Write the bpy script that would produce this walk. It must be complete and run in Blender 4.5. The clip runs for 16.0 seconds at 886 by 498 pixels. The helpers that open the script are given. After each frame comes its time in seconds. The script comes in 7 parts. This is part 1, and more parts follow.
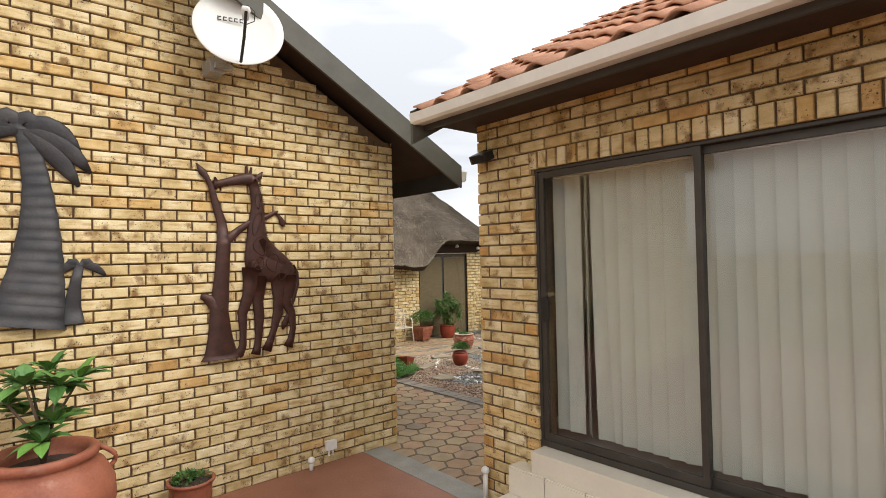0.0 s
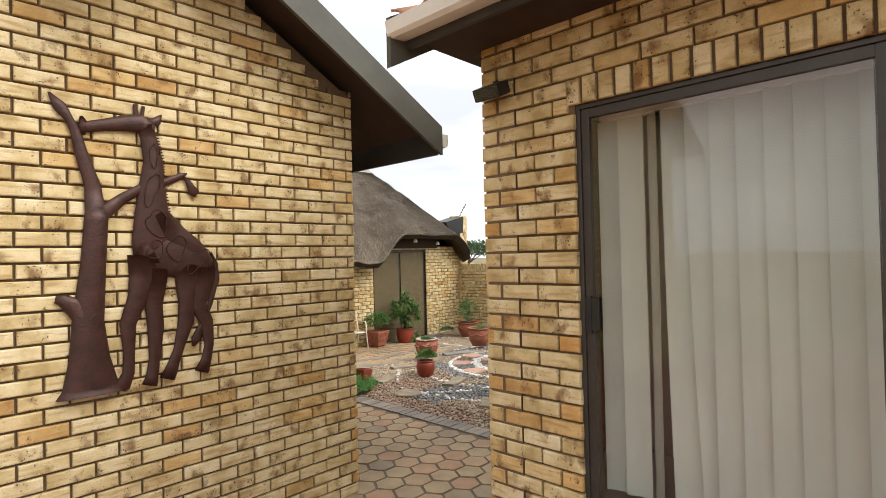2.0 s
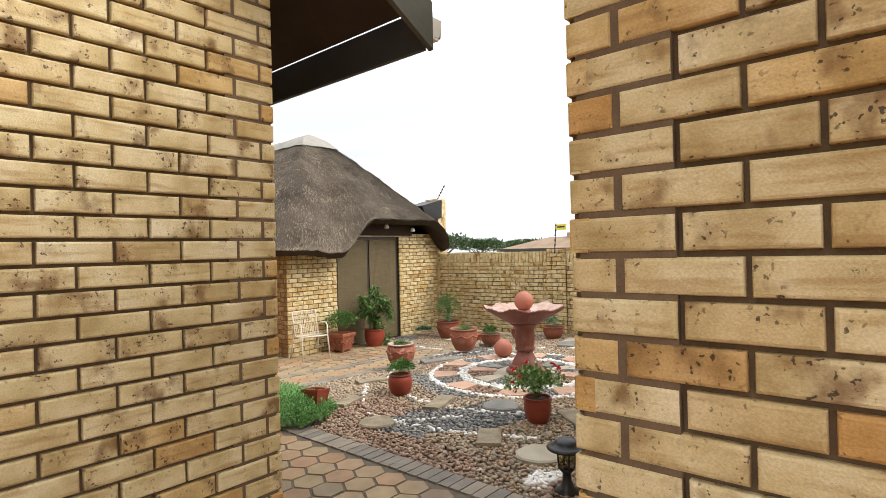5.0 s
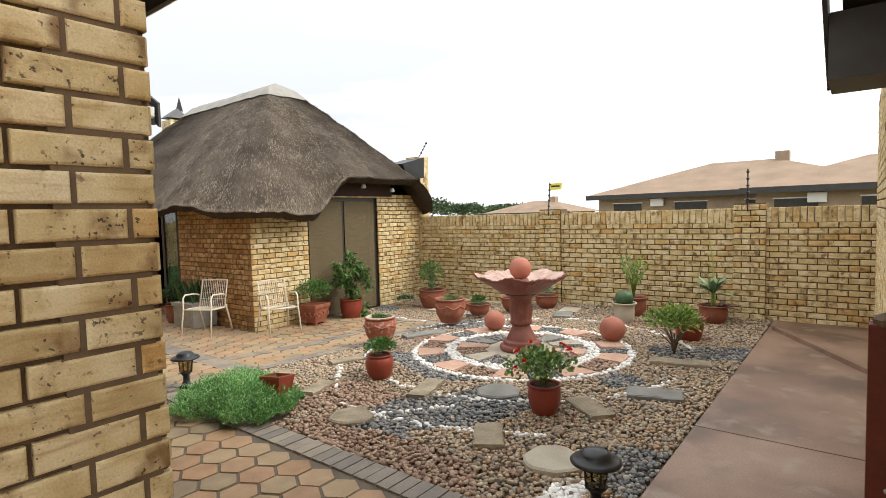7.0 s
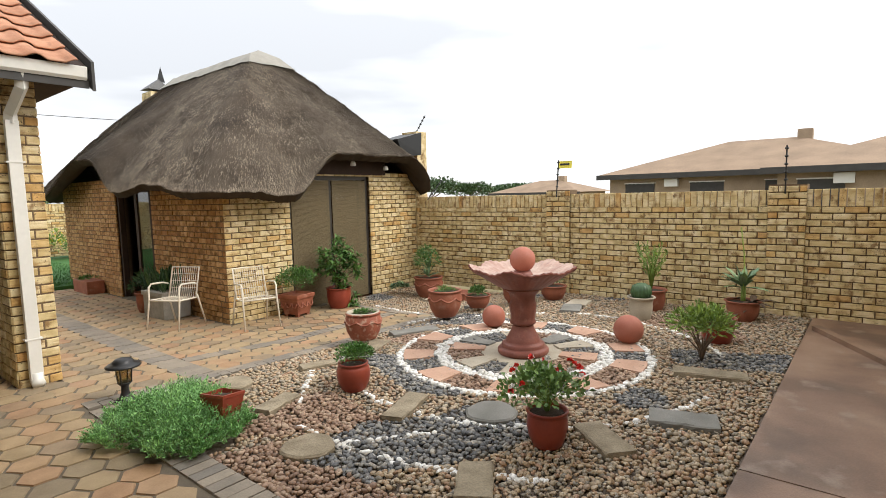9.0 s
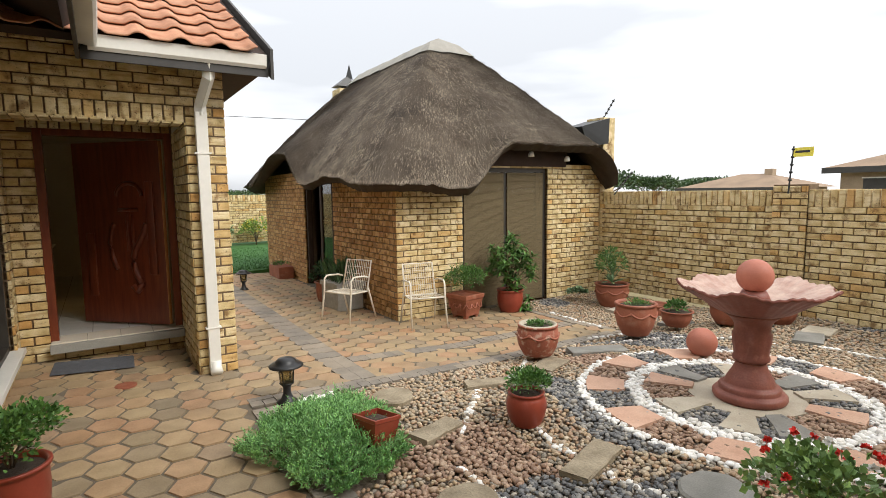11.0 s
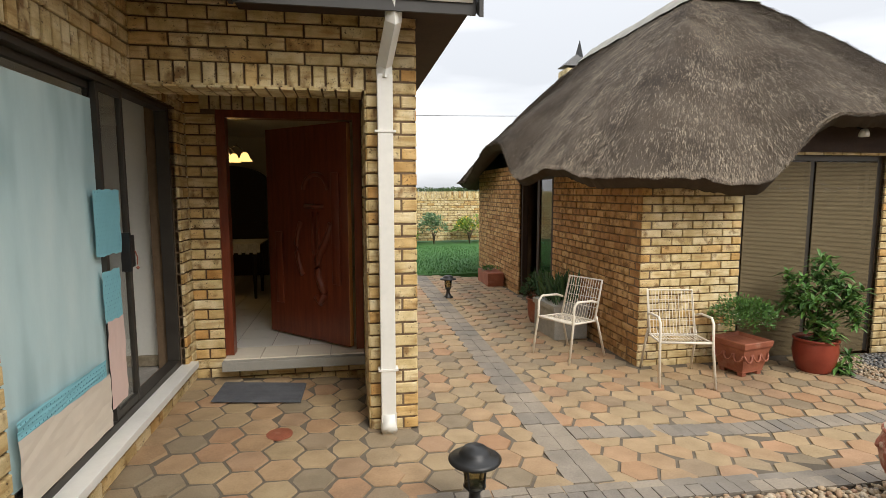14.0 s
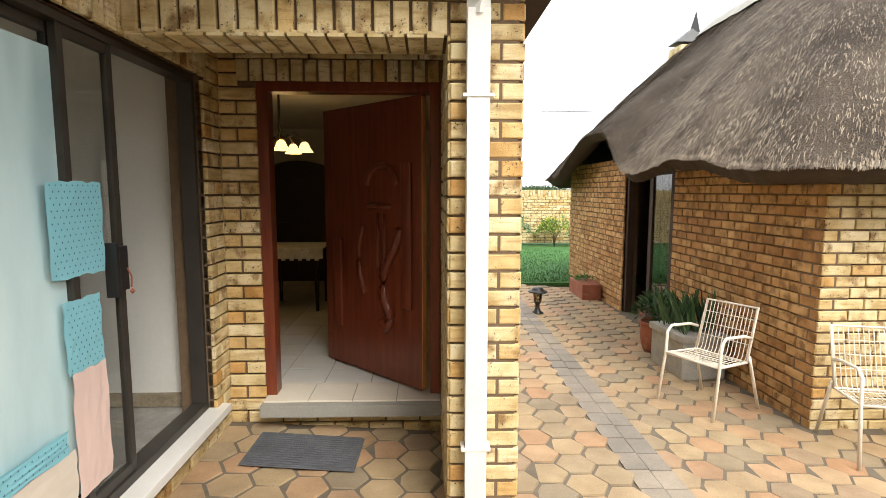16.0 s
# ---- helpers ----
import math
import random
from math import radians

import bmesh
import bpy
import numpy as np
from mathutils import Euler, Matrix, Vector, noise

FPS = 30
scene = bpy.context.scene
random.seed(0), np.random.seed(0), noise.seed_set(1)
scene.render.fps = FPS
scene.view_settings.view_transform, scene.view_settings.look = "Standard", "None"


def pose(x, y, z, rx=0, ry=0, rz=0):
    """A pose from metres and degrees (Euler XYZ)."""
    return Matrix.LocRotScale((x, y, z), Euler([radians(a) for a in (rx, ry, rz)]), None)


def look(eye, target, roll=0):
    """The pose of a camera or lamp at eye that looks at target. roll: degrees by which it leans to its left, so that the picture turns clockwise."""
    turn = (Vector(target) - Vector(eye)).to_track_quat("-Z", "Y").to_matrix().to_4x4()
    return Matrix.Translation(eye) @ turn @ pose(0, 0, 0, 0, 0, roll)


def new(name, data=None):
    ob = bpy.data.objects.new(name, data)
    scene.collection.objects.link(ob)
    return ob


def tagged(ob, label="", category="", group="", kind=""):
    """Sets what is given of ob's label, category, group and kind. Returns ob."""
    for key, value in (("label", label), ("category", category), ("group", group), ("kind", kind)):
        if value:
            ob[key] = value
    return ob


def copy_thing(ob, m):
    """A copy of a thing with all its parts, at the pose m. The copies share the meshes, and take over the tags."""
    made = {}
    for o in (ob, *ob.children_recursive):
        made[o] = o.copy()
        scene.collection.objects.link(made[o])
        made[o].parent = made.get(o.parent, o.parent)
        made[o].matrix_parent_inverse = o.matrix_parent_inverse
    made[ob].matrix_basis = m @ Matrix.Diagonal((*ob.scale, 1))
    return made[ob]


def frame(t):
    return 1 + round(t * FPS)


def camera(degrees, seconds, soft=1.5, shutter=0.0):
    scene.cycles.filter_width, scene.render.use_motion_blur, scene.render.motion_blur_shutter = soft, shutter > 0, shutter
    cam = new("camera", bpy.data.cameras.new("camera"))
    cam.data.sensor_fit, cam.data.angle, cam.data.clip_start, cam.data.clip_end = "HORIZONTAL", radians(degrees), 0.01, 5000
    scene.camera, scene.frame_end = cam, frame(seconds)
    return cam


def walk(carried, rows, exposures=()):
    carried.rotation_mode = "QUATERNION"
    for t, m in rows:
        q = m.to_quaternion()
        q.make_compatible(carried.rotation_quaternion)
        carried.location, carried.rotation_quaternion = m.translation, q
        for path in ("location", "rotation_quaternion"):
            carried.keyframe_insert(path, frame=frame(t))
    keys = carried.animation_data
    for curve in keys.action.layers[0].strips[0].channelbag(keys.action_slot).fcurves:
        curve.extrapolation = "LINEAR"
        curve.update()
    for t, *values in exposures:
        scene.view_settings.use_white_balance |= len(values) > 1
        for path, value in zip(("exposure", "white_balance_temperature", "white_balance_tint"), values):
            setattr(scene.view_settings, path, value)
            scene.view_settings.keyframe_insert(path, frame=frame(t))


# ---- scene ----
cam = camera(79.4, 16.0, soft=0.85)
METRES, EYE, TILT, LEAN, TURN = 9.1, 1.96, 0.0, 0.0, -41.0
ROWS = [
    (0.0, 0.0, 0.0, 0.0, 0.02, 0.9, 1.26),
    (0.5, -0.0084, 0.0399, -0.0027, -2.35, 0.81, 1.27),
    (1.0, -0.0134, 0.0793, -0.0035, -3.59, 0.82, 1.3),
    (1.5, -0.0205, 0.1163, -0.0083, -4.46, 0.82, 1.35),
    (2.0, -0.0264, 0.1535, -0.0108, -5.64, 0.79, 1.34),
    (2.5, -0.0279, 0.1907, -0.011, -6.43, 0.81, 1.38),
    (3.0, -0.0316, 0.225, -0.015, -6.95, 0.81, 1.39),
    (3.5, -0.0333, 0.2582, -0.0168, -7.57, 0.78, 1.4),
    (4.0, -0.027, 0.2952, -0.0195, -8.07, 0.79, 1.37),
    (6.5, -0.0116, 0.4418, -0.0322, -10.15, -2.25, 1.57),
    (7.0, -0.0079, 0.4685, -0.0329, -10.88, -3.6, 1.53),
    (7.5, 0.0033, 0.4931, -0.035, -11.31, -5.19, 1.48),
    (8.0, 0.0174, 0.516, -0.0329, -11.52, -5.5, 1.41),
    (10.5, 0.029, 0.6328, -0.0297, 1.54, -6.16, 0.93),
    (11.0, 0.0253, 0.6564, -0.0304, 8.27, -6.1, 0.77),
    (11.5, 0.0165, 0.6867, -0.0296, 13.41, -6.12, 0.66),
    (12.0, 0.0079, 0.7195, -0.0304, 17.97, -6.16, 0.55),
    (12.5, 0.001, 0.7496, -0.03, 23.94, -6.11, 0.39),
    (13.0, -0.0138, 0.7761, -0.031, 27.3, -6.17, 0.25),
    (13.5, -0.0313, 0.8043, -0.0329, 29.14, -6.19, 0.16),
    (14.0, -0.049, 0.8385, -0.0322, 31.07, -6.14, 0.08),
    (14.5, -0.0688, 0.8649, -0.0338, 32.68, -6.16, 0.03),
    (15.0, -0.0915, 0.8863, -0.0329, 34.04, -6.2, -0.02),
    (15.5, -0.1123, 0.9119, -0.0349, 35.52, -6.27, -0.04),
    (16.0, -0.1335, 0.9382, -0.0343, 39.22, -6.25, -0.07),
]
walk(cam, [(t, pose(0, 0, EYE, TILT, LEAN, TURN) @ pose(METRES * x, METRES * y, METRES * z, 90 + pitch, roll, yaw)) for t, x, y, z, yaw, pitch, roll in ROWS],
     exposures=[(0.0, 0.55), (1.5, 0.64), (3.0, 0.74), (4.0, 0.8), (6.5, 0.80), (7.2, 0.70), (8.0, 0.63), (10.5, 0.65), (12.0, 0.52), (12.5, 0.52), (14.0, 0.58), (14.5, 0.76), (15.0, 0.88), (16.0, 1.33)])

# ---- light ----
world = bpy.data.worlds.new("overcast_sky")
scene.world = world
world.use_nodes = True
wn, wl = world.node_tree.nodes, world.node_tree.links
wn.clear()
w_out, w_bg = wn.new("ShaderNodeOutputWorld"), wn.new("ShaderNodeBackground")
w_sky = wn.new("ShaderNodeTexSky")
w_sky.sky_type, w_sky.sun_disc, w_sky.sun_elevation, w_sky.sun_rotation = "NISHITA", False, radians(44.5), radians(153)
w_sky.air_density, w_sky.dust_density = 1.0, 2.0
w_dim = wn.new("ShaderNodeVectorMath")
w_dim.operation, w_dim.inputs[3].default_value = "SCALE", 0.1
w_tc, w_map, w_noise, w_ramp, w_mix = (wn.new("ShaderNodeTexCoord"), wn.new("ShaderNodeMapping"), wn.new("ShaderNodeTexNoise"),
                                       wn.new("ShaderNodeValToRGB"), wn.new("ShaderNodeMix"))
w_map.inputs["Scale"].default_value, w_map.inputs["Location"].default_value = (1.0, 1.0, 5.0), (0.7, 0.35, 0.0)
w_noise.inputs["Scale"].default_value, w_noise.inputs["Detail"].default_value, w_noise.inputs["Roughness"].default_value = 1.3, 5, 0.45
w_ramp.color_ramp.elements[0].position, w_ramp.color_ramp.elements[0].color = 0.36, (0.66, 0.68, 0.715, 1)
w_ramp.color_ramp.elements[1].position, w_ramp.color_ramp.elements[1].color = 0.55, (1.15, 1.16, 1.18, 1)
w_mix.data_type, w_mix.inputs["Factor"].default_value = "RGBA", 0.92
wl.new(w_tc.outputs["Generated"], w_map.inputs["Vector"])
wl.new(w_map.outputs[0], w_noise.inputs["Vector"])
wl.new(w_noise.outputs["Fac"], w_ramp.inputs[0])
wl.new(w_sky.outputs[0], w_dim.inputs[0])
wl.new(w_dim.outputs[0], w_mix.inputs["A"])
w_axes, w_rise, w_over = wn.new("ShaderNodeSeparateXYZ"), wn.new("ShaderNodeMapRange"), wn.new("ShaderNodeVectorMath")
w_rise.inputs[3].default_value, w_rise.inputs[4].default_value = 0.76, 1.36
w_over.operation = "SCALE"
wl.new(w_tc.outputs["Generated"], w_axes.inputs[0])
wl.new(w_axes.outputs["Z"], w_rise.inputs[0])
wl.new(w_ramp.outputs[0], w_over.inputs[0])
wl.new(w_rise.outputs[0], w_over.inputs[3])
wl.new(w_over.outputs[0], w_mix.inputs["B"])
wl.new(w_mix.outputs["Result"], w_bg.inputs["Color"])
w_bg.inputs["Strength"].default_value = 1.0
wl.new(w_bg.outputs[0], w_out.inputs[0])
sun_data = bpy.data.lights.new("sun", "SUN")
sun_data.energy, sun_data.angle, sun_data.color = 1.8, radians(30), (1.0, 0.96, 0.9)
sun = new("sun", sun_data)
sun.matrix_world = look((5, -10, 11), (0, 0, 0))

# ---- materials ----
def ramp_of(n, stops):
    r = n.new("ShaderNodeValToRGB")
    e = r.color_ramp.elements
    while len(e) < len(stops):
        e.new(0.5)
    for item, (p, c) in zip(e, stops):
        item.position, item.color = p, (*c, 1)
    return r


def mat(name, stops, rough=0.8, metal=0.0, scale=8.0, detail=6, fine=80.0, fine_amount=0.25, bump=0.15, bump_dist=0.01, rand="", stretch=(1, 1, 1),
        rand_stops=None, spots=None, spec=0.4, local=False):
    """A material: coarse noise through a colour ramp, fine grain on top, relief; rand: object or island colours; spots: dark specks."""
    m = bpy.data.materials.new(name)
    m.use_nodes = True
    n, l = m.node_tree.nodes, m.node_tree.links
    b = n["Principled BSDF"]
    b.inputs["Roughness"].default_value, b.inputs["Metallic"].default_value = rough, metal
    b.inputs["Specular IOR Level"].default_value = spec
    if local:
        src = n.new("ShaderNodeTexCoord").outputs["Object"]
    else:
        src = n.new("ShaderNodeNewGeometry").outputs["Position"]
    mp = n.new("ShaderNodeMapping")
    mp.inputs["Scale"].default_value = stretch
    l.new(src, mp.inputs["Vector"])
    t1, t2 = n.new("ShaderNodeTexNoise"), n.new("ShaderNodeTexNoise")
    t1.inputs["Scale"].default_value, t1.inputs["Detail"].default_value = scale, detail
    t2.inputs["Scale"].default_value, t2.inputs["Detail"].default_value = fine, 4
    l.new(mp.outputs[0], t1.inputs["Vector"])
    l.new(mp.outputs[0], t2.inputs["Vector"])
    r = ramp_of(n, stops)
    l.new(t1.outputs["Fac"], r.inputs[0])
    col = r.outputs[0]
    if rand:
        if rand == "object":
            rv = n.new("ShaderNodeObjectInfo").outputs["Random"]
        else:
            rv = n.new("ShaderNodeNewGeometry").outputs["Random Per Island"]
        rr = ramp_of(n, rand_stops)
        l.new(rv, rr.inputs[0])
        mx = n.new("ShaderNodeMix")
        mx.data_type, mx.blend_type, mx.inputs["Factor"].default_value = "RGBA", "MULTIPLY", 1.0
        l.new(col, mx.inputs["A"])
        l.new(rr.outputs[0], mx.inputs["B"])
        col = mx.outputs["Result"]
    for sp in spots or ():
        sc, lo, hi, sc_col, amount, st = sp
        mp2 = n.new("ShaderNodeMapping")
        mp2.inputs["Scale"].default_value = st
        l.new(src, mp2.inputs["Vector"])
        t3 = n.new("ShaderNodeTexNoise")
        t3.inputs["Scale"].default_value, t3.inputs["Detail"].default_value = sc, 3
        l.new(mp2.outputs[0], t3.inputs["Vector"])
        mr = n.new("ShaderNodeMapRange")
        mr.inputs[1].default_value, mr.inputs[2].default_value, mr.inputs[3].default_value, mr.inputs[4].default_value = lo, hi, 0, amount
        l.new(t3.outputs["Fac"], mr.inputs[0])
        mx = n.new("ShaderNodeMix")
        mx.data_type = "RGBA"
        l.new(mr.outputs[0], mx.inputs["Factor"])
        l.new(col, mx.inputs["A"])
        mx.inputs["B"].default_value = (*sc_col, 1)
        col = mx.outputs["Result"]
    fm = n.new("ShaderNodeMapRange")
    fm.inputs[3].default_value, fm.inputs[4].default_value = 1 - fine_amount, 1 + fine_amount
    l.new(t2.outputs["Fac"], fm.inputs[0])
    mul = n.new("ShaderNodeVectorMath")
    mul.operation = "SCALE"
    l.new(col, mul.inputs[0])
    l.new(fm.outputs[0], mul.inputs[3])
    l.new(mul.outputs[0], b.inputs["Base Color"])
    if bump:
        bp = n.new("ShaderNodeBump")
        bp.inputs["Strength"].default_value, bp.inputs["Distance"].default_value = bump, bump_dist
        l.new(t2.outputs["Fac"], bp.inputs["Height"])
        l.new(bp.outputs[0], b.inputs["Normal"])
    return m


def shade(c, lo=0.85, hi=1.15):
    return [(0.3, tuple(v * lo for v in c)), (0.7, tuple(v * hi for v in c))]


def brick_mat(name, per, tints, patch, pit=1.0):
    """Face brick: every brick has a pattern of its own; streaks, soft brown flashing and dark pits on a cream-buff face."""
    m = bpy.data.materials.new(name)
    m.use_nodes = True
    n, l = m.node_tree.nodes, m.node_tree.links
    b = n["Principled BSDF"]
    b.inputs["Roughness"].default_value, b.inputs["Specular IOR Level"].default_value = 0.85, 0.3
    geo = n.new("ShaderNodeNewGeometry")
    rv = n.new("ShaderNodeObjectInfo").outputs["Random"] if per == "object" else geo.outputs["Random Per Island"]
    off = n.new("ShaderNodeVectorMath")
    off.operation, off.inputs[0].default_value = "SCALE", (371.0, 913.0, 537.0)
    l.new(rv, off.inputs[3])
    at = n.new("ShaderNodeVectorMath")
    at.operation = "ADD"
    l.new(geo.outputs["Position"], at.inputs[0])
    l.new(off.outputs[0], at.inputs[1])

    def cloud(scale, detail, stretch=(1, 1, 1)):
        mp, t = n.new("ShaderNodeMapping"), n.new("ShaderNodeTexNoise")
        mp.inputs["Scale"].default_value = stretch
        l.new(at.outputs[0], mp.inputs["Vector"])
        l.new(mp.outputs[0], t.inputs["Vector"])
        t.inputs["Scale"].default_value, t.inputs["Detail"].default_value = scale, detail
        return t.outputs["Fac"]

    def band(src, lo, hi, top):
        mr = n.new("ShaderNodeMapRange")
        mr.interpolation_type = "SMOOTHSTEP"
        mr.inputs[1].default_value, mr.inputs[2].default_value, mr.inputs[3].default_value, mr.inputs[4].default_value = lo, hi, 0, top
        l.new(src, mr.inputs[0])
        return mr.outputs[0]

    def blend(fac, a, colour, mode="MIX"):
        mx = n.new("ShaderNodeMix")
        mx.data_type, mx.blend_type = "RGBA", mode
        if isinstance(fac, float):
            mx.inputs["Factor"].default_value = fac
        else:
            l.new(fac, mx.inputs["Factor"])
        l.new(a, mx.inputs["A"])
        if isinstance(colour, tuple):
            mx.inputs["B"].default_value = (*colour, 1)
        else:
            l.new(colour, mx.inputs["B"])
        return mx.outputs["Result"]

    base = ramp_of(n, [(0.32, (0.45, 0.33, 0.148)), (0.5, (0.62, 0.488, 0.255)), (0.68, (0.72, 0.603, 0.37))])
    l.new(cloud(7.0, 4), base.inputs[0])
    tint = ramp_of(n, tints)
    second = n.new("ShaderNodeMath")
    second.operation, second.inputs[1].default_value = "MULTIPLY", 17.0
    l.new(rv, second.inputs[0])
    fract = n.new("ShaderNodeMath")
    fract.operation = "FRACT"
    l.new(second.outputs[0], fract.inputs[0])
    l.new(fract.outputs[0], tint.inputs[0])
    col = blend(1.0, base.outputs[0], tint.outputs[0], "MULTIPLY")
    col = blend(band(cloud(7.0, 3, (0.8, 0.8, 6.0)), 0.50, 0.72, 0.55), col, (0.36, 0.205, 0.07))
    blot = cloud(10.0, 3, (1.0, 1.0, 0.8))
    col = blend(band(blot, 0.53 - patch, 0.72 - patch, 0.85), col, (0.20, 0.105, 0.038))
    pits = n.new("ShaderNodeMath")
    pits.operation = "MULTIPLY"
    grain = cloud(78.0, 2)
    l.new(band(grain, 0.605, 0.68, 0.85 * pit), pits.inputs[0])
    l.new(band(blot, 0.44, 0.60, 1.0), pits.inputs[1])
    col = blend(pits.outputs[0], col, (0.040, 0.024, 0.014))
    fine = cloud(190.0, 3)
    fm, mul, bp = n.new("ShaderNodeMapRange"), n.new("ShaderNodeVectorMath"), n.new("ShaderNodeBump")
    fm.inputs[3].default_value, fm.inputs[4].default_value = 0.74, 1.26
    mul.operation = "SCALE"
    l.new(fine, fm.inputs[0])
    l.new(col, mul.inputs[0])
    l.new(fm.outputs[0], mul.inputs[3])
    l.new(mul.outputs[0], b.inputs["Base Color"])
    deep = n.new("ShaderNodeMath")
    deep.operation = "SUBTRACT"
    l.new(fine, deep.inputs[0])
    l.new(pits.outputs[0], deep.inputs[1])
    bp.inputs["Strength"].default_value, bp.inputs["Distance"].default_value = 0.5, 0.004
    l.new(deep.outputs[0], bp.inputs["Height"])
    l.new(bp.outputs[0], b.inputs["Normal"])
    return m


BUFF = [(0.0, (0.80, 0.62, 0.45)), (0.07, (0.97, 0.84, 0.66)), (0.14, (0.96, 0.95, 0.92)), (0.6, (1.0, 1.0, 1.0)), (0.9, (1.07, 1.10, 1.18)), (1.0, (0.92, 0.86, 0.78))]
OCHRE = [(0.0, (0.82, 0.56, 0.34)), (0.22, (0.93, 0.74, 0.52)), (0.5, (0.98, 0.92, 0.82)), (1.0, (1.0, 1.0, 1.0))]
# buff brick darkened and reddened: shade put into the hut west wall's colour
SHADED_BUFF = [(0.0, (0.52, 0.32, 0.22)), (0.35, (0.66, 0.46, 0.34)), (0.75, (0.80, 0.62, 0.50)), (1.0, (0.60, 0.40, 0.30))]
m_brick, m_brick_joined = brick_mat("face_brick", "object", BUFF, 0.0), brick_mat("face_brick_joined", "island", BUFF, 0.0)
m_brick_end, m_brick_end_joined = brick_mat("ochre_brick_end", "object", OCHRE, -0.02), brick_mat("ochre_brick_end_joined", "island", OCHRE, -0.02)
m_brick_shaded, m_brick_shaded_joined = brick_mat("shaded_face_brick", "object", SHADED_BUFF, 0.06), brick_mat("shaded_face_brick_joined", "island", SHADED_BUFF, 0.06)
m_mortar = mat("mortar", shade((0.150, 0.100, 0.058)), 0.95, scale=20, fine=220)
m_fascia = mat("dark_fascia_paint", shade((0.045, 0.042, 0.038)), 0.55, scale=5, fine=60, fine_amount=0.1, bump=0.05)
m_barge = mat("grey_green_barge_paint", shade((0.085, 0.082, 0.066)), 0.6, scale=5, fine=60, fine_amount=0.1, bump=0.05)
m_soffit = mat("dark_brown_timber", shade((0.04, 0.022, 0.014)), 0.8, scale=6, fine=50)
m_gutter = mat("white_gutter_paint", shade((0.74, 0.72, 0.66), 0.92, 1.04), 0.4, scale=3, fine=30, fine_amount=0.06, bump=0.02)
TILE_STOPS = [(0.3, (0.40, 0.185, 0.105)), (0.7, (0.55, 0.29, 0.18))]
m_tile = mat("terracotta_roof_tile", TILE_STOPS, 0.75, rand="object", rand_stops=[(0, (0.85, 0.85, 0.85)), (1, (1.1, 1.08, 1.05))], scale=6, fine=90,
             spots=[(9, 0.6, 0.75, (0.2, 0.11, 0.07), 0.6, (1, 1, 1))])
m_frame = mat("bronze_aluminium", shade((0.055, 0.048, 0.04)), 0.45, 0.3, scale=6, fine=60, fine_amount=0.08, bump=0.02)
m_wood = mat("varnished_meranti", [(0.3, (0.11, 0.022, 0.010)), (0.7, (0.19, 0.045, 0.018))], 0.28, scale=4, fine=30, stretch=(6, 6, 0.6), bump=0.05)
m_raw_wood = mat("raw_meranti_edge", [(0.3, (0.36, 0.15, 0.045)), (0.7, (0.50, 0.24, 0.08))], 0.5, scale=4, fine=30, stretch=(6, 6, 0.6), bump=0.05)
m_screed = mat("red_oxide_screed", [(0.3, (0.23, 0.095, 0.055)), (0.7, (0.31, 0.14, 0.085))], 0.6, scale=2.0, fine=60)
m_concrete_red = mat("wet_brown_concrete", [(0.32, (0.15, 0.088, 0.056)), (0.5, (0.235, 0.145, 0.095)), (0.7, (0.31, 0.205, 0.14))], 0.5, scale=1.4, fine=70,
                     spots=[(1.3, 0.52, 0.66, (0.11, 0.07, 0.048), 0.75, (1, 1, 1)), (3.5, 0.58, 0.7, (0.34, 0.27, 0.21), 0.5, (1, 1, 1))])
m_cement = mat("grey_cement", shade((0.27, 0.255, 0.22)), 0.8, scale=4, fine=90)
m_grey_paver = mat("grey_clay_paver", shade((0.235, 0.205, 0.168)), 0.75, scale=5, fine=90, rand="island", rand_stops=[(0, (0.75, 0.76, 0.78)), (1, (1.15, 1.1, 1.02))])
HEX_RAND = [(0.0, (0.98, 0.70, 0.52)), (0.2, (1.0, 0.9, 0.72)), (0.45, (0.95, 0.88, 0.70)), (0.62, (0.62, 0.62, 0.58)), (0.74, (1.05, 0.95, 0.76)), (0.88, (1.02, 0.76, 0.6)), (1.0, (0.72, 0.70, 0.64))]
HEX_BASE = [(0.3, (0.29, 0.225, 0.155)), (0.7, (0.40, 0.32, 0.23))]
HEX_SPOT = [(1.1, 0.52, 0.75, (0.17, 0.12, 0.075), 0.6, (1, 1, 1))]
m_hex = mat("hexagonal_paver", HEX_BASE, 0.7, rand="object", rand_stops=HEX_RAND, scale=6, fine=110, bump=0.3, bump_dist=0.004, spots=HEX_SPOT)
m_hex_joined = mat("hexagonal_paver_joined", HEX_BASE, 0.7, rand="island", rand_stops=HEX_RAND, scale=6, fine=110, bump=0.3, bump_dist=0.004, spots=HEX_SPOT)
m_sand = mat("dark_joint_sand", shade((0.13, 0.105, 0.075)), 0.95, scale=8, fine=120)
m_soil = mat("gravel_bed", [(0.3, (0.10, 0.075, 0.055)), (0.7, (0.22, 0.17, 0.13))], 0.95, scale=30, fine=140, bump=0.6)
PEB = [(0.0, (0.30, 0.18, 0.105)), (0.2, (0.42, 0.30, 0.18)), (0.4, (0.34, 0.265, 0.175)), (0.55, (0.44, 0.35, 0.235)), (0.72, (0.21, 0.185, 0.145)), (0.84, (0.32, 0.27, 0.20)), (0.92, (0.34, 0.20, 0.12)), (1.0, (0.54, 0.46, 0.34))]
m_pebble = mat("river_pebble", [(0.3, (0.85, 0.85, 0.85)), (0.7, (1.1, 1.1, 1.1))], 0.5, rand="island", rand_stops=PEB, scale=14, fine=90)
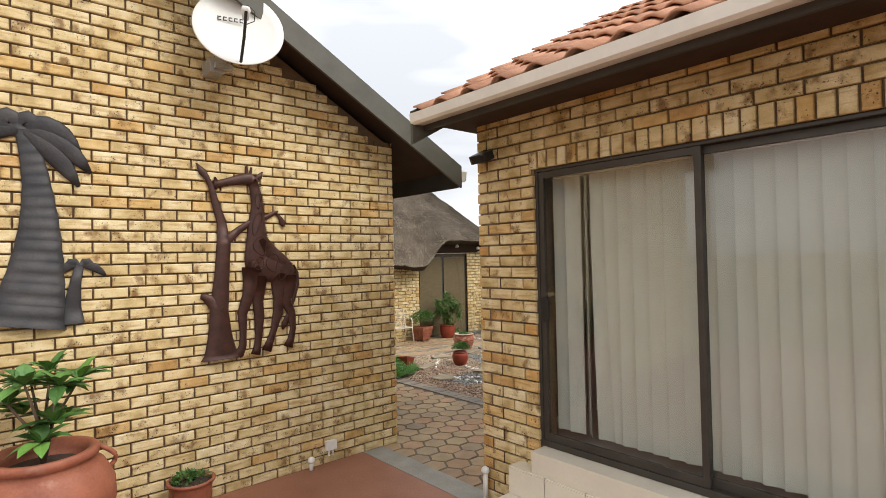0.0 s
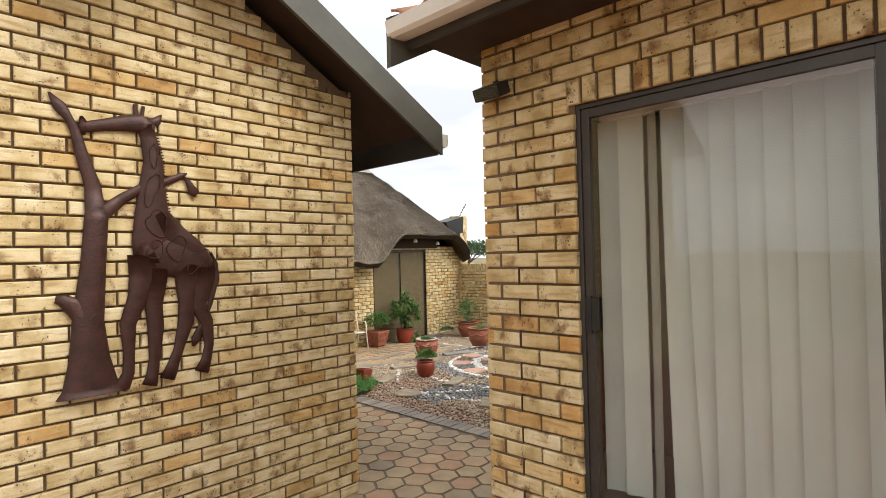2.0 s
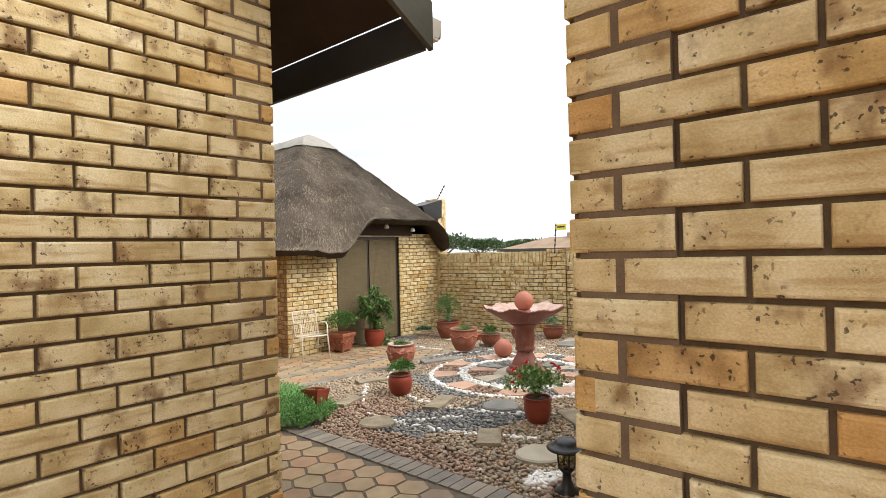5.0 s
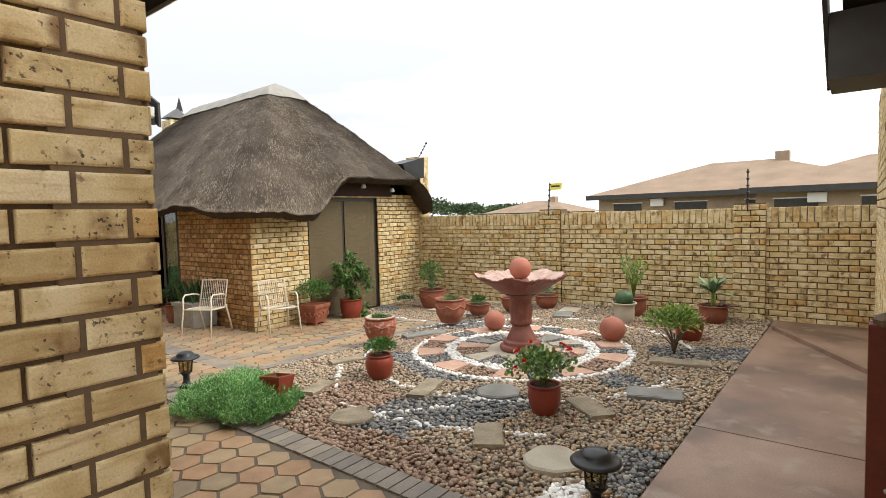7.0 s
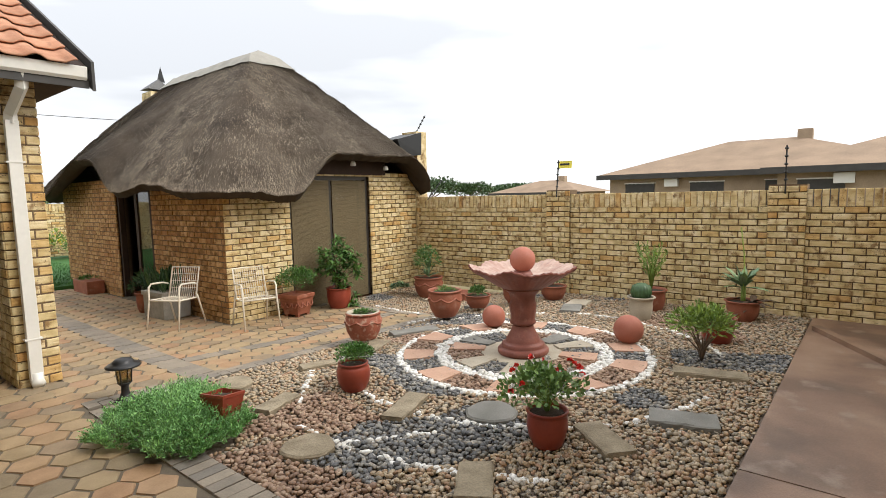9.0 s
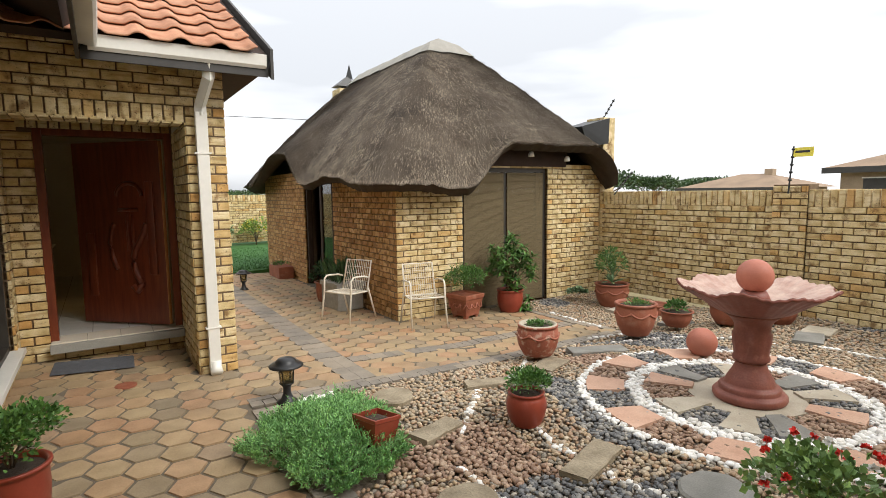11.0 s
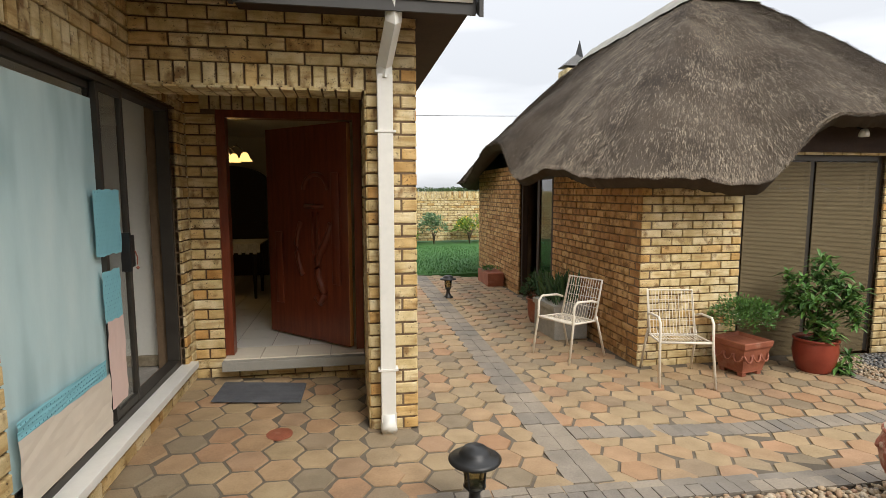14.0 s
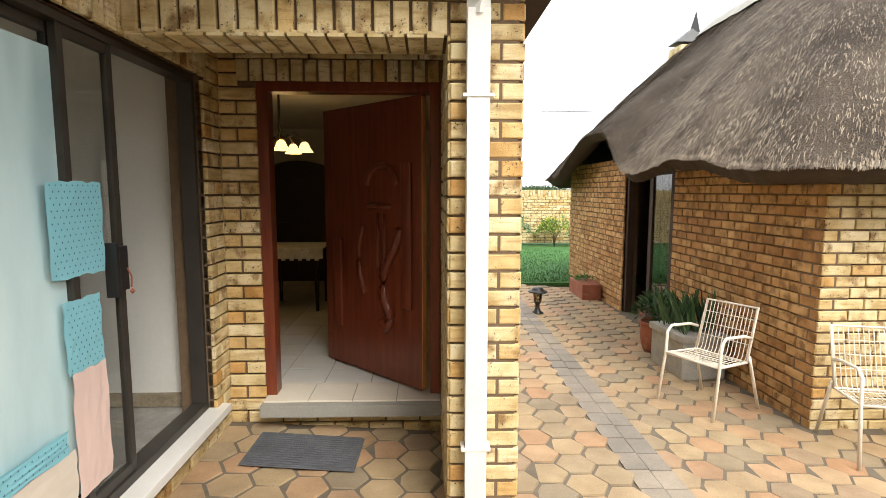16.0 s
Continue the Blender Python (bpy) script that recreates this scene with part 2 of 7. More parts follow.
m_pebble_dark = mat("slate_blue_pebble", [(0.3, (0.85, 0.85, 0.85)), (0.7, (1.1, 1.1, 1.1))], 0.5, rand="island",
                    rand_stops=[(0, (0.085, 0.086, 0.088)), (0.5, (0.165, 0.163, 0.157)), (0.8, (0.25, 0.235, 0.205)), (1, (0.36, 0.32, 0.26))], scale=14, fine=90)
m_pebble_brown = mat("rust_brown_pebble", [(0.3, (0.85, 0.85, 0.85)), (0.7, (1.1, 1.1, 1.1))], 0.5, rand="island",
                     rand_stops=[(0, (0.19, 0.115, 0.075)), (0.5, (0.30, 0.19, 0.125)), (1, (0.40, 0.29, 0.20))], scale=14, fine=90)
m_pebble_white = mat("white_pebble", [(0.3, (0.85, 0.85, 0.85)), (0.7, (1.05, 1.05, 1.05))], 0.6, rand="island",
                     rand_stops=[(0, (0.62, 0.59, 0.53)), (0.5, (0.78, 0.76, 0.71)), (1, (0.86, 0.85, 0.82))], scale=14, fine=90, fine_amount=0.12)
m_thatch = mat("weathered_thatch", [(0.3, (0.048, 0.035, 0.025)), (0.5, (0.088, 0.067, 0.047)), (0.72, (0.14, 0.11, 0.08))], 0.95, scale=1.6, fine=85, stretch=(1, 1, 0.7),
               fine_amount=0.55, bump=1.0, bump_dist=0.05)
m_straw = mat("grey_straw", [(0.3, (0.115, 0.089, 0.065)), (0.7, (0.255, 0.213, 0.162))], 0.95, rand="island", rand_stops=[(0, (0.4, 0.37, 0.33)), (0.55, (1, 1, 1)), (1, (1.9, 1.85, 1.75))],
              scale=3.2, fine=40, bump=0)
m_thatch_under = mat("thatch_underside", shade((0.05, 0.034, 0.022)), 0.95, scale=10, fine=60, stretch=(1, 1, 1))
m_terracotta = mat("terracotta_pot", [(0.3, (0.22, 0.068, 0.037)), (0.7, (0.315, 0.108, 0.06))], 0.6, scale=6, fine=60, spots=[(7, 0.6, 0.8, (0.45, 0.3, 0.22), 0.5, (1, 1, 1))])
m_worn = mat("lime_stained_terracotta", [(0.3, (0.22, 0.06, 0.034)), (0.7, (0.34, 0.11, 0.062))], 0.65, scale=7, fine=60, spots=[(16, 0.54, 0.68, (0.48, 0.36, 0.27), 0.7, (1, 1, 1)), (5, 0.6, 0.75, (0.17, 0.07, 0.045), 0.6, (1, 1, 1))])
m_redpot = mat("red_glazed_pot", [(0.3, (0.20, 0.032, 0.018)), (0.7, (0.28, 0.055, 0.03))], 0.35, scale=6, fine=60, fine_amount=0.1, bump=0.05)
m_fountain = mat("red_painted_cement", [(0.3, (0.17, 0.052, 0.036)), (0.7, (0.25, 0.086, 0.06))], 0.5, scale=7, fine=70,
                 spots=[(12, 0.58, 0.75, (0.36, 0.19, 0.145), 0.4, (1, 1, 1))])
m_bowl_in = mat("faded_pink_cement", [(0.3, (0.31, 0.17, 0.13)), (0.7, (0.50, 0.37, 0.30))], 0.55, scale=8, fine=70)
m_sphere = mat("smooth_terracotta_ball", [(0.3, (0.33, 0.105, 0.065)), (0.7, (0.41, 0.15, 0.10))], 0.6, scale=6, fine=90, fine_amount=0.12)
m_white_metal = mat("cream_enamel", shade((0.72, 0.66, 0.55), 0.9, 1.05), 0.4, scale=10, fine=90, fine_amount=0.1, bump=0.02)
m_black = mat("black_plastic", shade((0.018, 0.018, 0.018)), 0.4, scale=10, fine=90, fine_amount=0.2, bump=0.05)
m_iron = mat("brown_beaten_metal", [(0.3, (0.036, 0.014, 0.010)), (0.7, (0.068, 0.027, 0.019))], 0.48, 0.25, scale=14, fine=70, bump=0.3, bump_dist=0.01)
m_steel = mat("dark_blued_steel", [(0.3, (0.022, 0.021, 0.024)), (0.7, (0.05, 0.045, 0.044))], 0.55, 0.3, scale=7, fine=60, bump=0.2)
m_soilpot = mat("potting_soil", shade((0.05, 0.035, 0.025)), 1.0, scale=20, fine=90, bump=0.6)
m_tiles = mat("cream_ceramic_tile", shade((0.66, 0.60, 0.49), 0.95, 1.04), 0.25, scale=3, fine=40, fine_amount=0.05, bump=0.02)
m_plaster = mat("cream_interior_plaster", shade((0.68, 0.66, 0.60), 0.95, 1.03), 0.8, scale=2, fine=40, fine_amount=0.05, bump=0.05)
m_ceiling = mat("white_ceiling_paint", shade((0.75, 0.74, 0.70), 0.97, 1.02), 0.8, scale=2, fine=40, fine_amount=0.03, bump=0.02)
m_blind = mat("grey_vertical_blind", shade((0.57, 0.56, 0.49), 0.94, 1.04), 0.75, scale=4, fine=160, fine_amount=0.08, bump=0.05)
m_bamboo = mat("bamboo_roll_blind", [(0.3, (0.115, 0.086, 0.043)), (0.7, (0.185, 0.142, 0.075))], 0.8, scale=6, fine=30, stretch=(0.6, 0.6, 22), fine_amount=0.4, bump=0.3)
m_stone = mat("flagstone_pink", [(0.3, (0.42, 0.245, 0.165)), (0.7, (0.53, 0.34, 0.24))], 0.75, scale=4, fine=90)
m_stone_buff = mat("flagstone_buff", [(0.3, (0.34, 0.29, 0.215)), (0.7, (0.46, 0.41, 0.32))], 0.75, scale=4, fine=90)
m_stone_grey = mat("flagstone_grey", [(0.3, (0.15, 0.145, 0.125)), (0.7, (0.24, 0.23, 0.205))], 0.75, scale=4, fine=90)
m_sleeper = mat("weathered_timber_sleeper", [(0.3, (0.20, 0.16, 0.105)), (0.7, (0.33, 0.275, 0.19))], 0.9, scale=8, fine=60, stretch=(1, 1, 1), fine_amount=0.35, bump=0.5)
m_bark = mat("bark", shade((0.13, 0.09, 0.06)), 0.9, scale=12, fine=80, bump=0.6)


def leaf_mat(name, a, b):
    return mat(name, [(0.3, a), (0.7, b)], 0.45, scale=5, fine=60, fine_amount=0.15, bump=0.1, rand="island", rand_stops=[(0, (0.6, 0.65, 0.6)), (0.6, (1, 1, 1)), (1, (1.5, 1.4, 1.1))])


m_leaf = leaf_mat("green_leaf", (0.055, 0.13, 0.03), (0.11, 0.23, 0.055))
m_leaf_geranium = leaf_mat("geranium_leaf", (0.10, 0.185, 0.05), (0.19, 0.30, 0.10))
m_leaf_dark = leaf_mat("dark_green_leaf", (0.03, 0.07, 0.028), (0.06, 0.12, 0.045))
m_leaf_light = leaf_mat("yellow_green_leaf", (0.14, 0.22, 0.045), (0.25, 0.36, 0.08))
m_leaf_blue = leaf_mat("grey_green_leaf", (0.11, 0.19, 0.10), (0.20, 0.30, 0.17))
m_leaf_cover = leaf_mat("ground_cover_leaf", (0.15, 0.33, 0.11), (0.29, 0.53, 0.21))
m_lawn = mat("lawn_turf", [(0.3, (0.03, 0.10, 0.022)), (0.7, (0.055, 0.15, 0.035))], 0.9, scale=2, fine=60, fine_amount=0.3, bump=0.5)
m_lawn_blade = leaf_mat("lawn_blade", (0.035, 0.12, 0.025), (0.07, 0.18, 0.04))
m_flower_red = mat("red_petal", shade((0.6, 0.03, 0.02)), 0.5, scale=20, fine=60, bump=0)
m_flower_yellow = mat("yellow_petal", shade((0.7, 0.5, 0.05)), 0.5, scale=20, fine=60, bump=0)
m_letter = mat("rusted_letter", shade((0.04, 0.025, 0.02)), 0.6, 0.2, scale=20, fine=60)
m_rust = mat("rust_red_paint", shade((0.12, 0.025, 0.015)), 0.6, scale=10, fine=60)
m_paper_blue = mat("turquoise_dotted_paper", shade((0.22, 0.50, 0.56), 0.97, 1.03), 0.8, scale=4, fine=20, fine_amount=0.03, bump=0.02)
m_paper_dot = mat("teal_dot", shade((0.05, 0.16, 0.24)), 0.8, scale=4, fine=20, bump=0)
m_paper_pink = mat("pale_pink_paper", shade((0.70, 0.52, 0.45), 0.97, 1.03), 0.8, scale=3, fine=20, fine_amount=0.03, bump=0.02)
m_paper_cream = mat("cream_card", shade((0.66, 0.58, 0.47), 0.97, 1.03), 0.8, scale=3, fine=20, fine_amount=0.03, bump=0.02)
m_dish = mat("off_white_dish_enamel", shade((0.70, 0.69, 0.65), 0.96, 1.03), 0.45, scale=3, fine=40, fine_amount=0.05, bump=0.02)
m_galv = mat("galvanised_steel", shade((0.45, 0.45, 0.45)), 0.4, 0.7, scale=14, fine=60)
m_mat_rubber = mat("ribbed_rubber_mat", shade((0.085, 0.087, 0.095)), 0.8, scale=8, fine=90)
m_yellow = mat("yellow_warning_plate", shade((0.72, 0.62, 0.08)), 0.5, scale=5, fine=40, bump=0)
m_far_leaf = leaf_mat("far_tree_leaf", (0.03, 0.065, 0.022), (0.06, 0.11, 0.035))
m_far_roof = mat("far_clay_roof", shade((0.255, 0.18, 0.12)), 0.9, scale=1.0, fine=20)
m_far_wall = mat("far_house_brick", shade((0.33, 0.25, 0.17)), 0.9, scale=2.0, fine=20)
m_stonepot = mat("grey_stone_planter", shade((0.30, 0.285, 0.25)), 0.9, scale=10, fine=70)
m_carpet = mat("dark_interior_wood", shade((0.03, 0.018, 0.012)), 0.5, scale=6, fine=60)
m_cloth = mat("white_lace_cloth", shade((0.6, 0.6, 0.58)), 0.9, scale=20, fine=60)
m_floor_tile = mat("pale_floor_tile", shade((0.56, 0.54, 0.49), 0.93, 1.05), 0.3, scale=2, fine=30, fine_amount=0.05, bump=0.02)
m_grout = mat("tile_grout", shade((0.3, 0.28, 0.25)), 0.9, scale=10, fine=60)


def glass_mat(name, tint, rough=0.0):
    m = bpy.data.materials.new(name)
    m.use_nodes = True
    n, l = m.node_tree.nodes, m.node_tree.links
    n.clear()
    o, mx, tr, gl, lw, pw, mr = (n.new("ShaderNodeOutputMaterial"), n.new("ShaderNodeMixShader"), n.new("ShaderNodeBsdfTransparent"), n.new("ShaderNodeBsdfGlossy"),
                                 n.new("ShaderNodeLayerWeight"), n.new("ShaderNodeMath"), n.new("ShaderNodeMapRange"))
    tr.inputs["Color"].default_value = (*tint, 1)
    gl.inputs["Roughness"].default_value = rough
    lw.inputs["Blend"].default_value = 0.5
    pw.operation, pw.inputs[1].default_value = "POWER", 5.0
    mr.inputs[3].default_value, mr.inputs[4].default_value = 0.045, 0.95
    l.new(lw.outputs["Facing"], pw.inputs[0])
    l.new(pw.outputs[0], mr.inputs[0])
    l.new(mr.outputs[0], mx.inputs[0])
    l.new(tr.outputs[0], mx.inputs[1])
    l.new(gl.outputs[0], mx.inputs[2])
    l.new(mx.outputs[0], o.inputs[0])
    return m


m_glass = glass_mat("clear_glass", (0.93, 0.94, 0.93))
m_plastic_clear = glass_mat("clear_plastic", (0.75, 0.72, 0.6), 0.1)
m_frost = mat("frosted_film", [(0.3, (0.36, 0.50, 0.51)), (0.5, (0.52, 0.68, 0.68)), (0.7, (0.60, 0.74, 0.73))], 0.25, scale=1.7, detail=2, fine=30, fine_amount=0.03, bump=0, stretch=(2.5, 2.5, 0.7))


def glow_mat(name, color, strength):
    m = bpy.data.materials.new(name)
    m.use_nodes = True
    b = m.node_tree.nodes["Principled BSDF"]
    b.inputs["Base Color"].default_value = (*color, 1)
    b.inputs["Emission Color"].default_value = (*color, 1)
    b.inputs["Emission Strength"].default_value = strength
    return m


m_bulb = glow_mat("warm_lamp_shade", (1.0, 0.62, 0.18), 1.3)


# ---- mesh helpers ----
class Geo:
    """Collects vertices and faces."""

    def __init__(self):
        self.v, self.f = [], []

    def add(self, verts, faces, m=None):
        o = len(self.v)
        self.v += [tuple(m @ Vector(p)) for p in verts] if m else [tuple(p) for p in verts]
        self.f += [tuple(i + o for i in f) for f in faces]
        return self

    def box(self, a, b, bev=0.0, m=None):
        (x0, y0, z0), (x1, y1, z1) = a, b
        if not bev:
            vs = [(x, y, z) for x in (x0, x1) for y in (y0, y1) for z in (z0, z1)]
            fs = [(0, 1, 3, 2), (4, 6, 7, 5), (0, 4, 5, 1), (2, 3, 7, 6), (0, 2, 6, 4), (1, 5, 7, 3)]
            return self.add(vs, fs, m)
        bm = bmesh.new()
        bmesh.ops.create_cube(bm, size=1, matrix=Matrix.LocRotScale(((x0 + x1) / 2, (y0 + y1) / 2, (z0 + z1) / 2), None, (x1 - x0, y1 - y0, z1 - z0)))
        bmesh.ops.bevel(bm, geom=bm.edges[:], offset=bev, segments=2, affect="EDGES", profile=0.7)
        self.bm(bm, m)
        return self

    def bm(self, bm, m=None):
        bm.verts.index_update()
        self.add([v.co[:] for v in bm.verts], [[v.index for v in f.verts] for f in bm.faces], m)
        bm.free()
        return self

    def lathe(self, prof, n=32, m=None, wob=None, caps=True):
        vs, fs = [], []
        for i in range(n):
            a = 2 * math.pi * i / n
            for r, z in prof:
                k = wob(a, r, z) if wob else (r, z)
                vs.append((k[0] * math.cos(a), k[0] * math.sin(a), k[1]))
        p = len(prof)
        for i in range(n):
            j = (i + 1) % n
            for k in range(p - 1):
                fs.append((i * p + k, j * p + k, j * p + k + 1, i * p + k + 1))
        if caps:
            fs.append(tuple(i * p for i in range(n))[::-1])
            fs.append(tuple(i * p + p - 1 for i in range(n)))
        return self.add(vs, fs, m)

    def tube(self, pts, r, n=8, m=None):
        pts = [Vector(p) for p in pts]
        rr = r if isinstance(r, (list, tuple)) else [r] * len(pts)
        vs, fs = [], []
        for i, p in enumerate(pts):
            d = (pts[min(i + 1, len(pts) - 1)] - pts[max(i - 1, 0)]).normalized()
            q = d.to_track_quat("Z", "Y")
            for k in range(n):
                a = 2 * math.pi * k / n
                vs.append(p + q @ Vector((rr[i] * math.cos(a), rr[i] * math.sin(a), 0)))
        for i in range(len(pts) - 1):
            for k in range(n):
                fs.append((i * n + k, i * n + (k + 1) % n, (i + 1) * n + (k + 1) % n, (i + 1) * n + k))
        fs += [tuple(range(n))[::-1], tuple((len(pts) - 1) * n + k for k in range(n))]
        return self.add(vs, fs, m)

    def prism(self, poly, z0, z1, m=None, inset=0.0):
        n = len(poly)
        if inset:
            c = Vector((sum(p[0] for p in poly) / n, sum(p[1] for p in poly) / n))
            top = [c + (Vector(p) - c) * (1 - inset) for p in poly]
        else:
            top = [Vector(p) for p in poly]
        vs = [(*p, z0) for p in poly] + [(*p, z1) for p in top]
        fs = [tuple(range(n))[::-1], tuple(range(n, 2 * n))] + [(i, (i + 1) % n, n + (i + 1) % n, n + i) for i in range(n)]
        return self.add(vs, fs, m)

    def mesh(self, name, material, smooth=False):
        me = bpy.data.meshes.new(name)
        me.from_pydata(self.v, [], self.f)
        me.materials.append(material)
        if smooth:
            me.polygons.foreach_set("use_smooth", [True] * len(me.polygons))
        me.update()
        return me


def solid(name, geo, material, label="", category="", group="", kind="", smooth=False, m=None):
    ob = new(name, geo.mesh(name, material, smooth))
    if m:
        ob.matrix_world = m
    return tagged(ob, label, category, group, kind)


def part(name, geo, material, parent, label="", smooth=False, m=None):
    ob = new(name, geo.mesh(name, material, smooth) if isinstance(geo, Geo) else geo)
    ob.parent = parent
    if m:
        ob.matrix_basis = m
    return tagged(ob, label)


def thing(name, label, category, group="", kind="", m=None):
    ob = new(name)
    ob.empty_display_size = 0.1
    if m:
        ob.matrix_basis = m
    return tagged(ob, label, category, group, kind)


def hash01(*k):
    v = math.sin(sum(a * b for a, b in zip(k, (12.9898, 78.233, 37.719, 9.131)))) * 43758.5453
    return v - math.floor(v)


# ---- brickwork ----
COURSE, MODULE, JOINT = 0.0855, 0.232, 0.013
brick_cache = {}


def brick_geo(w, h, d=0.05):
    """A brick with its front at y 0, worn rounded edges, open at the back."""
    c, k = 0.0075, 0.0022
    rings = [(0, d), (0, c), (k, k), (c, 0)]
    vs = [p for e, y in rings for p in ((e, y, e), (w - e, y, e), (w - e, y, h - e), (e, y, h - e))]
    fs = [(4 * i + j, 4 * i + (j + 1) % 4, 4 * i + 4 + (j + 1) % 4, 4 * i + 4 + j) for i in range(3) for j in range(4)]
    return vs, fs + [(12, 13, 14, 15)]


def brick_mesh(w, h, material):
    key = (round(w, 2), round(h, 3), material.name)
    if key not in brick_cache:
        g = Geo()
        g.add(*brick_geo(key[0], key[1]))
        brick_cache[key] = g.mesh("brick", material)
    return brick_cache[key]


later = []


def brick_wall(name, label, origin, angle, length, z0, z1, openings=(), top=None, near=None, thick=0.22, soldiers=(), poly=None, shaded=False):
    """A wall whose outer face starts at origin and runs along angle, facing its right-hand side. near: the stretch (u0, u1) whose bricks are parts."""
    m = pose(origin[0], origin[1], 0, 0, 0, angle)
    g = Geo()
    if poly:
        n = len(poly)
        vs = [(u, y, z) for y in (0.02, thick) for u, z in poly]
        fs = [tuple(range(n)), tuple(range(n, 2 * n))[::-1]] + [(i, n + i, n + (i + 1) % n, (i + 1) % n) for i in range(n)]
        g.add(vs, fs)
    else:
        us = sorted({0.0, length, *[o[0] for o in openings], *[o[1] for o in openings]})
        for a, b in zip(us[:-1], us[1:]):
            zs = sorted([(o[2], o[3]) for o in openings if o[0] <= a + 1e-6 and o[1] >= b - 1e-6])
            z = z0
            for lo, hi in zs + [(z1, z1)]:
                if lo - z > 0.002:
                    g.box((a, 0.02, z), (b, thick, lo))
                z = max(z, hi)
    wall = solid(name, g, m_mortar, label, "wall", kind="structure", m=m)
    later.append((wall, length, z0, z1, openings, top, near, soldiers, shaded))
    return wall


def lay_bricks():
    """The bricks of every wall, each a part, and the far ones joined."""
    for wall, length, z0, z1, openings, top, near, soldiers, shaded in later:
        joined, ends, count = Geo(), Geo(), 0
        # a lintel course ends level with a bed joint
        soldiers = [(a, b, z, h or math.ceil((z - z0 + 0.10) / COURSE) * COURSE - (z - z0)) for a, b, z, h in soldiers]
        rnd = random.Random(int(length * 1000) + int(z1 * 77))

        def lay(u, z, w, h):
            nonlocal count
            end = 0.05 < w < 0.14 and not shaded and h < 0.09
            y = -0.004 + rnd.uniform(-0.002, 0.003)
            if near and near[0] <= u <= near[1] and near[2] <= z <= near[3] and count < 300:
                ob = new("brick", brick_mesh(w, h, m_brick_end if end else m_brick_shaded if shaded else m_brick))
                ob.parent = wall
                ob.matrix_basis = pose(u, y, z)
                count += 1
            else:
                (ends if end else joined).add(*brick_geo(w, h), Matrix.Translation((u, y, z)))

        blocks = [*openings, *[(a, b, z, z + h + 0.008) for a, b, z, h in soldiers]]
        row, z = 0, z0
        while z < z1 - 0.02:
            h = min(COURSE - JOINT, z1 - z)
            spans = [(0.0, length)]
            for a, b, lo, hi in blocks:
                if lo < z + h - 0.01 and hi > z + 0.01:
                    spans = [s for p, q in spans for s in ((p, min(q, a)), (max(p, b), q)) if s[1] - s[0] > 0.03]
            for p, q in spans:
                u = p - (MODULE / 2 if row % 2 else 0)
                while u < q - 0.02:
                    a, b = max(u, p), min(u + MODULE - JOINT, q)
                    b = q if q - b < 0.06 else b
                    if b - a > 0.03 and (not top or z + h <= min(top(a), top(b)) + 0.02):
                        lay(a, z, b - a, h)
                    u += MODULE
            row, z = row + 1, z + COURSE
        for a, b, zs, hs in soldiers:
            n = round((b - a) / COURSE)
            st = (b - a) / n
            for i in range(n):
                lay(a + i * st, zs, st - JOINT, hs - 0.008)
        if joined.v:
            ob = part("brickwork", joined, m_brick_shaded_joined if shaded else m_brick_joined, wall, "buff face brick in running bond, shade toned into its colour" if shaded else "buff face brick in running bond")
            ob["kind"] = "stuff"
        if ends.v:
            part("brick_ends", ends, m_brick_end_joined, wall, "ochre half bricks at the wall ends")["kind"] = "stuff"


# ---- setting: ground and floors ----
def slab(name, poly, z0, z1, material, label, category="floor"):
    return solid(name, Geo().prism(poly, z0, z1), material, label, category, kind="structure")


def rect(x0, y0, x1, y1):
    return [(x0, y0), (x1, y0), (x1, y1), (x0, y1)]


def ease(a, b, x):
    t = min(1, max(0, (x - a) / (b - a)))
    return t * t * (3 - 2 * t)


def gz(x, y):
    """Height of the ground: the courtyard falls away from the house towards the hut."""
    return -0.06 * (min(7.6, max(3.4, x)) - 5.0) * ease(7.3, 9.7, y)


def sheet(name, x0, y0, x1, y1, dz, material, label, category):
    nx, ny = max(2, int((x1 - x0) / 0.3)), max(2, int((y1 - y0) / 0.3))
    xs, ys = [x0 + (x1 - x0) * i / nx for i in range(nx + 1)], [y0 + (y1 - y0) * j / ny for j in range(ny + 1)]
    vs = [(x, y, gz(x, y) + dz) for x in xs for y in ys]
    fs = [(i * (ny + 1) + j, (i + 1) * (ny + 1) + j, (i + 1) * (ny + 1) + j + 1, i * (ny + 1) + j + 1) for i in range(nx) for j in range(ny)]
    return solid(name, Geo().add(vs, fs), material, label, category, kind="structure")


m_veld = mat("dry_grass_plain", [(0.3, (0.12, 0.11, 0.05)), (0.7, (0.22, 0.18, 0.09))], 0.95, scale=0.3, fine=6)
slab("ground", rect(-400, -400, 400, 400), -0.6, -0.4, m_veld, "dry grass plain reaching the horizon", "ground")
slab("terrace_floor", rect(-6, -6, 2.93, 4.68), -0.1, 0.0, m_screed, "red oxide screed terrace floor")
slab("terrace_border", rect(2.93, -0.2, 3.17, 4.68), -0.1, 0.004, m_cement, "grey cement border strip of the terrace", "trim")
sheet("paving_bed", 3.17, 3.13, 5.0, 10.8, -0.007, m_sand, "dark jointing sand under the hexagonal pavers", "paving")
sheet("courtyard_bed", 5.0, 8.62, 9.6, 17.0, -0.007, m_sand, "dark jointing sand under the courtyard pavers", "paving")
sheet("gravel_bed", 9.6, 4.25, 11.85, 11.1, -0.03, m_soil, "earth bed under the pebbles by the boundary wall", "ground")
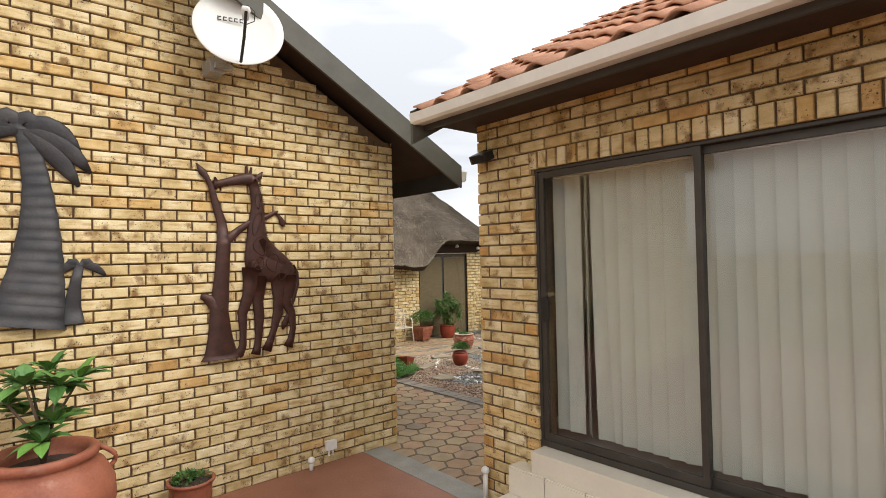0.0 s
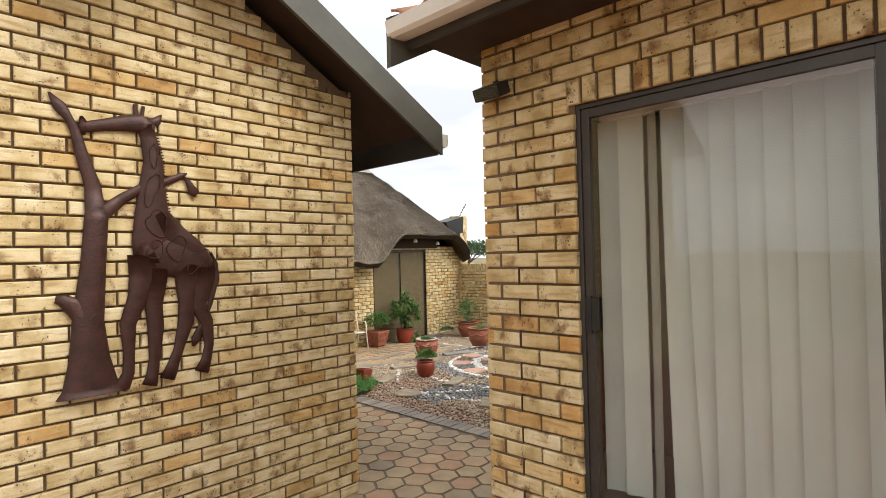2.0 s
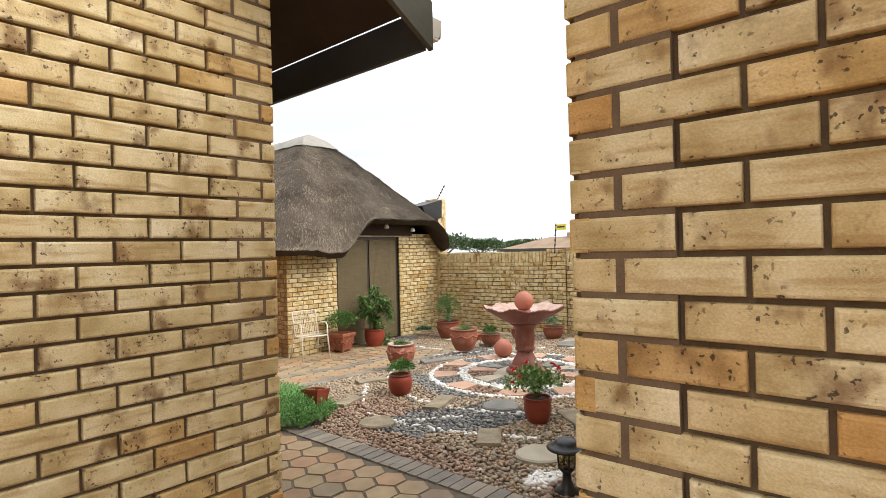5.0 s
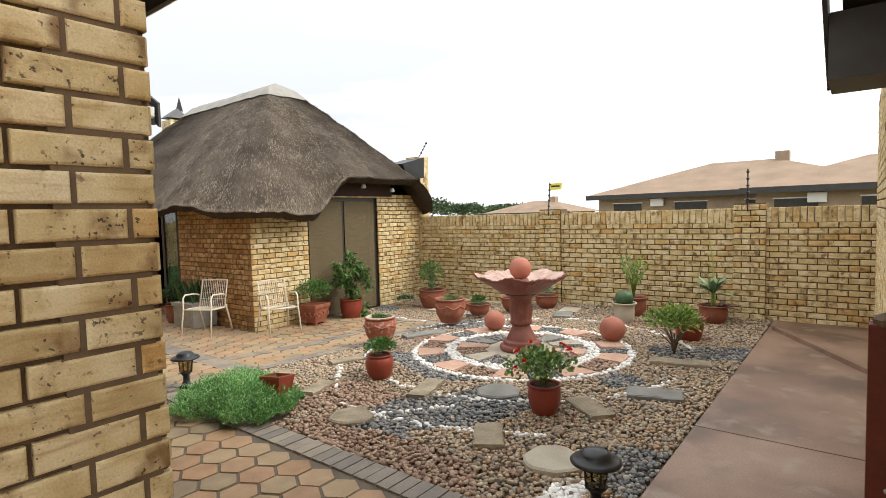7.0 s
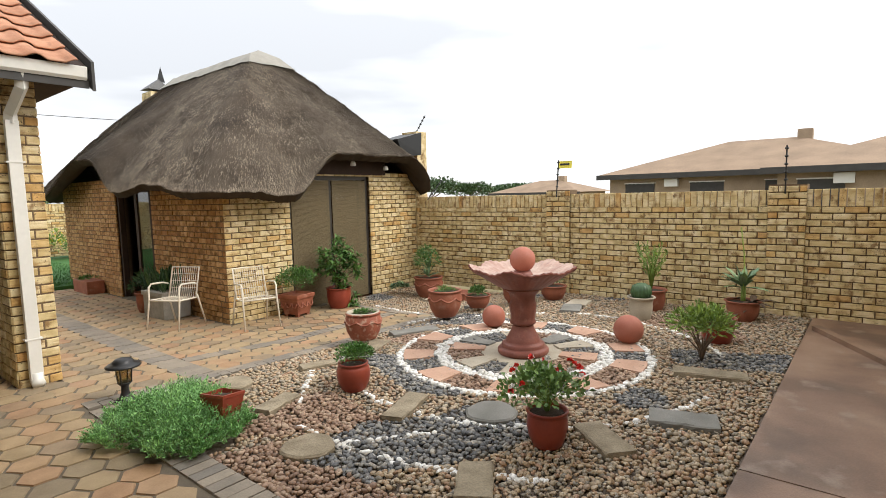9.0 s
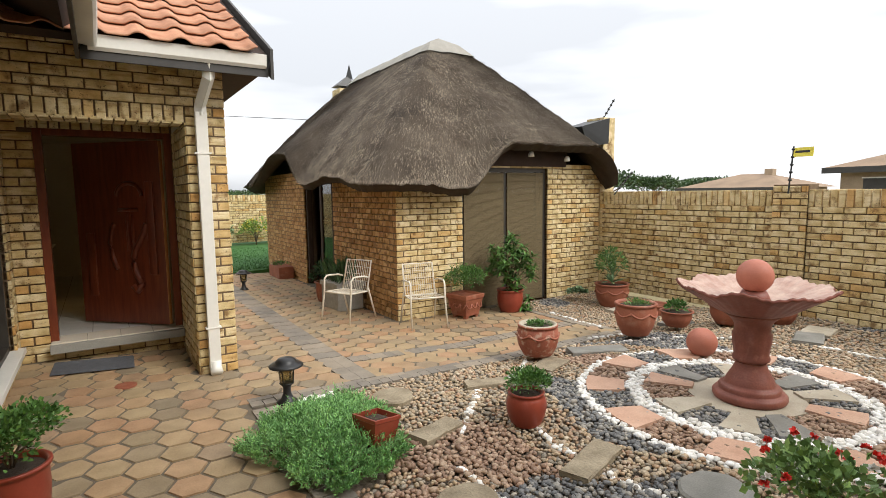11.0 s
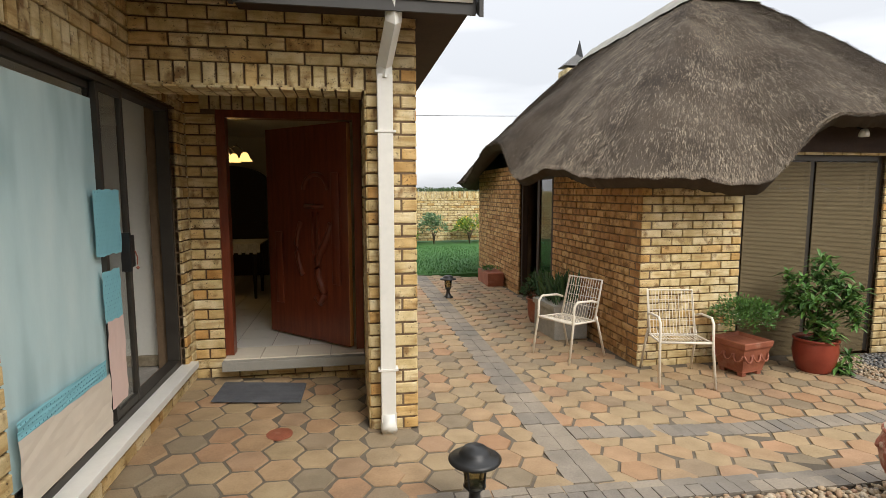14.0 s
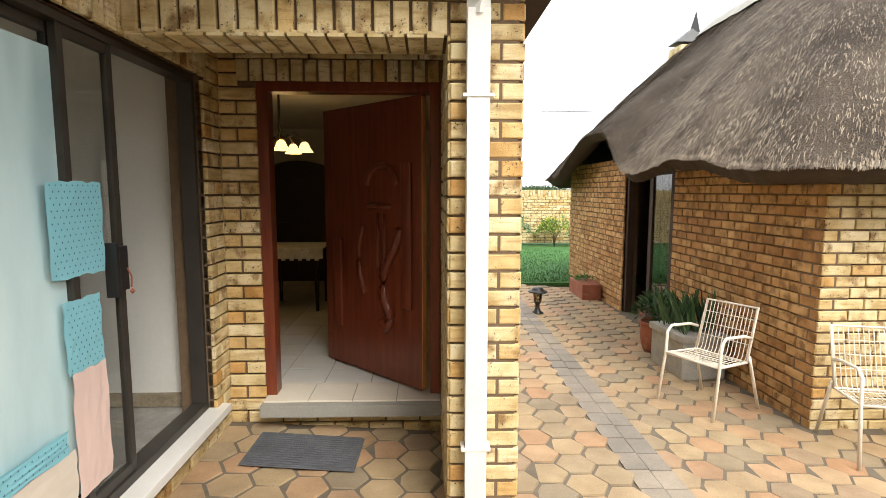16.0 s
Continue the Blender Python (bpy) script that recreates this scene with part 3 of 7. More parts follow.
sheet("gravel_bed", 5.0, 4.25, 9.6, 8.62, -0.03, m_soil, "earth bed under the pebble garden", "ground")
slab("concrete_path", rect(5.0, 3.13, 7.05, 4.25), -0.1, 0.0, m_concrete_red, "damp red-brown concrete path beside the house wall", "path")
slab("concrete_path", rect(7.065, 3.13, 11.85, 4.25), -0.1, 0.0, m_concrete_red, "damp red-brown concrete path with a worn surface", "path")
slab("path_kerb", [(9.2, 3.14), (9.32, 3.14), (11.2, 4.15), (11.08, 4.2)], 0.0, 0.05, m_concrete_red, "low concrete kerb across the path", "kerb")
slab("lawn", rect(-2, 17.0, 24, 25.0), -0.2, -0.06, m_lawn, "short green mown lawn", "lawn")

# ---- house with the gable ----
def barge_z(x):
    return 2.97 + 0.555 * (4.06 - x)


RIDGE_A = -0.9
def gable_top(u):
    x = -4.0 + u
    return barge_z(x if x > RIDGE_A else 2 * RIDGE_A - x) - 0.2


wall_gable = brick_wall("wall_gable", "buff face-brick gable wall with dark raked joints", (-4.0, 4.68), 0, 7.365, 0, 5.4, top=gable_top, near=(5.9, 7.37, 0.0, 2.2),
           poly=[(0, 0), (7.365, 0), (7.365, gable_top(7.365)), (3.1, gable_top(3.1)), (0, gable_top(0))])
brick_wall("wall_east", "buff face-brick house wall with a tall window", (3.365, 4.682), 90, 6.12, 0, 3.2, openings=[(3.58, 5.84, 0.26, 2.32)],
           soldiers=[(3.46, 5.9, 2.32, 0)], near=(2.9, 6.1, 0, 2.3))
brick_wall("wall_porch", "buff face-brick porch front with a soldier-course lintel", (3.367, 9.68), 0, 1.753, 0, 3.0, openings=[(0.0, 1.425, -0.01, 2.33)],
           soldiers=[(0.0, 1.425, 2.33, 0)], near=(0, 1.74, 0, 3), thick=0.33)
brick_wall("wall_porch_side", "buff face-brick pier side wall", (4.784, 10.75), -90, 1.06, 0, 2.33, near=(0, 1, 0, 3), thick=0.16)
brick_wall("wall_wing_east", "buff face-brick side wall of the wing", (5.12, 9.682), 90, 6.0, 0, 2.95, near=(0, 0.6, 0, 2.9), thick=0.17)
brick_wall("wall_front_door", "buff face-brick wall round the front door", (3.367, 10.75), 0, 1.425, 0, 2.6, openings=[(0.235, 1.41, 0.2, 2.34)],
           soldiers=[(0.115, 1.415, 2.34, 0)], near=(0, 1.5, 0, 3))
solid("porch_ceiling", Geo().box((3.39, 10.0, 2.56), (4.79, 10.75, 2.60)), m_soffit, "dark boarded porch ceiling", "ceiling", kind="structure")

def roof_slab(name, pts, thick, material, label):
    n = (Vector(pts[1]) - Vector(pts[0])).cross(Vector(pts[-1]) - Vector(pts[0])).normalized()
    if n.z < 0:
        n = -n
    k = len(pts)
    vs = [tuple(p) for p in pts] + [tuple(Vector(p) - n * thick) for p in pts]
    fs = [tuple(range(k)), tuple(range(k, 2 * k))[::-1]] + [(i, (i + 1) % k, k + (i + 1) % k, k + i) for i in range(k)]
    return solid(name, Geo().add(vs, fs), material, label, "roof", kind="structure")


def board(name, a, b, depth, thick, material, label, category="trim"):
    """A board on edge from a to b (its top edge), hanging down by depth, thick across."""
    a, b = Vector(a), Vector(b)
    d = (b - a)
    side = Vector((0, 0, 1)).cross(d).normalized() * thick / 2
    dn = Vector((0, 0, -depth))
    vs = [a - side, a + side, b + side, b - side, a - side + dn, a + side + dn, b + side + dn, b - side + dn]
    fs = [(0, 1, 2, 3), (7, 6, 5, 4), (0, 4, 5, 1), (1, 5, 6, 2), (2, 6, 7, 3), (3, 7, 4, 0)]
    return solid(name, Geo().add([tuple(v) for v in vs], fs), material, label, category, kind="structure")


def az(x):
    return barge_z(x) - 0.03


roof_slab("roof_house_east", [(RIDGE_A, 4.37, az(RIDGE_A)), (4.0, 4.37, az(4.0)), (4.0, 9.4, az(4.0)), (3.38, 10.2, az(3.38)), (3.38, 18, az(3.38)), (RIDGE_A, 18, az(RIDGE_A))], 0.08, m_soffit, "dark underside and deck of the tiled house roof")
roof_slab("roof_house_west", [(RIDGE_A, 4.37, az(RIDGE_A)), (RIDGE_A, 18, az(RIDGE_A)), (-4.6, 18, az(2.8)), (-4.6, 4.37, az(2.8))], 0.08, m_soffit, "dark underside of the far roof slope")
board("bargeboard", (RIDGE_A, 4.34, barge_z(RIDGE_A)), (4.06, 4.34, barge_z(4.06)), 0.24, 0.03, m_barge, "grey-green painted bargeboard on the gable verge")
board("bargeboard_west", (-4.6, 4.34, barge_z(2.8)), (RIDGE_A - 0.002, 4.34, barge_z(RIDGE_A)), 0.24, 0.03, m_barge, "grey-green painted bargeboard on the gable verge")
board("fascia_east", (4.03, 4.36, 2.93), (4.03, 9.38, 2.93), 0.2, 0.025, m_fascia, "dark painted eave fascia board")


def gutter(name, a, b, label, deep=1.0):
    """A square-profile gutter from a to b (outer top edge)."""
    a, b = Vector(a), Vector(b)
    d = b - a
    ang = math.degrees(math.atan2(d.y, d.x))
    L, g = d.length, Geo()
    prof = [(-0.12, 0.0), (-0.12, -0.10), (-0.02, -0.115), (0.0, -0.09), (0.012, 0.0), (0.004, 0.004), (-0.008, -0.086), (-0.024, -0.105), (-0.112, -0.092), (-0.112, 0.0)]
    n = len(prof)
    vs = [(u, -y, z * deep) for u in (0, L) for y, z in prof]
    fs = [(i, (i + 1) % n, n + (i + 1) % n, n + i) for i in range(n)] + [tuple(range(n))[::-1], tuple(range(n, 2 * n))]
    g.add(vs, fs)
    g.box((0, 0.0, -0.10 * deep), (0.004, 0.115, 0.0)).box((L - 0.004, 0.0, -0.10 * deep), (L, 0.115, 0.0))
    return solid(name, g, m_gutter, label, "gutter", m=pose(*a, 0, 0, ang))


gutter("roof_gutter", (4.10, 9.27, 2.90), (5.42, 9.27, 2.90), "white painted eave gutter over the porch")
gutter("roof_gutter", (4.16, 4.36, 2.92), (4.16, 9.27, 2.92), "white painted eave gutter along the house")

# ---- tiled roofs ----
def tile_mesh(w=0.30, l=0.40):
    n, t = 12, 0.014
    prof = [(w * i / n, 0.034 * max(-0.15, math.cos(2 * math.pi * i / n)) - 0.004) for i in range(n + 1)]
    vs = []
    for y, dz in ((0, 0.032), (l, 0.0)):
        for x, z in prof:
            vs += [(x, y, z + dz), (x, y, z + dz - t)]
    k = 2 * (n + 1)
    fs = []
    for i in range(n):
        a = 2 * i
        fs += [(a, a + 2, k + a + 2, k + a), (a + 1, k + a + 1, k + a + 3, a + 3), (a, a + 1, a + 3, a + 2)]
    g = Geo().add(vs, fs)
    return g.mesh("roof_tile", m_tile, True)


tile_data = tile_mesh()


def tile_roof(parent, corner, angle, pitch, cols, rows):
    m = pose(*corner, 0, 0, angle) @ pose(0, 0, 0, pitch, 0, 0)
    for r in range(rows):
        for c in range(cols):
            ob = new("roof_tile", tile_data)
            ob.parent = parent
            ob.matrix_basis = m @ pose(c * 0.298, r * 0.335, 0, hash01(r, c, 1) * 0.6 - 0.3, 0, 0)


PITCH = 29.0
TP = math.tan(radians(PITCH))
wing_roof = roof_slab("roof_wing", [(3.0, 9.30, 2.90), (5.44, 9.30, 2.90), (5.44, 12.2, 2.90 + 2.9 * TP), (3.0, 12.2, 2.90 + 2.9 * TP)], 0.06, m_soffit, "terracotta tiled roof of the entrance wing")
board("wing_verge", (5.46, 9.24, 2.95), (5.46, 12.2, 2.95 + 2.96 * TP), 0.26, 0.025, m_fascia, "dark painted verge board of the wing")
board("wing_fascia", (4.05, 9.31, 2.89), (5.44, 9.31, 2.89), 0.17, 0.02, m_fascia, "dark painted fascia behind the gutter")
solid("soffit_wing", Geo().box((4.02, 9.33, 2.79), (5.44, 9.66, 2.81)).box((5.13, 9.66, 2.79), (5.44, 12.2, 2.81)), m_soffit, "dark boarded soffit over the porch", "ceiling", kind="structure")

# ---- building with the sliding door ----
BX, BY = 3.11, 3.12
brick_wall("wall_annex_west", "buff face-brick wall with a wide sliding door", (BX, BY), -90, 7.0, 0, 3.12, openings=[(0.575, 2.99, 0.55, 2.60)], soldiers=[(0.54, 3.06, 2.60, 0)], near=(0, 1.2, 0, 3.2))
def annex_top(u):
    x = 8.1 - u
    return 3.10 + 0.55 * (min(x - 2.66, 8.54 - x)) - 0.12
brick_wall("wall_annex_north", "buff face-brick gable wall of the annex", (8.1, BY), 180, 4.988, 0, 4.8, top=annex_top, near=(2.6, 4.97, 0, 2.6),
           poly=[(0, 0), (4.988, 0), (4.988, annex_top(4.988)), (2.5, annex_top(2.5)), (0, annex_top(0))])
XB0 = 11.8
RA = 3.13 + 2.93 * 0.55
brick_wall("wall_annex_far", "buff face-brick wall continuing beside the concrete path", (XB0, BY - 0.002), 180, 3.7, 0, 3.0)
annex_roof = roof_slab("roof_annex_west", [(2.67, -6, 3.10), (2.67, 3.28, 3.10), (5.6, 3.28, RA), (5.6, -6, RA)], 0.06, m_soffit, "terracotta tiled roof of the annex")
roof_slab("roof_annex_east", [(8.53, -6, 3.13), (5.6, -6, RA), (5.6, 3.42, RA), (8.53, 3.42, 3.13)], 0.06, m_soffit, "far slope of the annex roof")
board("annex_barge_west", (2.57, 3.30, 3.115), (5.6, 3.30, 3.115 + 3.03 * 0.55), 0.265, 0.03, m_barge, "dark painted bargeboard of the annex")
board("annex_barge_east", (5.602, 3.52, 3.02 + 3.08 * 0.55), (8.70, 3.52, 3.02), 0.34, 0.03, m_fascia, "dark painted bargeboard of the annex")
solid("annex_boxed_eave", Geo().box((8.0, BY + 0.01, 2.64), (8.69, 3.50, 3.16)), m_fascia, "dark painted boxed eave end of the annex", "trim", kind="structure")
board("annex_fascia", (2.69, -6, 3.08), (2.69, 3.28, 3.08), 0.11, 0.025, m_fascia, "dark painted eave fascia of the annex")
solid("soffit_annex", Geo().box((2.70, -6, 3.025), (BX - 0.01, 3.28, 3.04)).box((BX - 0.01, BY + 0.01, 3.025), (3.5, 3.28, 3.04)), m_soffit, "dark boarded eave soffit of the annex", "ceiling", kind="structure")
gutter("roof_gutter", (2.56, 3.30, 3.088), (2.56, -6, 3.088), "white painted eave gutter of the annex", 0.74)

# ---- boundary walls ----
XB = 11.8
brick_wall("wall_boundary", "buff face-brick boundary wall with a soldier-course top", (XB, 11.05), -90, 10.0, -0.1, 1.43, soldiers=[(0, 10.0, 1.43, 0.228)], near=(2.0, 4.4, 0, 1.7), thick=0.22)
for py in (8.04, 4.79):
    brick_wall("wall_pillar", "buff face-brick pillar in the boundary wall", (XB - 0.05, py), -90, 0.42, 0, 1.72, thick=0.3)
brick_wall("wall_boundary_far", "sunlit buff face-brick wall beyond the lawn", (-2, 24.0), 0, 22.0, 0, 1.45, soldiers=[(0, 22.0, 1.45, 0.228)], thick=0.22)

# ---- thatched hut ----
HX0, HX1, HY0, HY1 = 7.6, 11.8, 11.05, 18.0
brick_wall("wall_hut_south", "buff face-brick hut wall with a blind-covered sliding door", (HX0, HY0), 0, 4.19, -0.17, 2.12, openings=[(1.14, 2.90, -0.18, 2.06)], near=(0, 1.13, -0.2, 2.2))
# the bricks of this wall carry its shade in their tint
brick_wall("wall_hut_west", "buff face-brick hut wall with a doorway", (HX0, HY1), -90, 6.948, -0.17, 2.12, openings=[(2.96, 4.54, -0.18, 2.06)], near=(4.6, 7, -0.2, 2.2), shaded=True)
brick_wall("wall_hut_east", "buff face-brick back wall of the hut", (HX1, HY0 + 0.25), 90, 6.6, -0.17, 2.12)
brick_wall("wall_hut_north", "buff face-brick far wall of the hut", (HX1, HY1), 180, 4.19, -0.17, 2.12)
solid("hut_floor", Geo().box((HX0 + 0.2, HY0 + 0.2, -0.25), (HX1 - 0.1, HY1 - 0.1, -0.13)), m_screed, "red screed floor inside the hut", "floor", kind="structure")

# thatch: eave rectangle with raised brows over the openings, drawn in to a short ridge
OV, EZ, RZ = 0.48, 1.80, 4.36
CX, CY = (HX0 + HX1) / 2, (HY0 + HY1) / 2


def smooth(a, b, x):
    t = min(1, max(0, (x - a) / (b - a)))
    return t * t * (3 - 2 * t)


def brow(x, y, side):
    if side == "s":
        return 0.60 * smooth(8.52, 9.39, x) * (1 - smooth(11.14, 12.2, x)) - 0.07 * smooth(7.6, 8.36, x) * (1 - smooth(8.47, 8.9, x))
    if side == "w":
        return 0.62 * smooth(13.74, 14.83, y) * (1 - smooth(15.4, 17.6, y)) + 0.05 * smooth(11.65, 13.3, y) + 0.13 * smooth(11.1, 12.2, y) * (1 - smooth(12.5, 13.6, y))
    return 0.0


def eave_ring(n):
    """Points round the eave: x, y, side."""
    x0, x1, y0, y1, r = HX0 - OV, HX1 + OV * 0.4, HY0 - OV, HY1 + OV, 0.45
    pts = []
    corners = [((x0 + r, y0 + r), 180, 270), ((x1 - r, y0 + r), 270, 360), ((x1 - r, y1 - r), 0, 90), ((x0 + r, y1 - r), 90, 180)]
    sides = ["s", "e", "n", "w"]
    counts = [90, 60, 50, 110]
    for i, ((cx, cy), a0, a1) in enumerate(corners):
        arc = [(cx + r * math.cos(radians(a0 + (a1 - a0) * k / 8)), cy + r * math.sin(radians(a0 + (a1 - a0) * k / 8))) for k in range(9)]
        before, after = sides[i - 1], sides[i]
        pts += [(x, y, before if k < 4 else after) for k, (x, y) in enumerate(arc)]
        (nx, ny), b0, _ = corners[(i + 1) % 4]
        end = (nx + r * math.cos(radians(b0)), ny + r * math.sin(radians(b0)))
        st = arc[-1]
        for k in range(1, counts[i]):
            f = k / counts[i]
            pts.append((st[0] + (end[0] - st[0]) * f, st[1] + (end[1] - st[1]) * f, after))
    return pts


def roof_point(x, y, side, v):
    """A point of the thatch, v from the eave (0) to the ridge (1)."""
    rx = CX + 0.32 * max(-1, min(1, (x - CX) / 2.2))
    ry = CY + 1.6 * max(-1, min(1, (y - CY) / 3.9))
    px, py = x + (rx - x) * v, y + (ry - y) * v
    z = EZ + (RZ - EZ) * (max(v, 0) ** 0.93 + 0.05 * math.sin(math.pi * v)) + brow(x, y, side) * (1 - v) ** 2.2
    return Vector((px, py, z))


ring = eave_ring(0)
NV = 36
vs, fs = [], []
for i, (x, y, s) in enumerate(ring):
    for k in range(NV + 1):
        p = roof_point(x, y, s, k / NV)
        w = noise.fractal(p * 2.2, 1.0, 2.0, 4) * 0.035 + noise.noise(p * 9.0) * 0.012
        vs.append((p.x, p.y, p.z + w))
n, q = len(ring), NV + 1
for i in range(n):
    j = (i + 1) % n
    fs += [(i * q + k, j * q + k, j * q + k + 1, i * q + k + 1) for k in range(NV)]
hut_roof = thing("hut_roof", "steep weathered grey-brown thatched roof with raised brows", "roof", kind="structure")
part("thatch", Geo().add(vs, fs), m_thatch, hut_roof, "weathered grey-brown thatch", True)
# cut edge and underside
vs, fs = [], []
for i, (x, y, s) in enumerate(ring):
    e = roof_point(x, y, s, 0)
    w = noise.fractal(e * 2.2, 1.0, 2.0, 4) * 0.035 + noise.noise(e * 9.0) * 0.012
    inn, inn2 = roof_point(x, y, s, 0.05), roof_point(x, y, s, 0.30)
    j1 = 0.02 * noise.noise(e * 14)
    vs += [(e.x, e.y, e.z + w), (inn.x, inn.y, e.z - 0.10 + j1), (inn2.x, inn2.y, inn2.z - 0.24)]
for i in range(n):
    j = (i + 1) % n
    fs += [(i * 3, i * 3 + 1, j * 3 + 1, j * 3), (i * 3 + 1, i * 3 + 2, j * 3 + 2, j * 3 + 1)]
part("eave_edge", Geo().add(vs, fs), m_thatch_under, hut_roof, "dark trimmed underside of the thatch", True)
# loose straw laid down the slope
rnd = random.Random(5)
straw = Geo()
for c in range(130000):
    i = rnd.randrange(n)
    x, y, s = ring[i]
    if s in "en":
        continue
    x2, y2, _ = ring[(i + 1) % n]
    f = rnd.random()
    x, y = x + (x2 - x) * f, y + (y2 - y) * f
    fringe = c % 9 == 0
    v = rnd.uniform(0.0, 0.012) if fringe else rnd.random() ** 1.35 * 0.93
    L = rnd.uniform(0.022, 0.055)
    a = roof_point(x, y, s, v)
    b = roof_point(x, y, s, v - L / 3.2)
    w = noise.fractal(a * 2.2, 1.0, 2.0, 4) * 0.035 + noise.noise(a * 9.0) * 0.012
    a.z += w
    b.z += w - (0.02 if fringe else 0.0)
    side = (b - a).cross(Vector((0, 0, 1))).normalized() * rnd.uniform(0.0018, 0.0042)
    lift = Vector((rnd.uniform(-0.010, 0.010), rnd.uniform(-0.010, 0.010), rnd.uniform(0.004, 0.022)))
    up = Vector((0, 0, 0.004))
    straw.add([a - side + up, a + side + up, b + side * 0.5 + lift, b - side * 0.5 + lift], [(0, 1, 2, 3)])
ob = part("straw_ends", straw, m_straw, hut_roof, "loose straw ends on the thatch")
ob["kind"] = "stuff"

# ---- small makers ----
def leaf(g, base, d, up, length, width, droop=0.3, fold=0.15):
    """One leaf: a folded, drooping blade."""
    d = d.normalized()
    side = d.cross(up)
    side = side.normalized() if side.length > 1e-4 else Vector((1, 0, 0))
    nrm = side.cross(d)
    pts = []
    for f, w in ((0.0, 0.15), (0.35, 1.0), (0.7, 0.8), (1.0, 0.0)):
        c = base + d * length * f + Vector((0, 0, -1)) * droop * length * f * f
        pts.append((c - side * width * w / 2 + nrm * fold * width * w, c, c + side * width * w / 2 + nrm * fold * width * w))
    v = [p for row in pts for p in row]
    g.add(v, [(0, 1, 4, 3), (1, 2, 5, 4), (3, 4, 7, 6), (4, 5, 8, 7), (6, 7, 10), (7, 8, 10)])


def small_leaf(g, base, d, length, width, r):
    side = d.cross(Vector((r.uniform(-1, 1), r.uniform(-1, 1), r.uniform(0.2, 1)))).normalized() * width / 2
    tip = base + d * length
    mid = base + d * length * 0.5 + Vector((0, 0, length * 0.08))
    g.add([base, mid + side, tip, mid - side], [(0, 1, 2, 3)])


def ball_dir(r, zmin=-0.2):
    while True:
        v = Vector((r.uniform(-1, 1), r.uniform(-1, 1), r.uniform(-1, 1)))
        if 0.05 < v.length < 1 and v.normalized().z > zmin:
            return v.normalized()


def bushy(parent, name, c, rx, rz, count, l, w, material, seed, label="", zmin=-0.2, clumps=7):
    """A crown of many small leaves in uneven clumps."""
    r, g = random.Random(seed), Geo()
    c = Vector(c)
    cl = [(c + Vector((d.x * rx * 0.55, d.y * rx * 0.55, d.z * rz * 0.55)), r.uniform(0.45, 0.75)) for d in (ball_dir(r, zmin) for _ in range(clumps))]
    for _ in range(count):
        cc, s = r.choice(cl)
        d = ball_dir(r, -0.5)
        p = cc + Vector((d.x * rx * s, d.y * rx * s, d.z * rz * s)) * r.uniform(0.55, 1.0)
        dd = (d + Vector((r.uniform(-0.6, 0.6), r.uniform(-0.6, 0.6), r.uniform(-0.2, 0.8)))).normalized()
        small_leaf(g, p, dd, l * r.uniform(0.6, 1.2), w * r.uniform(0.7, 1.2), r)
    return part(name, g, material, parent, label)


def rosette(g, base, n, length, width, r, rise=(20, 75), droop=0.3):
    for k in range(n):
        a, e = radians(360 * k / n * 2.6 + r.uniform(-15, 15)), radians(r.uniform(*rise))
        d = Vector((math.cos(a) * math.cos(e), math.sin(a) * math.cos(e), math.sin(e)))
        leaf(g, base, d, Vector((0, 0, 1)), length * r.uniform(0.7, 1.1), width, droop)


def pot_body(r_base, r_belly, r_top, h, lip=0.02):
    """Profile of a pot, outside and inside."""
    return [(r_base * 0.6, 0), (r_base, 0.004), (r_base * 1.02, 0.03 * h), ((r_base + r_belly) / 2 * 1.06, 0.28 * h), (r_belly, 0.58 * h), (r_belly * 0.985, 0.72 * h), ((r_belly + r_top) / 2, 0.86 * h),
            (r_top, 0.92 * h), (r_top + lip, 0.94 * h), (r_top + lip, 0.985 * h), (r_top + lip * 0.6, h), (r_top - lip * 0.5, 0.99 * h), (r_top - lip, 0.93 * h), (r_top - lip, 0.86 * h)]


def pot(name, label, at, r_base, r_belly, r_top, h, material, group="garden pots", lip=0.02, relief=False, soil=0.9, rot=0, k=1.0):
    ob = thing(name, label, "plant pot", group, m=pose(*at, 0, 0, rot) @ Matrix.Scale(k, 4))
    part("pot", Geo().lathe(pot_body(r_base, r_belly, r_top, h, lip), 40), material, ob, smooth=True)
    part("soil", Geo().lathe([(0.0, 0.0), (r_top - lip * 0.8, -0.005), (r_top * 0.5, 0.012), (0.001, 0.015)], 20), m_soilpot, ob, "dark potting soil", m=pose(0, 0, h * soil))
    if relief:
        g = Geo()
        for k in range(7):
            a0 = 2 * math.pi * k / 7
            pts = []
            for i in range(9):
                a = a0 + 2 * math.pi / 7 * i / 8
                z = 0.74 * h - 0.13 * h * math.sin(math.pi * i / 8)
                rr = r_belly * (0.985 if z > 0.68 * h else 1.0) + 0.002
                pts.append((rr * math.cos(a), rr * math.sin(a), z))
            g.tube(pts, 0.012 * h / 0.35, 6)
            g.lathe([(0.0, -0.008), (0.02, -0.005), (0.026, 0.0), (0.02, 0.008), (0.0, 0.01)], 8, pose(r_belly * math.cos(a0), r_belly * math.sin(a0), 0.72 * h, 0, 90, math.degrees(a0)))
        part("relief", g, material, ob, "moulded swag relief", True)
    return ob


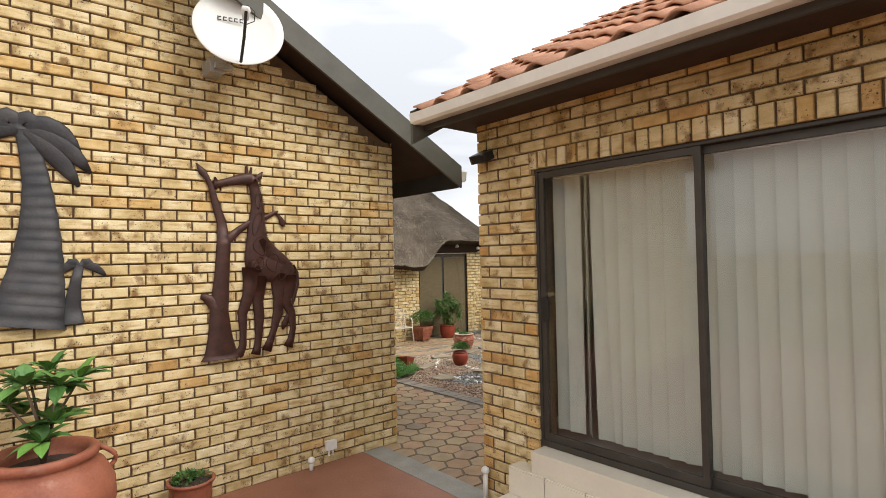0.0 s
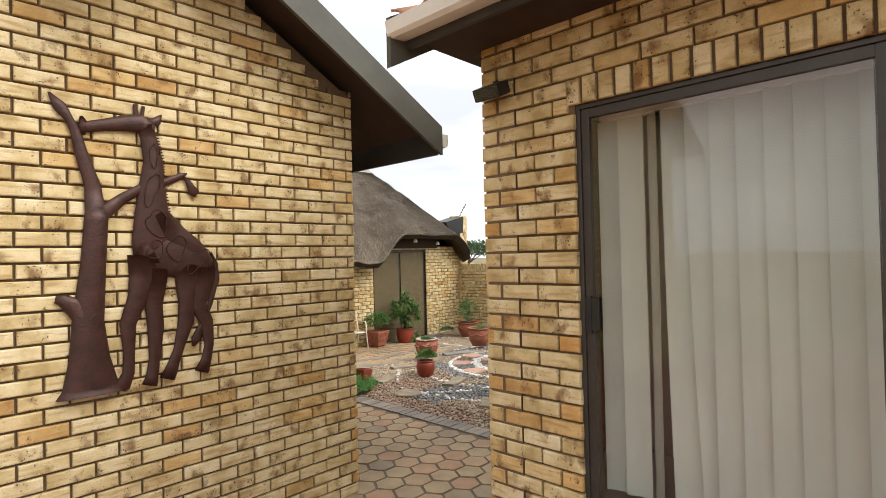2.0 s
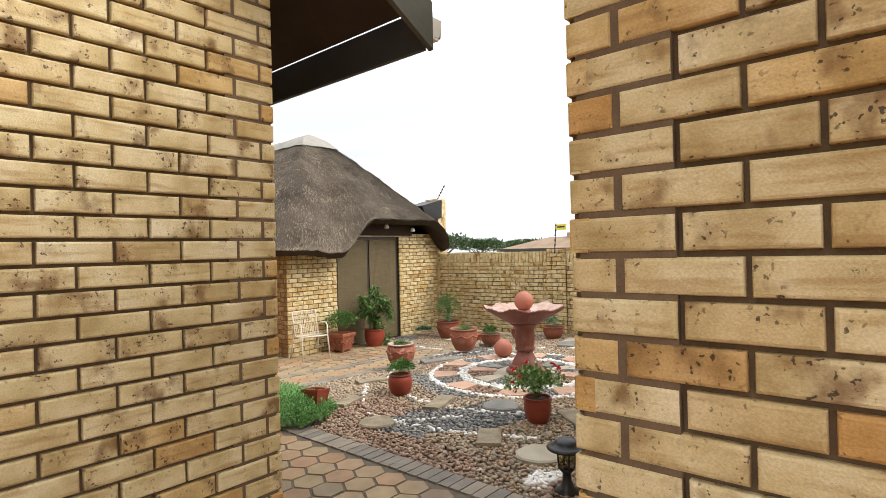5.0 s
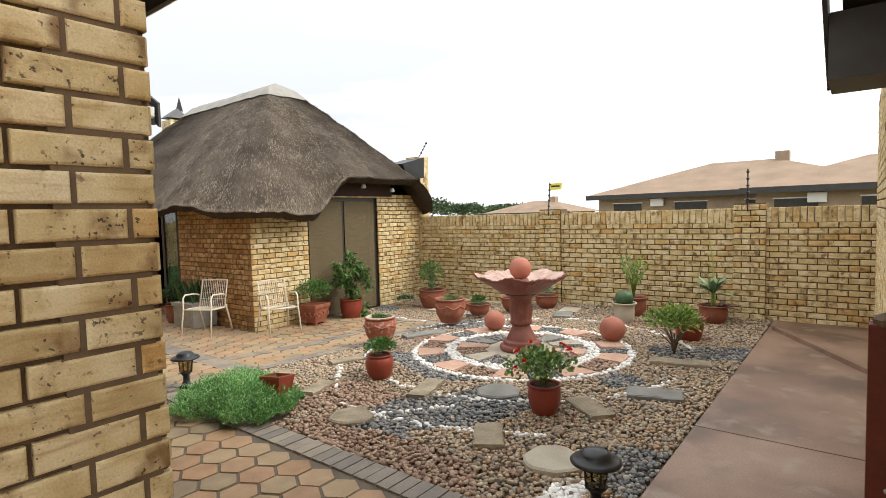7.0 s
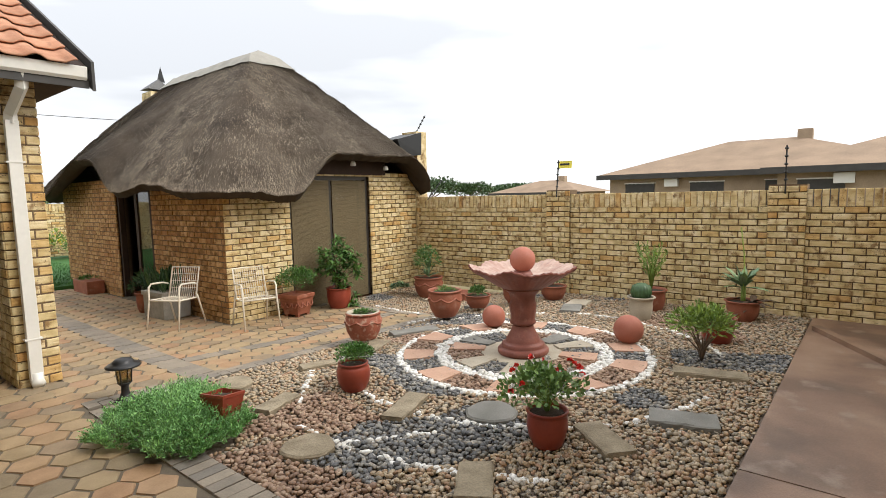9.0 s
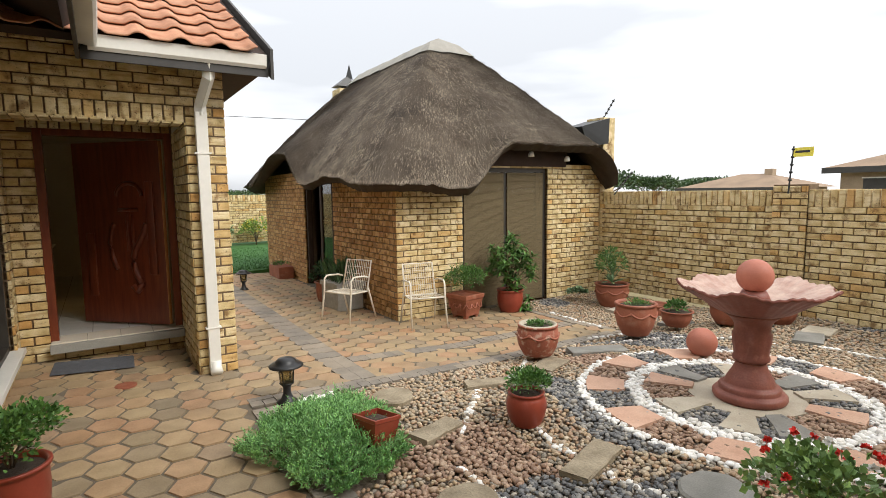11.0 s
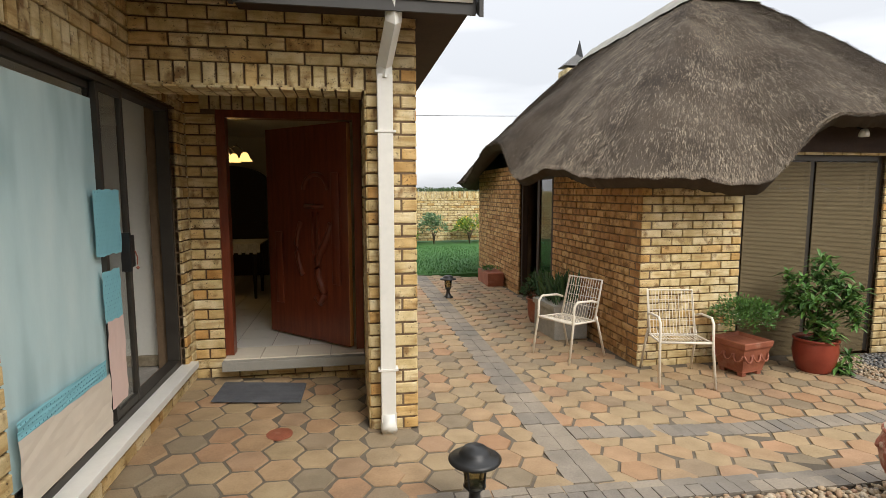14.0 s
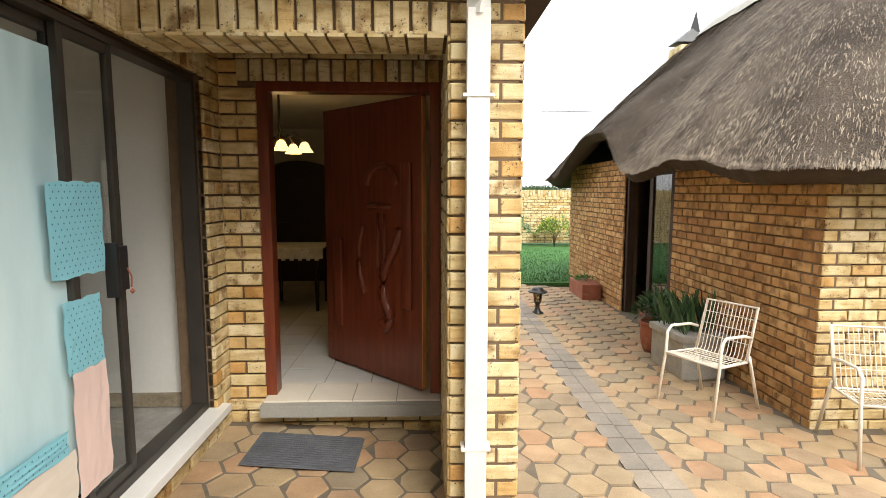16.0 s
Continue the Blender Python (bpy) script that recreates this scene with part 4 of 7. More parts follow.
def stem_set(parent, base, n, h, spread, rad, material, seed):
    r, tips = random.Random(seed), []
    for k in range(n):
        a = 2 * math.pi * k / n + r.uniform(-0.4, 0.4)
        e = Vector((math.cos(a) * spread * r.uniform(0.4, 1), math.sin(a) * spread * r.uniform(0.4, 1), h * r.uniform(0.65, 1)))
        b = Vector(base)
        part("stem", Geo().tube([b, b + Vector((e.x * 0.25, e.y * 0.25, e.z * 0.5)), b + e], [rad, rad * 0.8, rad * 0.5], 6), material, parent, smooth=True)
        tips.append(b + e)
    return tips


# ---- terrace ----
WALL_Y = 4.68
terr_pot = thing("large_pot_plant", "large round terracotta pot with a leafy croton-like shrub", "plant pot", m=pose(0.29, 4.12, 0) @ Matrix.Scale(0.96, 4))
part("pot", Geo().lathe(pot_body(0.22, 0.40, 0.27, 0.86, 0.035), 48), m_terracotta, terr_pot, smooth=True)
for sx in (1, -1):
    part("handle", Geo().tube([(sx * (0.30 + 0.10 * math.sin(math.pi * i / 8)), 0, 0.82 - 0.20 * i / 8) for i in range(9)], 0.016, 8), m_terracotta, terr_pot, "looped terracotta handle", True)
part("soil", Geo().lathe([(0.0, 0.0), (0.25, -0.005), (0.1, 0.012), (0.001, 0.015)], 20), m_soilpot, terr_pot, m=pose(0, 0, 0.76))
tips = stem_set(terr_pot, (0, 0, 0.76), 6, 0.62, 0.27, 0.014, m_bark, 3)
r, g = random.Random(11), Geo()
for tp in tips + [Vector((0.05, -0.1, 1.05)), Vector((-0.1, 0.05, 1.1)), Vector((0.1, 0.08, 1.0)), Vector((-0.02, -0.14, 0.95))]:
    rosette(g, tp, 12, 0.23, 0.09, r, (-5, 65), 0.35)
part("foliage", g, m_leaf, terr_pot, "glossy mid-green pointed leaves")

small_pot = pot("small_pot", "small terracotta pot with low green seedlings by the wall", (1.22, 4.42, 0), 0.12, 0.15, 0.16, 0.30, m_terracotta, "terrace pots", 0.015)
bushy(small_pot, "foliage", (0, 0, 0.29), 0.11, 0.05, 260, 0.04, 0.02, m_leaf, 4, "low green seedlings", zmin=0.1)

# palm wall sculpture
palm = thing("palm_wall_sculpture", "dark beaten-metal palm tree sculpture on the brick wall", "wall art", m=pose(0.24, WALL_Y - 0.01, 1.54))


def half_round(g, pts, depth=0.35, n=9, most=1.0):
    """A raised flat-backed limb along pts (x, z, half width), standing out by at most so much."""
    vs, fs = [], []
    P = [Vector((x, 0, z)) for x, z, w in pts]
    for i, (x, z, w) in enumerate(pts):
        t = (P[min(i + 1, len(P) - 1)] - P[max(0, i - 1)]).normalized()
        s = Vector((t.z, 0, -t.x))
        for k in range(n):
            a = math.pi * k / (n - 1)
            vs.append(P[i] - s * w * math.cos(a) + Vector((0, -min(most, w * depth) * math.sin(a) - 0.006, 0)))
    for i in range(len(pts) - 1):
        fs += [(i * n + k, i * n + k + 1, (i + 1) * n + k + 1, (i + 1) * n + k) for k in range(n - 1)]
    fs += [tuple(range(n)), tuple(range((len(pts) - 1) * n, len(pts) * n))]
    g.add(vs, fs)


segs = 9
for i in range(segs):
    f0, f1 = i / segs, (i + 1) / segs
    wid = lambda f: 0.17 * (1 - f) ** 1.5 + 0.062
    cx = lambda f: 0.0 + 0.09 * math.sin(math.pi * f * 0.9) - 0.02 * f
    g = Geo()
    half_round(g, [(cx(f0), 1.36 * f0, wid(f0) * 1.0), (cx((f0 + f1) / 2), 1.36 * (f0 + f1) / 2, wid(f1) * 1.04), (cx(f1), 1.36 * f1 + 0.012, wid(f1) * 0.98)], 0.22)
    part("trunk_segment", g, m_steel, palm, "ribbed blued-steel trunk", True)
for ang, ln in ((8, 0.42), (40, 0.46), (75, 0.38), (110, 0.4), (145, 0.46), (172, 0.42), (-18, 0.36)):
    a, g = radians(ang), Geo()
    pts = []
    for i in range(8):
        f = i / 7
        pts.append((-0.03 + math.cos(a) * ln * f, 1.36 + math.sin(a) * ln * f * (1 - 0.4 * f) - 0.30 * f * f, 0.012 + 0.06 * math.sin(math.pi * min(1, f * 0.93 + 0.07)) ** 0.7))
    half_round(g, pts, 0.3)
    part("frond", g, m_steel, palm, "curved metal palm frond", True)
for sx in (0.31, -0.31):
    g = Geo()
    half_round(g, [(sx * 0.87, 0.0, 0.07), (sx * 0.85, 0.12, 0.055), (sx * 0.92, 0.3, 0.035), (sx, 0.42, 0.028)], 0.3)
    for ang in (20, 60, 120, 160):
        a = radians(ang)
        half_round(g, [(sx + math.cos(a) * 0.17 * f, 0.42 + math.sin(a) * 0.12 * f - 0.12 * f * f, 0.01 + 0.024 * math.sin(math.pi * f)) for f in (0, 0.3, 0.6, 0.85, 1)], 0.3)
    part("small_palm", g, m_steel, palm, "small metal palm beside the trunk", True)

# giraffe wall sculpture, one plain mesh
def loop_of(g, cx, cz, rx, rz, lean, y):
    """A stitched outline of a coat patch."""
    pts = []
    for k in range(29):
        a = 2 * math.pi * k / 28
        q = 1 + 0.22 * math.sin(2 * a + lean) + 0.12 * math.sin(3 * a)
        u, v = rx * q * math.cos(a), rz * q * math.sin(a)
        pts.append((cx + u * math.cos(lean) - v * math.sin(lean), y, cz + u * math.sin(lean) + v * math.cos(lean)))
    g.tube(pts, 0.0032, 5)
    for p in pts[::2]:
        g.lathe([(0.0, -0.005), (0.0045, 0.0), (0.0, 0.005)], 5, pose(*p, 90))


g = Geo()
TREE_LINES = (
    [(0.0, 0.0, 0.165), (0.0, 0.05, 0.135), (-0.005, 0.22, 0.098), (-0.01, 0.44, 0.078), (0.02, 0.80, 0.062), (0.035, 1.04, 0.06), (0.035, 1.12, 0.05)],
    [(0.035, 1.06, 0.055), (0.02, 1.25, 0.041), (-0.03, 1.43, 0.033), (-0.06, 1.57, 0.025), (-0.085, 1.63, 0.022), (-0.13, 1.70, 0.034), (-0.175, 1.77, 0.006)],
    [(0.0, 0.46, 0.08), (-0.07, 0.53, 0.055), (-0.13, 0.575, 0.032), (-0.16, 0.58, 0.02)],
    [(0.05, 1.07, 0.045), (0.165, 1.18, 0.032), (0.27, 1.255, 0.028), (0.42, 1.315, 0.022), (0.50, 1.36, 0.019), (0.53, 1.375, 0.004)],
    [(0.50, 1.355, 0.010), (0.535, 1.32, 0.016), (0.57, 1.25, 0.034), (0.575, 1.22, 0.006)],
    [(-0.03, 1.66, 0.008), (-0.015, 1.61, 0.028), (-0.03, 1.55, 0.018)])
GIRAFFE_LINES = (
    [(0.29, 1.66, 0.05), (0.31, 1.58, 0.047), (0.335, 1.43, 0.055), (0.325, 1.25, 0.075), (0.325, 1.07, 0.098), (0.325, 0.91, 0.115), (0.31, 0.78, 0.09)],
    [(0.33, 1.08, 0.09), (0.45, 0.945, 0.085), (0.56, 0.865, 0.07), (0.65, 0.80, 0.03)],
    [(0.24, 0.87, 0.05), (0.28, 0.86, 0.10), (0.36, 0.845, 0.145), (0.46, 0.825, 0.148), (0.55, 0.79, 0.135), (0.62, 0.77, 0.10), (0.675, 0.76, 0.03)],
    [(0.34, 1.64, 0.03), (0.27, 1.665, 0.062), (0.19, 1.655, 0.05), (0.08, 1.625, 0.036), (0.0, 1.60, 0.034), (-0.035, 1.60, 0.016)],
    [(0.31, 1.67, 0.026), (0.36, 1.70, 0.026), (0.385, 1.745, 0.004)], [(0.245, 1.71, 0.014), (0.24, 1.785, 0.012)], [(0.275, 1.71, 0.012), (0.285, 1.78, 0.010)],
    [(0.28, 0.82, 0.095), (0.265, 0.68, 0.072), (0.24, 0.56, 0.055), (0.185, 0.40, 0.045), (0.19, 0.22, 0.031), (0.185, 0.10, 0.033), (0.15, 0.02, 0.045), (0.14, 0.0, 0.03)],
    [(0.345, 0.74, 0.07), (0.325, 0.50, 0.05), (0.335, 0.36, 0.047), (0.325, 0.16, 0.032), (0.31, 0.05, 0.036), (0.295, 0.0, 0.045)],
    [(0.54, 0.76, 0.10), (0.525, 0.62, 0.075), (0.515, 0.50, 0.05), (0.51, 0.39, 0.05), (0.465, 0.21, 0.031), (0.43, 0.11, 0.035), (0.395, 0.02, 0.046)],
    [(0.61, 0.74, 0.09), (0.605, 0.60, 0.075), (0.585, 0.48, 0.05), (0.635, 0.37, 0.043), (0.65, 0.21, 0.030), (0.63, 0.11, 0.034), (0.60, 0.03, 0.048)],
    [(0.665, 0.84, 0.012), (0.70, 0.76, 0.016), (0.705, 0.66, 0.017), (0.66, 0.49, 0.017), (0.605, 0.35, 0.018), (0.57, 0.26, 0.032), (0.55, 0.21, 0.01)])
for pts in TREE_LINES:
    half_round(g, pts, 0.5, 11, 0.045)
for pts in GIRAFFE_LINES:
    half_round(g, pts, 0.5, 11, 0.034)
for k in range(34):
    f = k / 33
    z = 1.62 - 0.60 * f
    x = 0.352 + 0.035 * smooth(0.0, 0.35, f) + 0.035 * smooth(0.45, 1.0, f)
    half_round(g, [(x - 0.012, z, 0.007), (x + 0.014, z + 0.004, 0.004)], 1.2, 5)
for cx, cz, rx, rz, lean in ((0.33, 1.47, 0.026, 0.075, 0.1), (0.315, 1.25, 0.036, 0.10, -0.15), (0.34, 1.03, 0.055, 0.085, 0.5), (0.45, 0.87, 0.055, 0.075, 0.3), (0.575, 0.79, 0.045, 0.085, -0.5), (0.33, 0.86, 0.05, 0.05, 0.9)):
    loop_of(g, cx, cz, rx, rz, lean, -0.042)
solid("giraffe_wall_sculpture", g, m_iron, "brown beaten-metal giraffe feeding from a tree on the wall", "wall art", smooth=True, m=pose(1.54, WALL_Y - 0.01, 1.14) @ Matrix.Diagonal((1, 1, 0.93, 1)))

# satellite dish
dish = thing("satellite_dish", "off-white round satellite dish on a wall bracket under the eave", "satellite dish", m=pose(1.62, 4.36, 3.85))
prof = [(0.001, 0.0), (0.1, 0.004), (0.2, 0.018), (0.28, 0.036), (0.345, 0.058), (0.352, 0.052), (0.28, 0.026), (0.2, 0.008), (0.1, -0.006), (0.001, -0.010)]
tilt = pose(0, 0, 0, 74, 0, -16)
part("reflector", Geo().lathe(prof, 56), m_dish, dish, smooth=True, m=tilt)
part("feed_arm", Geo().tube([(0.0, -0.34, 0.03), (0.02, -0.2, 0.2), (0.03, -0.06, 0.33)], 0.012, 8), m_black, dish, "grey feed arm", m=tilt)
part("receiver", Geo().lathe([(0.0, 0), (0.03, 0.0), (0.036, 0.03), (0.03, 0.05), (0.022, 0.1), (0.0, 0.1)], 16), m_dish, dish, "white receiver head", True, m=tilt @ pose(0.03, -0.02, 0.33, 140))
part("cable", Geo().tube([(0.04, -0.03, 0.36), (0.09, -0.08, 0.36), (0.09, -0.12, 0.3), (0.03, -0.13, 0.26)], 0.004, 6), m_black, dish, m=tilt)
g = Geo()
for k, w in enumerate((0.03, 0.03, 0.03, 0.03, 0.03)):
    x = -0.16 + k * 0.042
    g.box((x, 0.07, 0.014), (x + 0.028, 0.078, 0.017)).box((x, 0.098, 0.016), (x + 0.028, 0.106, 0.020))
    g.box((x, 0.07, 0.014), (x + 0.007, 0.106, 0.019))
part("logo", g, m_fascia, dish, "grey printed mark", m=tilt @ pose(0, 0, 0.006))
part("bracket", Geo().box((-0.2, 0.10, -0.34), (-0.08, 0.30, -0.22), 0.008).box((-0.17, 0.05, -0.31), (-0.03, 0.12, -0.27)).tube([(-0.1, 0.3, -0.3), (-0.05, 0.06, -0.16)], 0.02, 8), m_galv, dish, "galvanised steel bracket")


def wall_outlet(at, rot, label):
    ob = thing("outdoor_socket", label, "socket", m=pose(*at, 0, 0, rot))
    part("cover", Geo().box((-0.055, -0.05, 0), (0.055, 0, 0.09), 0.012), m_gutter, ob)
    part("conduit", Geo().tube([(-0.02, -0.02, 0.0), (-0.02, -0.02, -0.055)], 0.01, 8).tube([(0.02, -0.02, 0.0), (0.02, -0.02, -0.055)], 0.01, 8), m_gutter, ob, "short white conduits")


wall_outlet((2.55, WALL_Y - 0.01, 0.13), 0, "white weatherproof socket box low on the wall")
wall_outlet((8.0, BY + 0.01, 0.55), 180, "white and grey socket box on the annex wall")


def pipe_stub(at, h, label):
    ob = thing("drain_pipe_stub", label, "pipe", m=pose(*at))
    part("riser", Geo().tube([(0, 0, 0), (0, 0, h)], 0.02, 10), m_gutter, ob, smooth=True)
    part("cap", Geo().lathe([(0.0, 0), (0.028, 0.0), (0.034, 0.015), (0.03, 0.04), (0.012, 0.052), (0.0, 0.055)], 14, pose(0, 0, h)), m_gutter, ob, "white pipe cap", True)


pipe_stub((2.33, WALL_Y - 0.06, 0), 0.07, "short white capped pipe at the wall foot")
pipe_stub((3.06, 3.06, 0), 0.22, "white capped standpipe beside the step")

# tiled step and sill below the sliding door
step = thing("tiled_step", "cream ceramic-tiled step below the sliding door", "step")
part("core", Geo().box((2.60, 0.05, 0), (3.12, 2.72, 0.186)).box((2.98, 0.05, 0.186), (3.12, 2.66, 0.386)), m_grout, step, "grey tile grout")
for i in range(8):
    y = 2.725 - i * 0.335
    part("tile", Geo().box((2.595, y - 0.33, 0.186), (2.975, y, 0.198), 0.003), m_tiles, step)
    part("tile", Geo().box((2.588, y - 0.33, 0.0), (2.600, y, 0.182), 0.003), m_tiles, step)
    part("tile", Geo().box((2.966, y - 0.33, 0.2), (2.978, y - 0.002, 0.388), 0.003), m_tiles, step)
    part("tile", Geo().box((2.97, y - 0.33, 0.388), (3.13, y - 0.002, 0.40), 0.003), m_tiles, step)
part("tile", Geo().box((2.60, 2.722, 0.0), (3.10, 2.732, 0.19), 0.003), m_tiles, step)
part("tile", Geo().box((2.98, 2.662, 0.2), (3.10, 2.672, 0.39), 0.003), m_tiles, step)
solid("door_sill", Geo().box((2.985, 0.1, 0.40), (3.3, 2.52, 0.553), 0.004), m_tiles, "cream tiled sill under the sliding door", "sill", kind="structure")


def sliding_frame(name, label, y0, y1, z0, z1, x, rails, facing, depth=0.09, t=0.05, st=0.055):
    """An aluminium sliding door in a wall along y: outer frame, leaves with stiles, panes."""
    ob = thing(name, label, "door", kind="structure")
    part("outer_frame", Geo().box((x - depth / 2, y0, z1 - t), (x + depth / 2, y1, z1), 0.004).box((x - depth / 2, y0, z0), (x + depth / 2, y1, z0 + 0.045), 0.004)
         .box((x - depth / 2, y0, z0 + 0.045), (x + depth / 2, y0 + t, z1 - t), 0.004).box((x - depth / 2, y1 - t, z0 + 0.045), (x + depth / 2, y1, z1 - t), 0.004), m_frame, ob, "bronze aluminium outer frame")
    for k, (a, b) in enumerate(rails):
        xo = x + (0.02 if k % 2 else -0.02) * facing
        part("leaf_frame", Geo().box((xo - 0.015, a, z0 + 0.046), (xo + 0.015, a + st, z1 - t - 0.001), 0.003).box((xo - 0.015, b - st, z0 + 0.046), (xo + 0.015, b, z1 - t - 0.001), 0.003)
             .box((xo - 0.014, a + st, z0 + 0.046), (xo + 0.014, b - st, z0 + 0.055 + st), 0.003).box((xo - 0.014, a + st, z1 - t - st - 0.005), (xo + 0.014, b - st, z1 - t - 0.001), 0.003), m_frame, ob, "bronze aluminium leaf frame")
        pane = part("pane", Geo().box((xo - 0.003, a + st, z0 + 0.055 + st), (xo + 0.003, b - st, z1 - t - st - 0.005)), m_glass, ob, "clear glass")
        pane.visible_shadow = False
    return ob


sd = sliding_frame("door_sliding_annex", "bronze aluminium sliding glass door with closed vertical blinds", 0.13, 2.543, 0.555, 2.598, 3.18, [(0.155, 1.385), (1.335, 2.520)], -1, t=0.022, st=0.042)
part("handle", Geo().box((3.128, 2.484, 1.47), (3.146, 2.516, 1.65), 0.005).box((3.132, 2.445, 1.48), (3.144, 2.486, 1.64), 0.004).lathe([(0.0, 0.0), (0.009, 0.0), (0.008, 0.004), (0.0, 0.005)], 12, pose(3.128, 2.50, 1.545, 0, -90)), m_black, sd, "black pull handle and lock")

# vertical blinds behind the annex door
blinds = thing("vertical_blinds", "grey fabric vertical blinds, one strip twisted open", "blinds", m=pose(3.33, 0, 0.64))
part("head_rail", Geo().box((-0.03, 0.15, 1.90), (0.03, 2.5, 1.94), 0.004), m_gutter, blinds, "white blind rail")
r = random.Random(9)
for k in range(22):
    y = 2.46 - k * 0.108
    tw, foot = r.uniform(9, 13), 0.0
    if k == 2:
        tw, foot = -50.0, 0.02
    elif k == 3:
        tw, foot = 12.0, -0.022
    elif k == 4:
        foot = -0.045
    n, w, g, vs = 6, 0.124, Geo(), []
    for i in range(5):
        q = 1 - i / 4
        for c in range(n + 1):
            f = c / n - 0.5
            vs.append((0.012 * math.cos(math.pi * f), f * w + foot * q * q, 1.90 * i / 4))
    g.add(vs, [(row * (n + 1) + c, row * (n + 1) + c + 1, (row + 1) * (n + 1) + c + 1, (row + 1) * (n + 1) + c) for row in range(4) for c in range(n)])
    part("strip", g, m_blind, blinds, smooth=True, m=pose(0, y, 0, 0, 0, tw))
solid("annex_room_wall", Geo().box((4.2, -3, 0.3), (4.25, 3.0, 2.8)), m_plaster, "plain inner wall behind the blinds", "wall", kind="structure")
solid("annex_room_ceiling", Geo().box((3.36, -3.9, 2.75), (4.2, 2.9, 2.8)), m_ceiling, "plain ceiling of the annex room", "ceiling", kind="structure")
solid("annex_room_floor", Geo().box((3.3, -3.9, 0.45), (4.2, 2.9, 0.55)), m_floor_tile, "plain tiled floor of the annex room", "floor", kind="structure")

flood = thing("floodlight", "small black halogen floodlight on the wall corner", "outdoor light", m=pose(3.12, 2.98, 2.80))
part("arm", Geo().box((-0.07, -0.015, -0.01), (0.0, 0.015, 0.012), 0.003).box((-0.012, -0.04, -0.04), (0.0, 0.04, 0.04), 0.004), m_black, flood)
part("housing", Geo().box((-0.17, -0.085, -0.04), (-0.06, 0.085, 0.03), 0.012), m_black, flood, "black lamp housing", m=pose(0, 0, 0, 0, -25, 0))
part("lens", Geo().box((-0.176, -0.07, -0.03), (-0.170, 0.07, 0.022)), m_glass, flood, "glass lens", m=pose(0, 0, 0, 0, -25, 0))

post = thing("red_post", "rust-red painted steel post with rivets beside the annex wall", "post", m=pose(4.774, BY + 0.012, 0))
part("shaft", Geo().box((0, 0, 0), (0.07, 0.113, 1.30), 0.006), m_rust, post)
for k in range(14):
    part("rivet", Geo().lathe([(0.0, 0.0), (0.008, 0.0), (0.007, 0.004), (0.0, 0.006)], 8, pose(0.0, 0.045 + 0.02 * hash01(k, 3), 0.10 + k * 0.085 + 0.02 * hash01(k, 7), 0, -90)), m_galv, post, "small pale rivet", True)
part("crust", Geo().lathe([(0.0, -0.01), (0.045, 0.0), (0.05, 0.02), (0.02, 0.035), (0.0, 0.03)], 9, pose(0.04, 0.06, 1.295), wob=lambda a, q, z: (q * (1 + 0.25 * math.sin(3 * a + 9 * z)), z)), m_bark, post, "flaking brown crust on top")

# ---- entrance ----
win = sliding_frame("window_tall", "tall bronze aluminium sliding window half covered with frosted film", 8.27, 10.515, 0.285, 2.31, 3.27, [(8.305, 9.385), (9.345, 9.70)], 1, t=0.034, st=0.038)
part("film", Geo().box((3.272, 8.40, 0.42), (3.276, 9.36, 2.18)), m_frost, win, "pale turquoise frosted film")
part("handle", Geo().box((3.29, 9.575, 1.18), (3.345, 9.60, 1.42), 0.006).box((3.29, 9.60, 1.20), (3.33, 9.69, 1.40), 0.006), m_black, win, "black lock and pull handle")
part("key_ring", Geo().tube([(3.34, 9.66, 1.30), (3.345, 9.68, 1.26), (3.34, 9.685, 1.21)], 0.004, 6).lathe([(0.0, -0.015), (0.012, 0.0), (0.0, 0.015)], 10, pose(3.34, 9.69, 1.19)), m_sphere, win, "hanging keys")


def paper(name, label, y0, y1, z0, z1, material, dots=False, seed=1):
    ob = thing(name, label, "paper", "papers taped to the glass")
    r = random.Random(seed)
    g = Geo()
    n = 8
    vs = []
    for j in range(n + 1):
        for i in range(n + 1):
            edge = 0.006 if i in (0, n) or j in (0, n) else 0
            vs.append((3.306 + r.uniform(0, 0.004), y0 + (y1 - y0) * i / n + r.uniform(-edge, edge), z0 + (z1 - z0) * j / n + r.uniform(-edge, edge)))
    g.add(vs, [(j * (n + 1) + i, j * (n + 1) + i + 1, (j + 1) * (n + 1) + i + 1, (j + 1) * (n + 1) + i) for j in range(n) for i in range(n)])
    part("sheet", g, material, ob)
    if dots:
        g = Geo()
        a = 0
        z = z0 + 0.02
        while z < z1 - 0.01:
            y = y0 + 0.02 + (0.016 if a % 2 else 0)
            while y < y1 - 0.015:
                g.add([(3.312, y - 0.004, z), (3.312, y, z - 0.005), (3.312, y + 0.004, z), (3.312, y, z + 0.005)], [(0, 1, 2, 3)])
                y += 0.032
            z += 0.024
            a += 1
        part("dots", g, m_paper_dot, ob, "small dark dots")


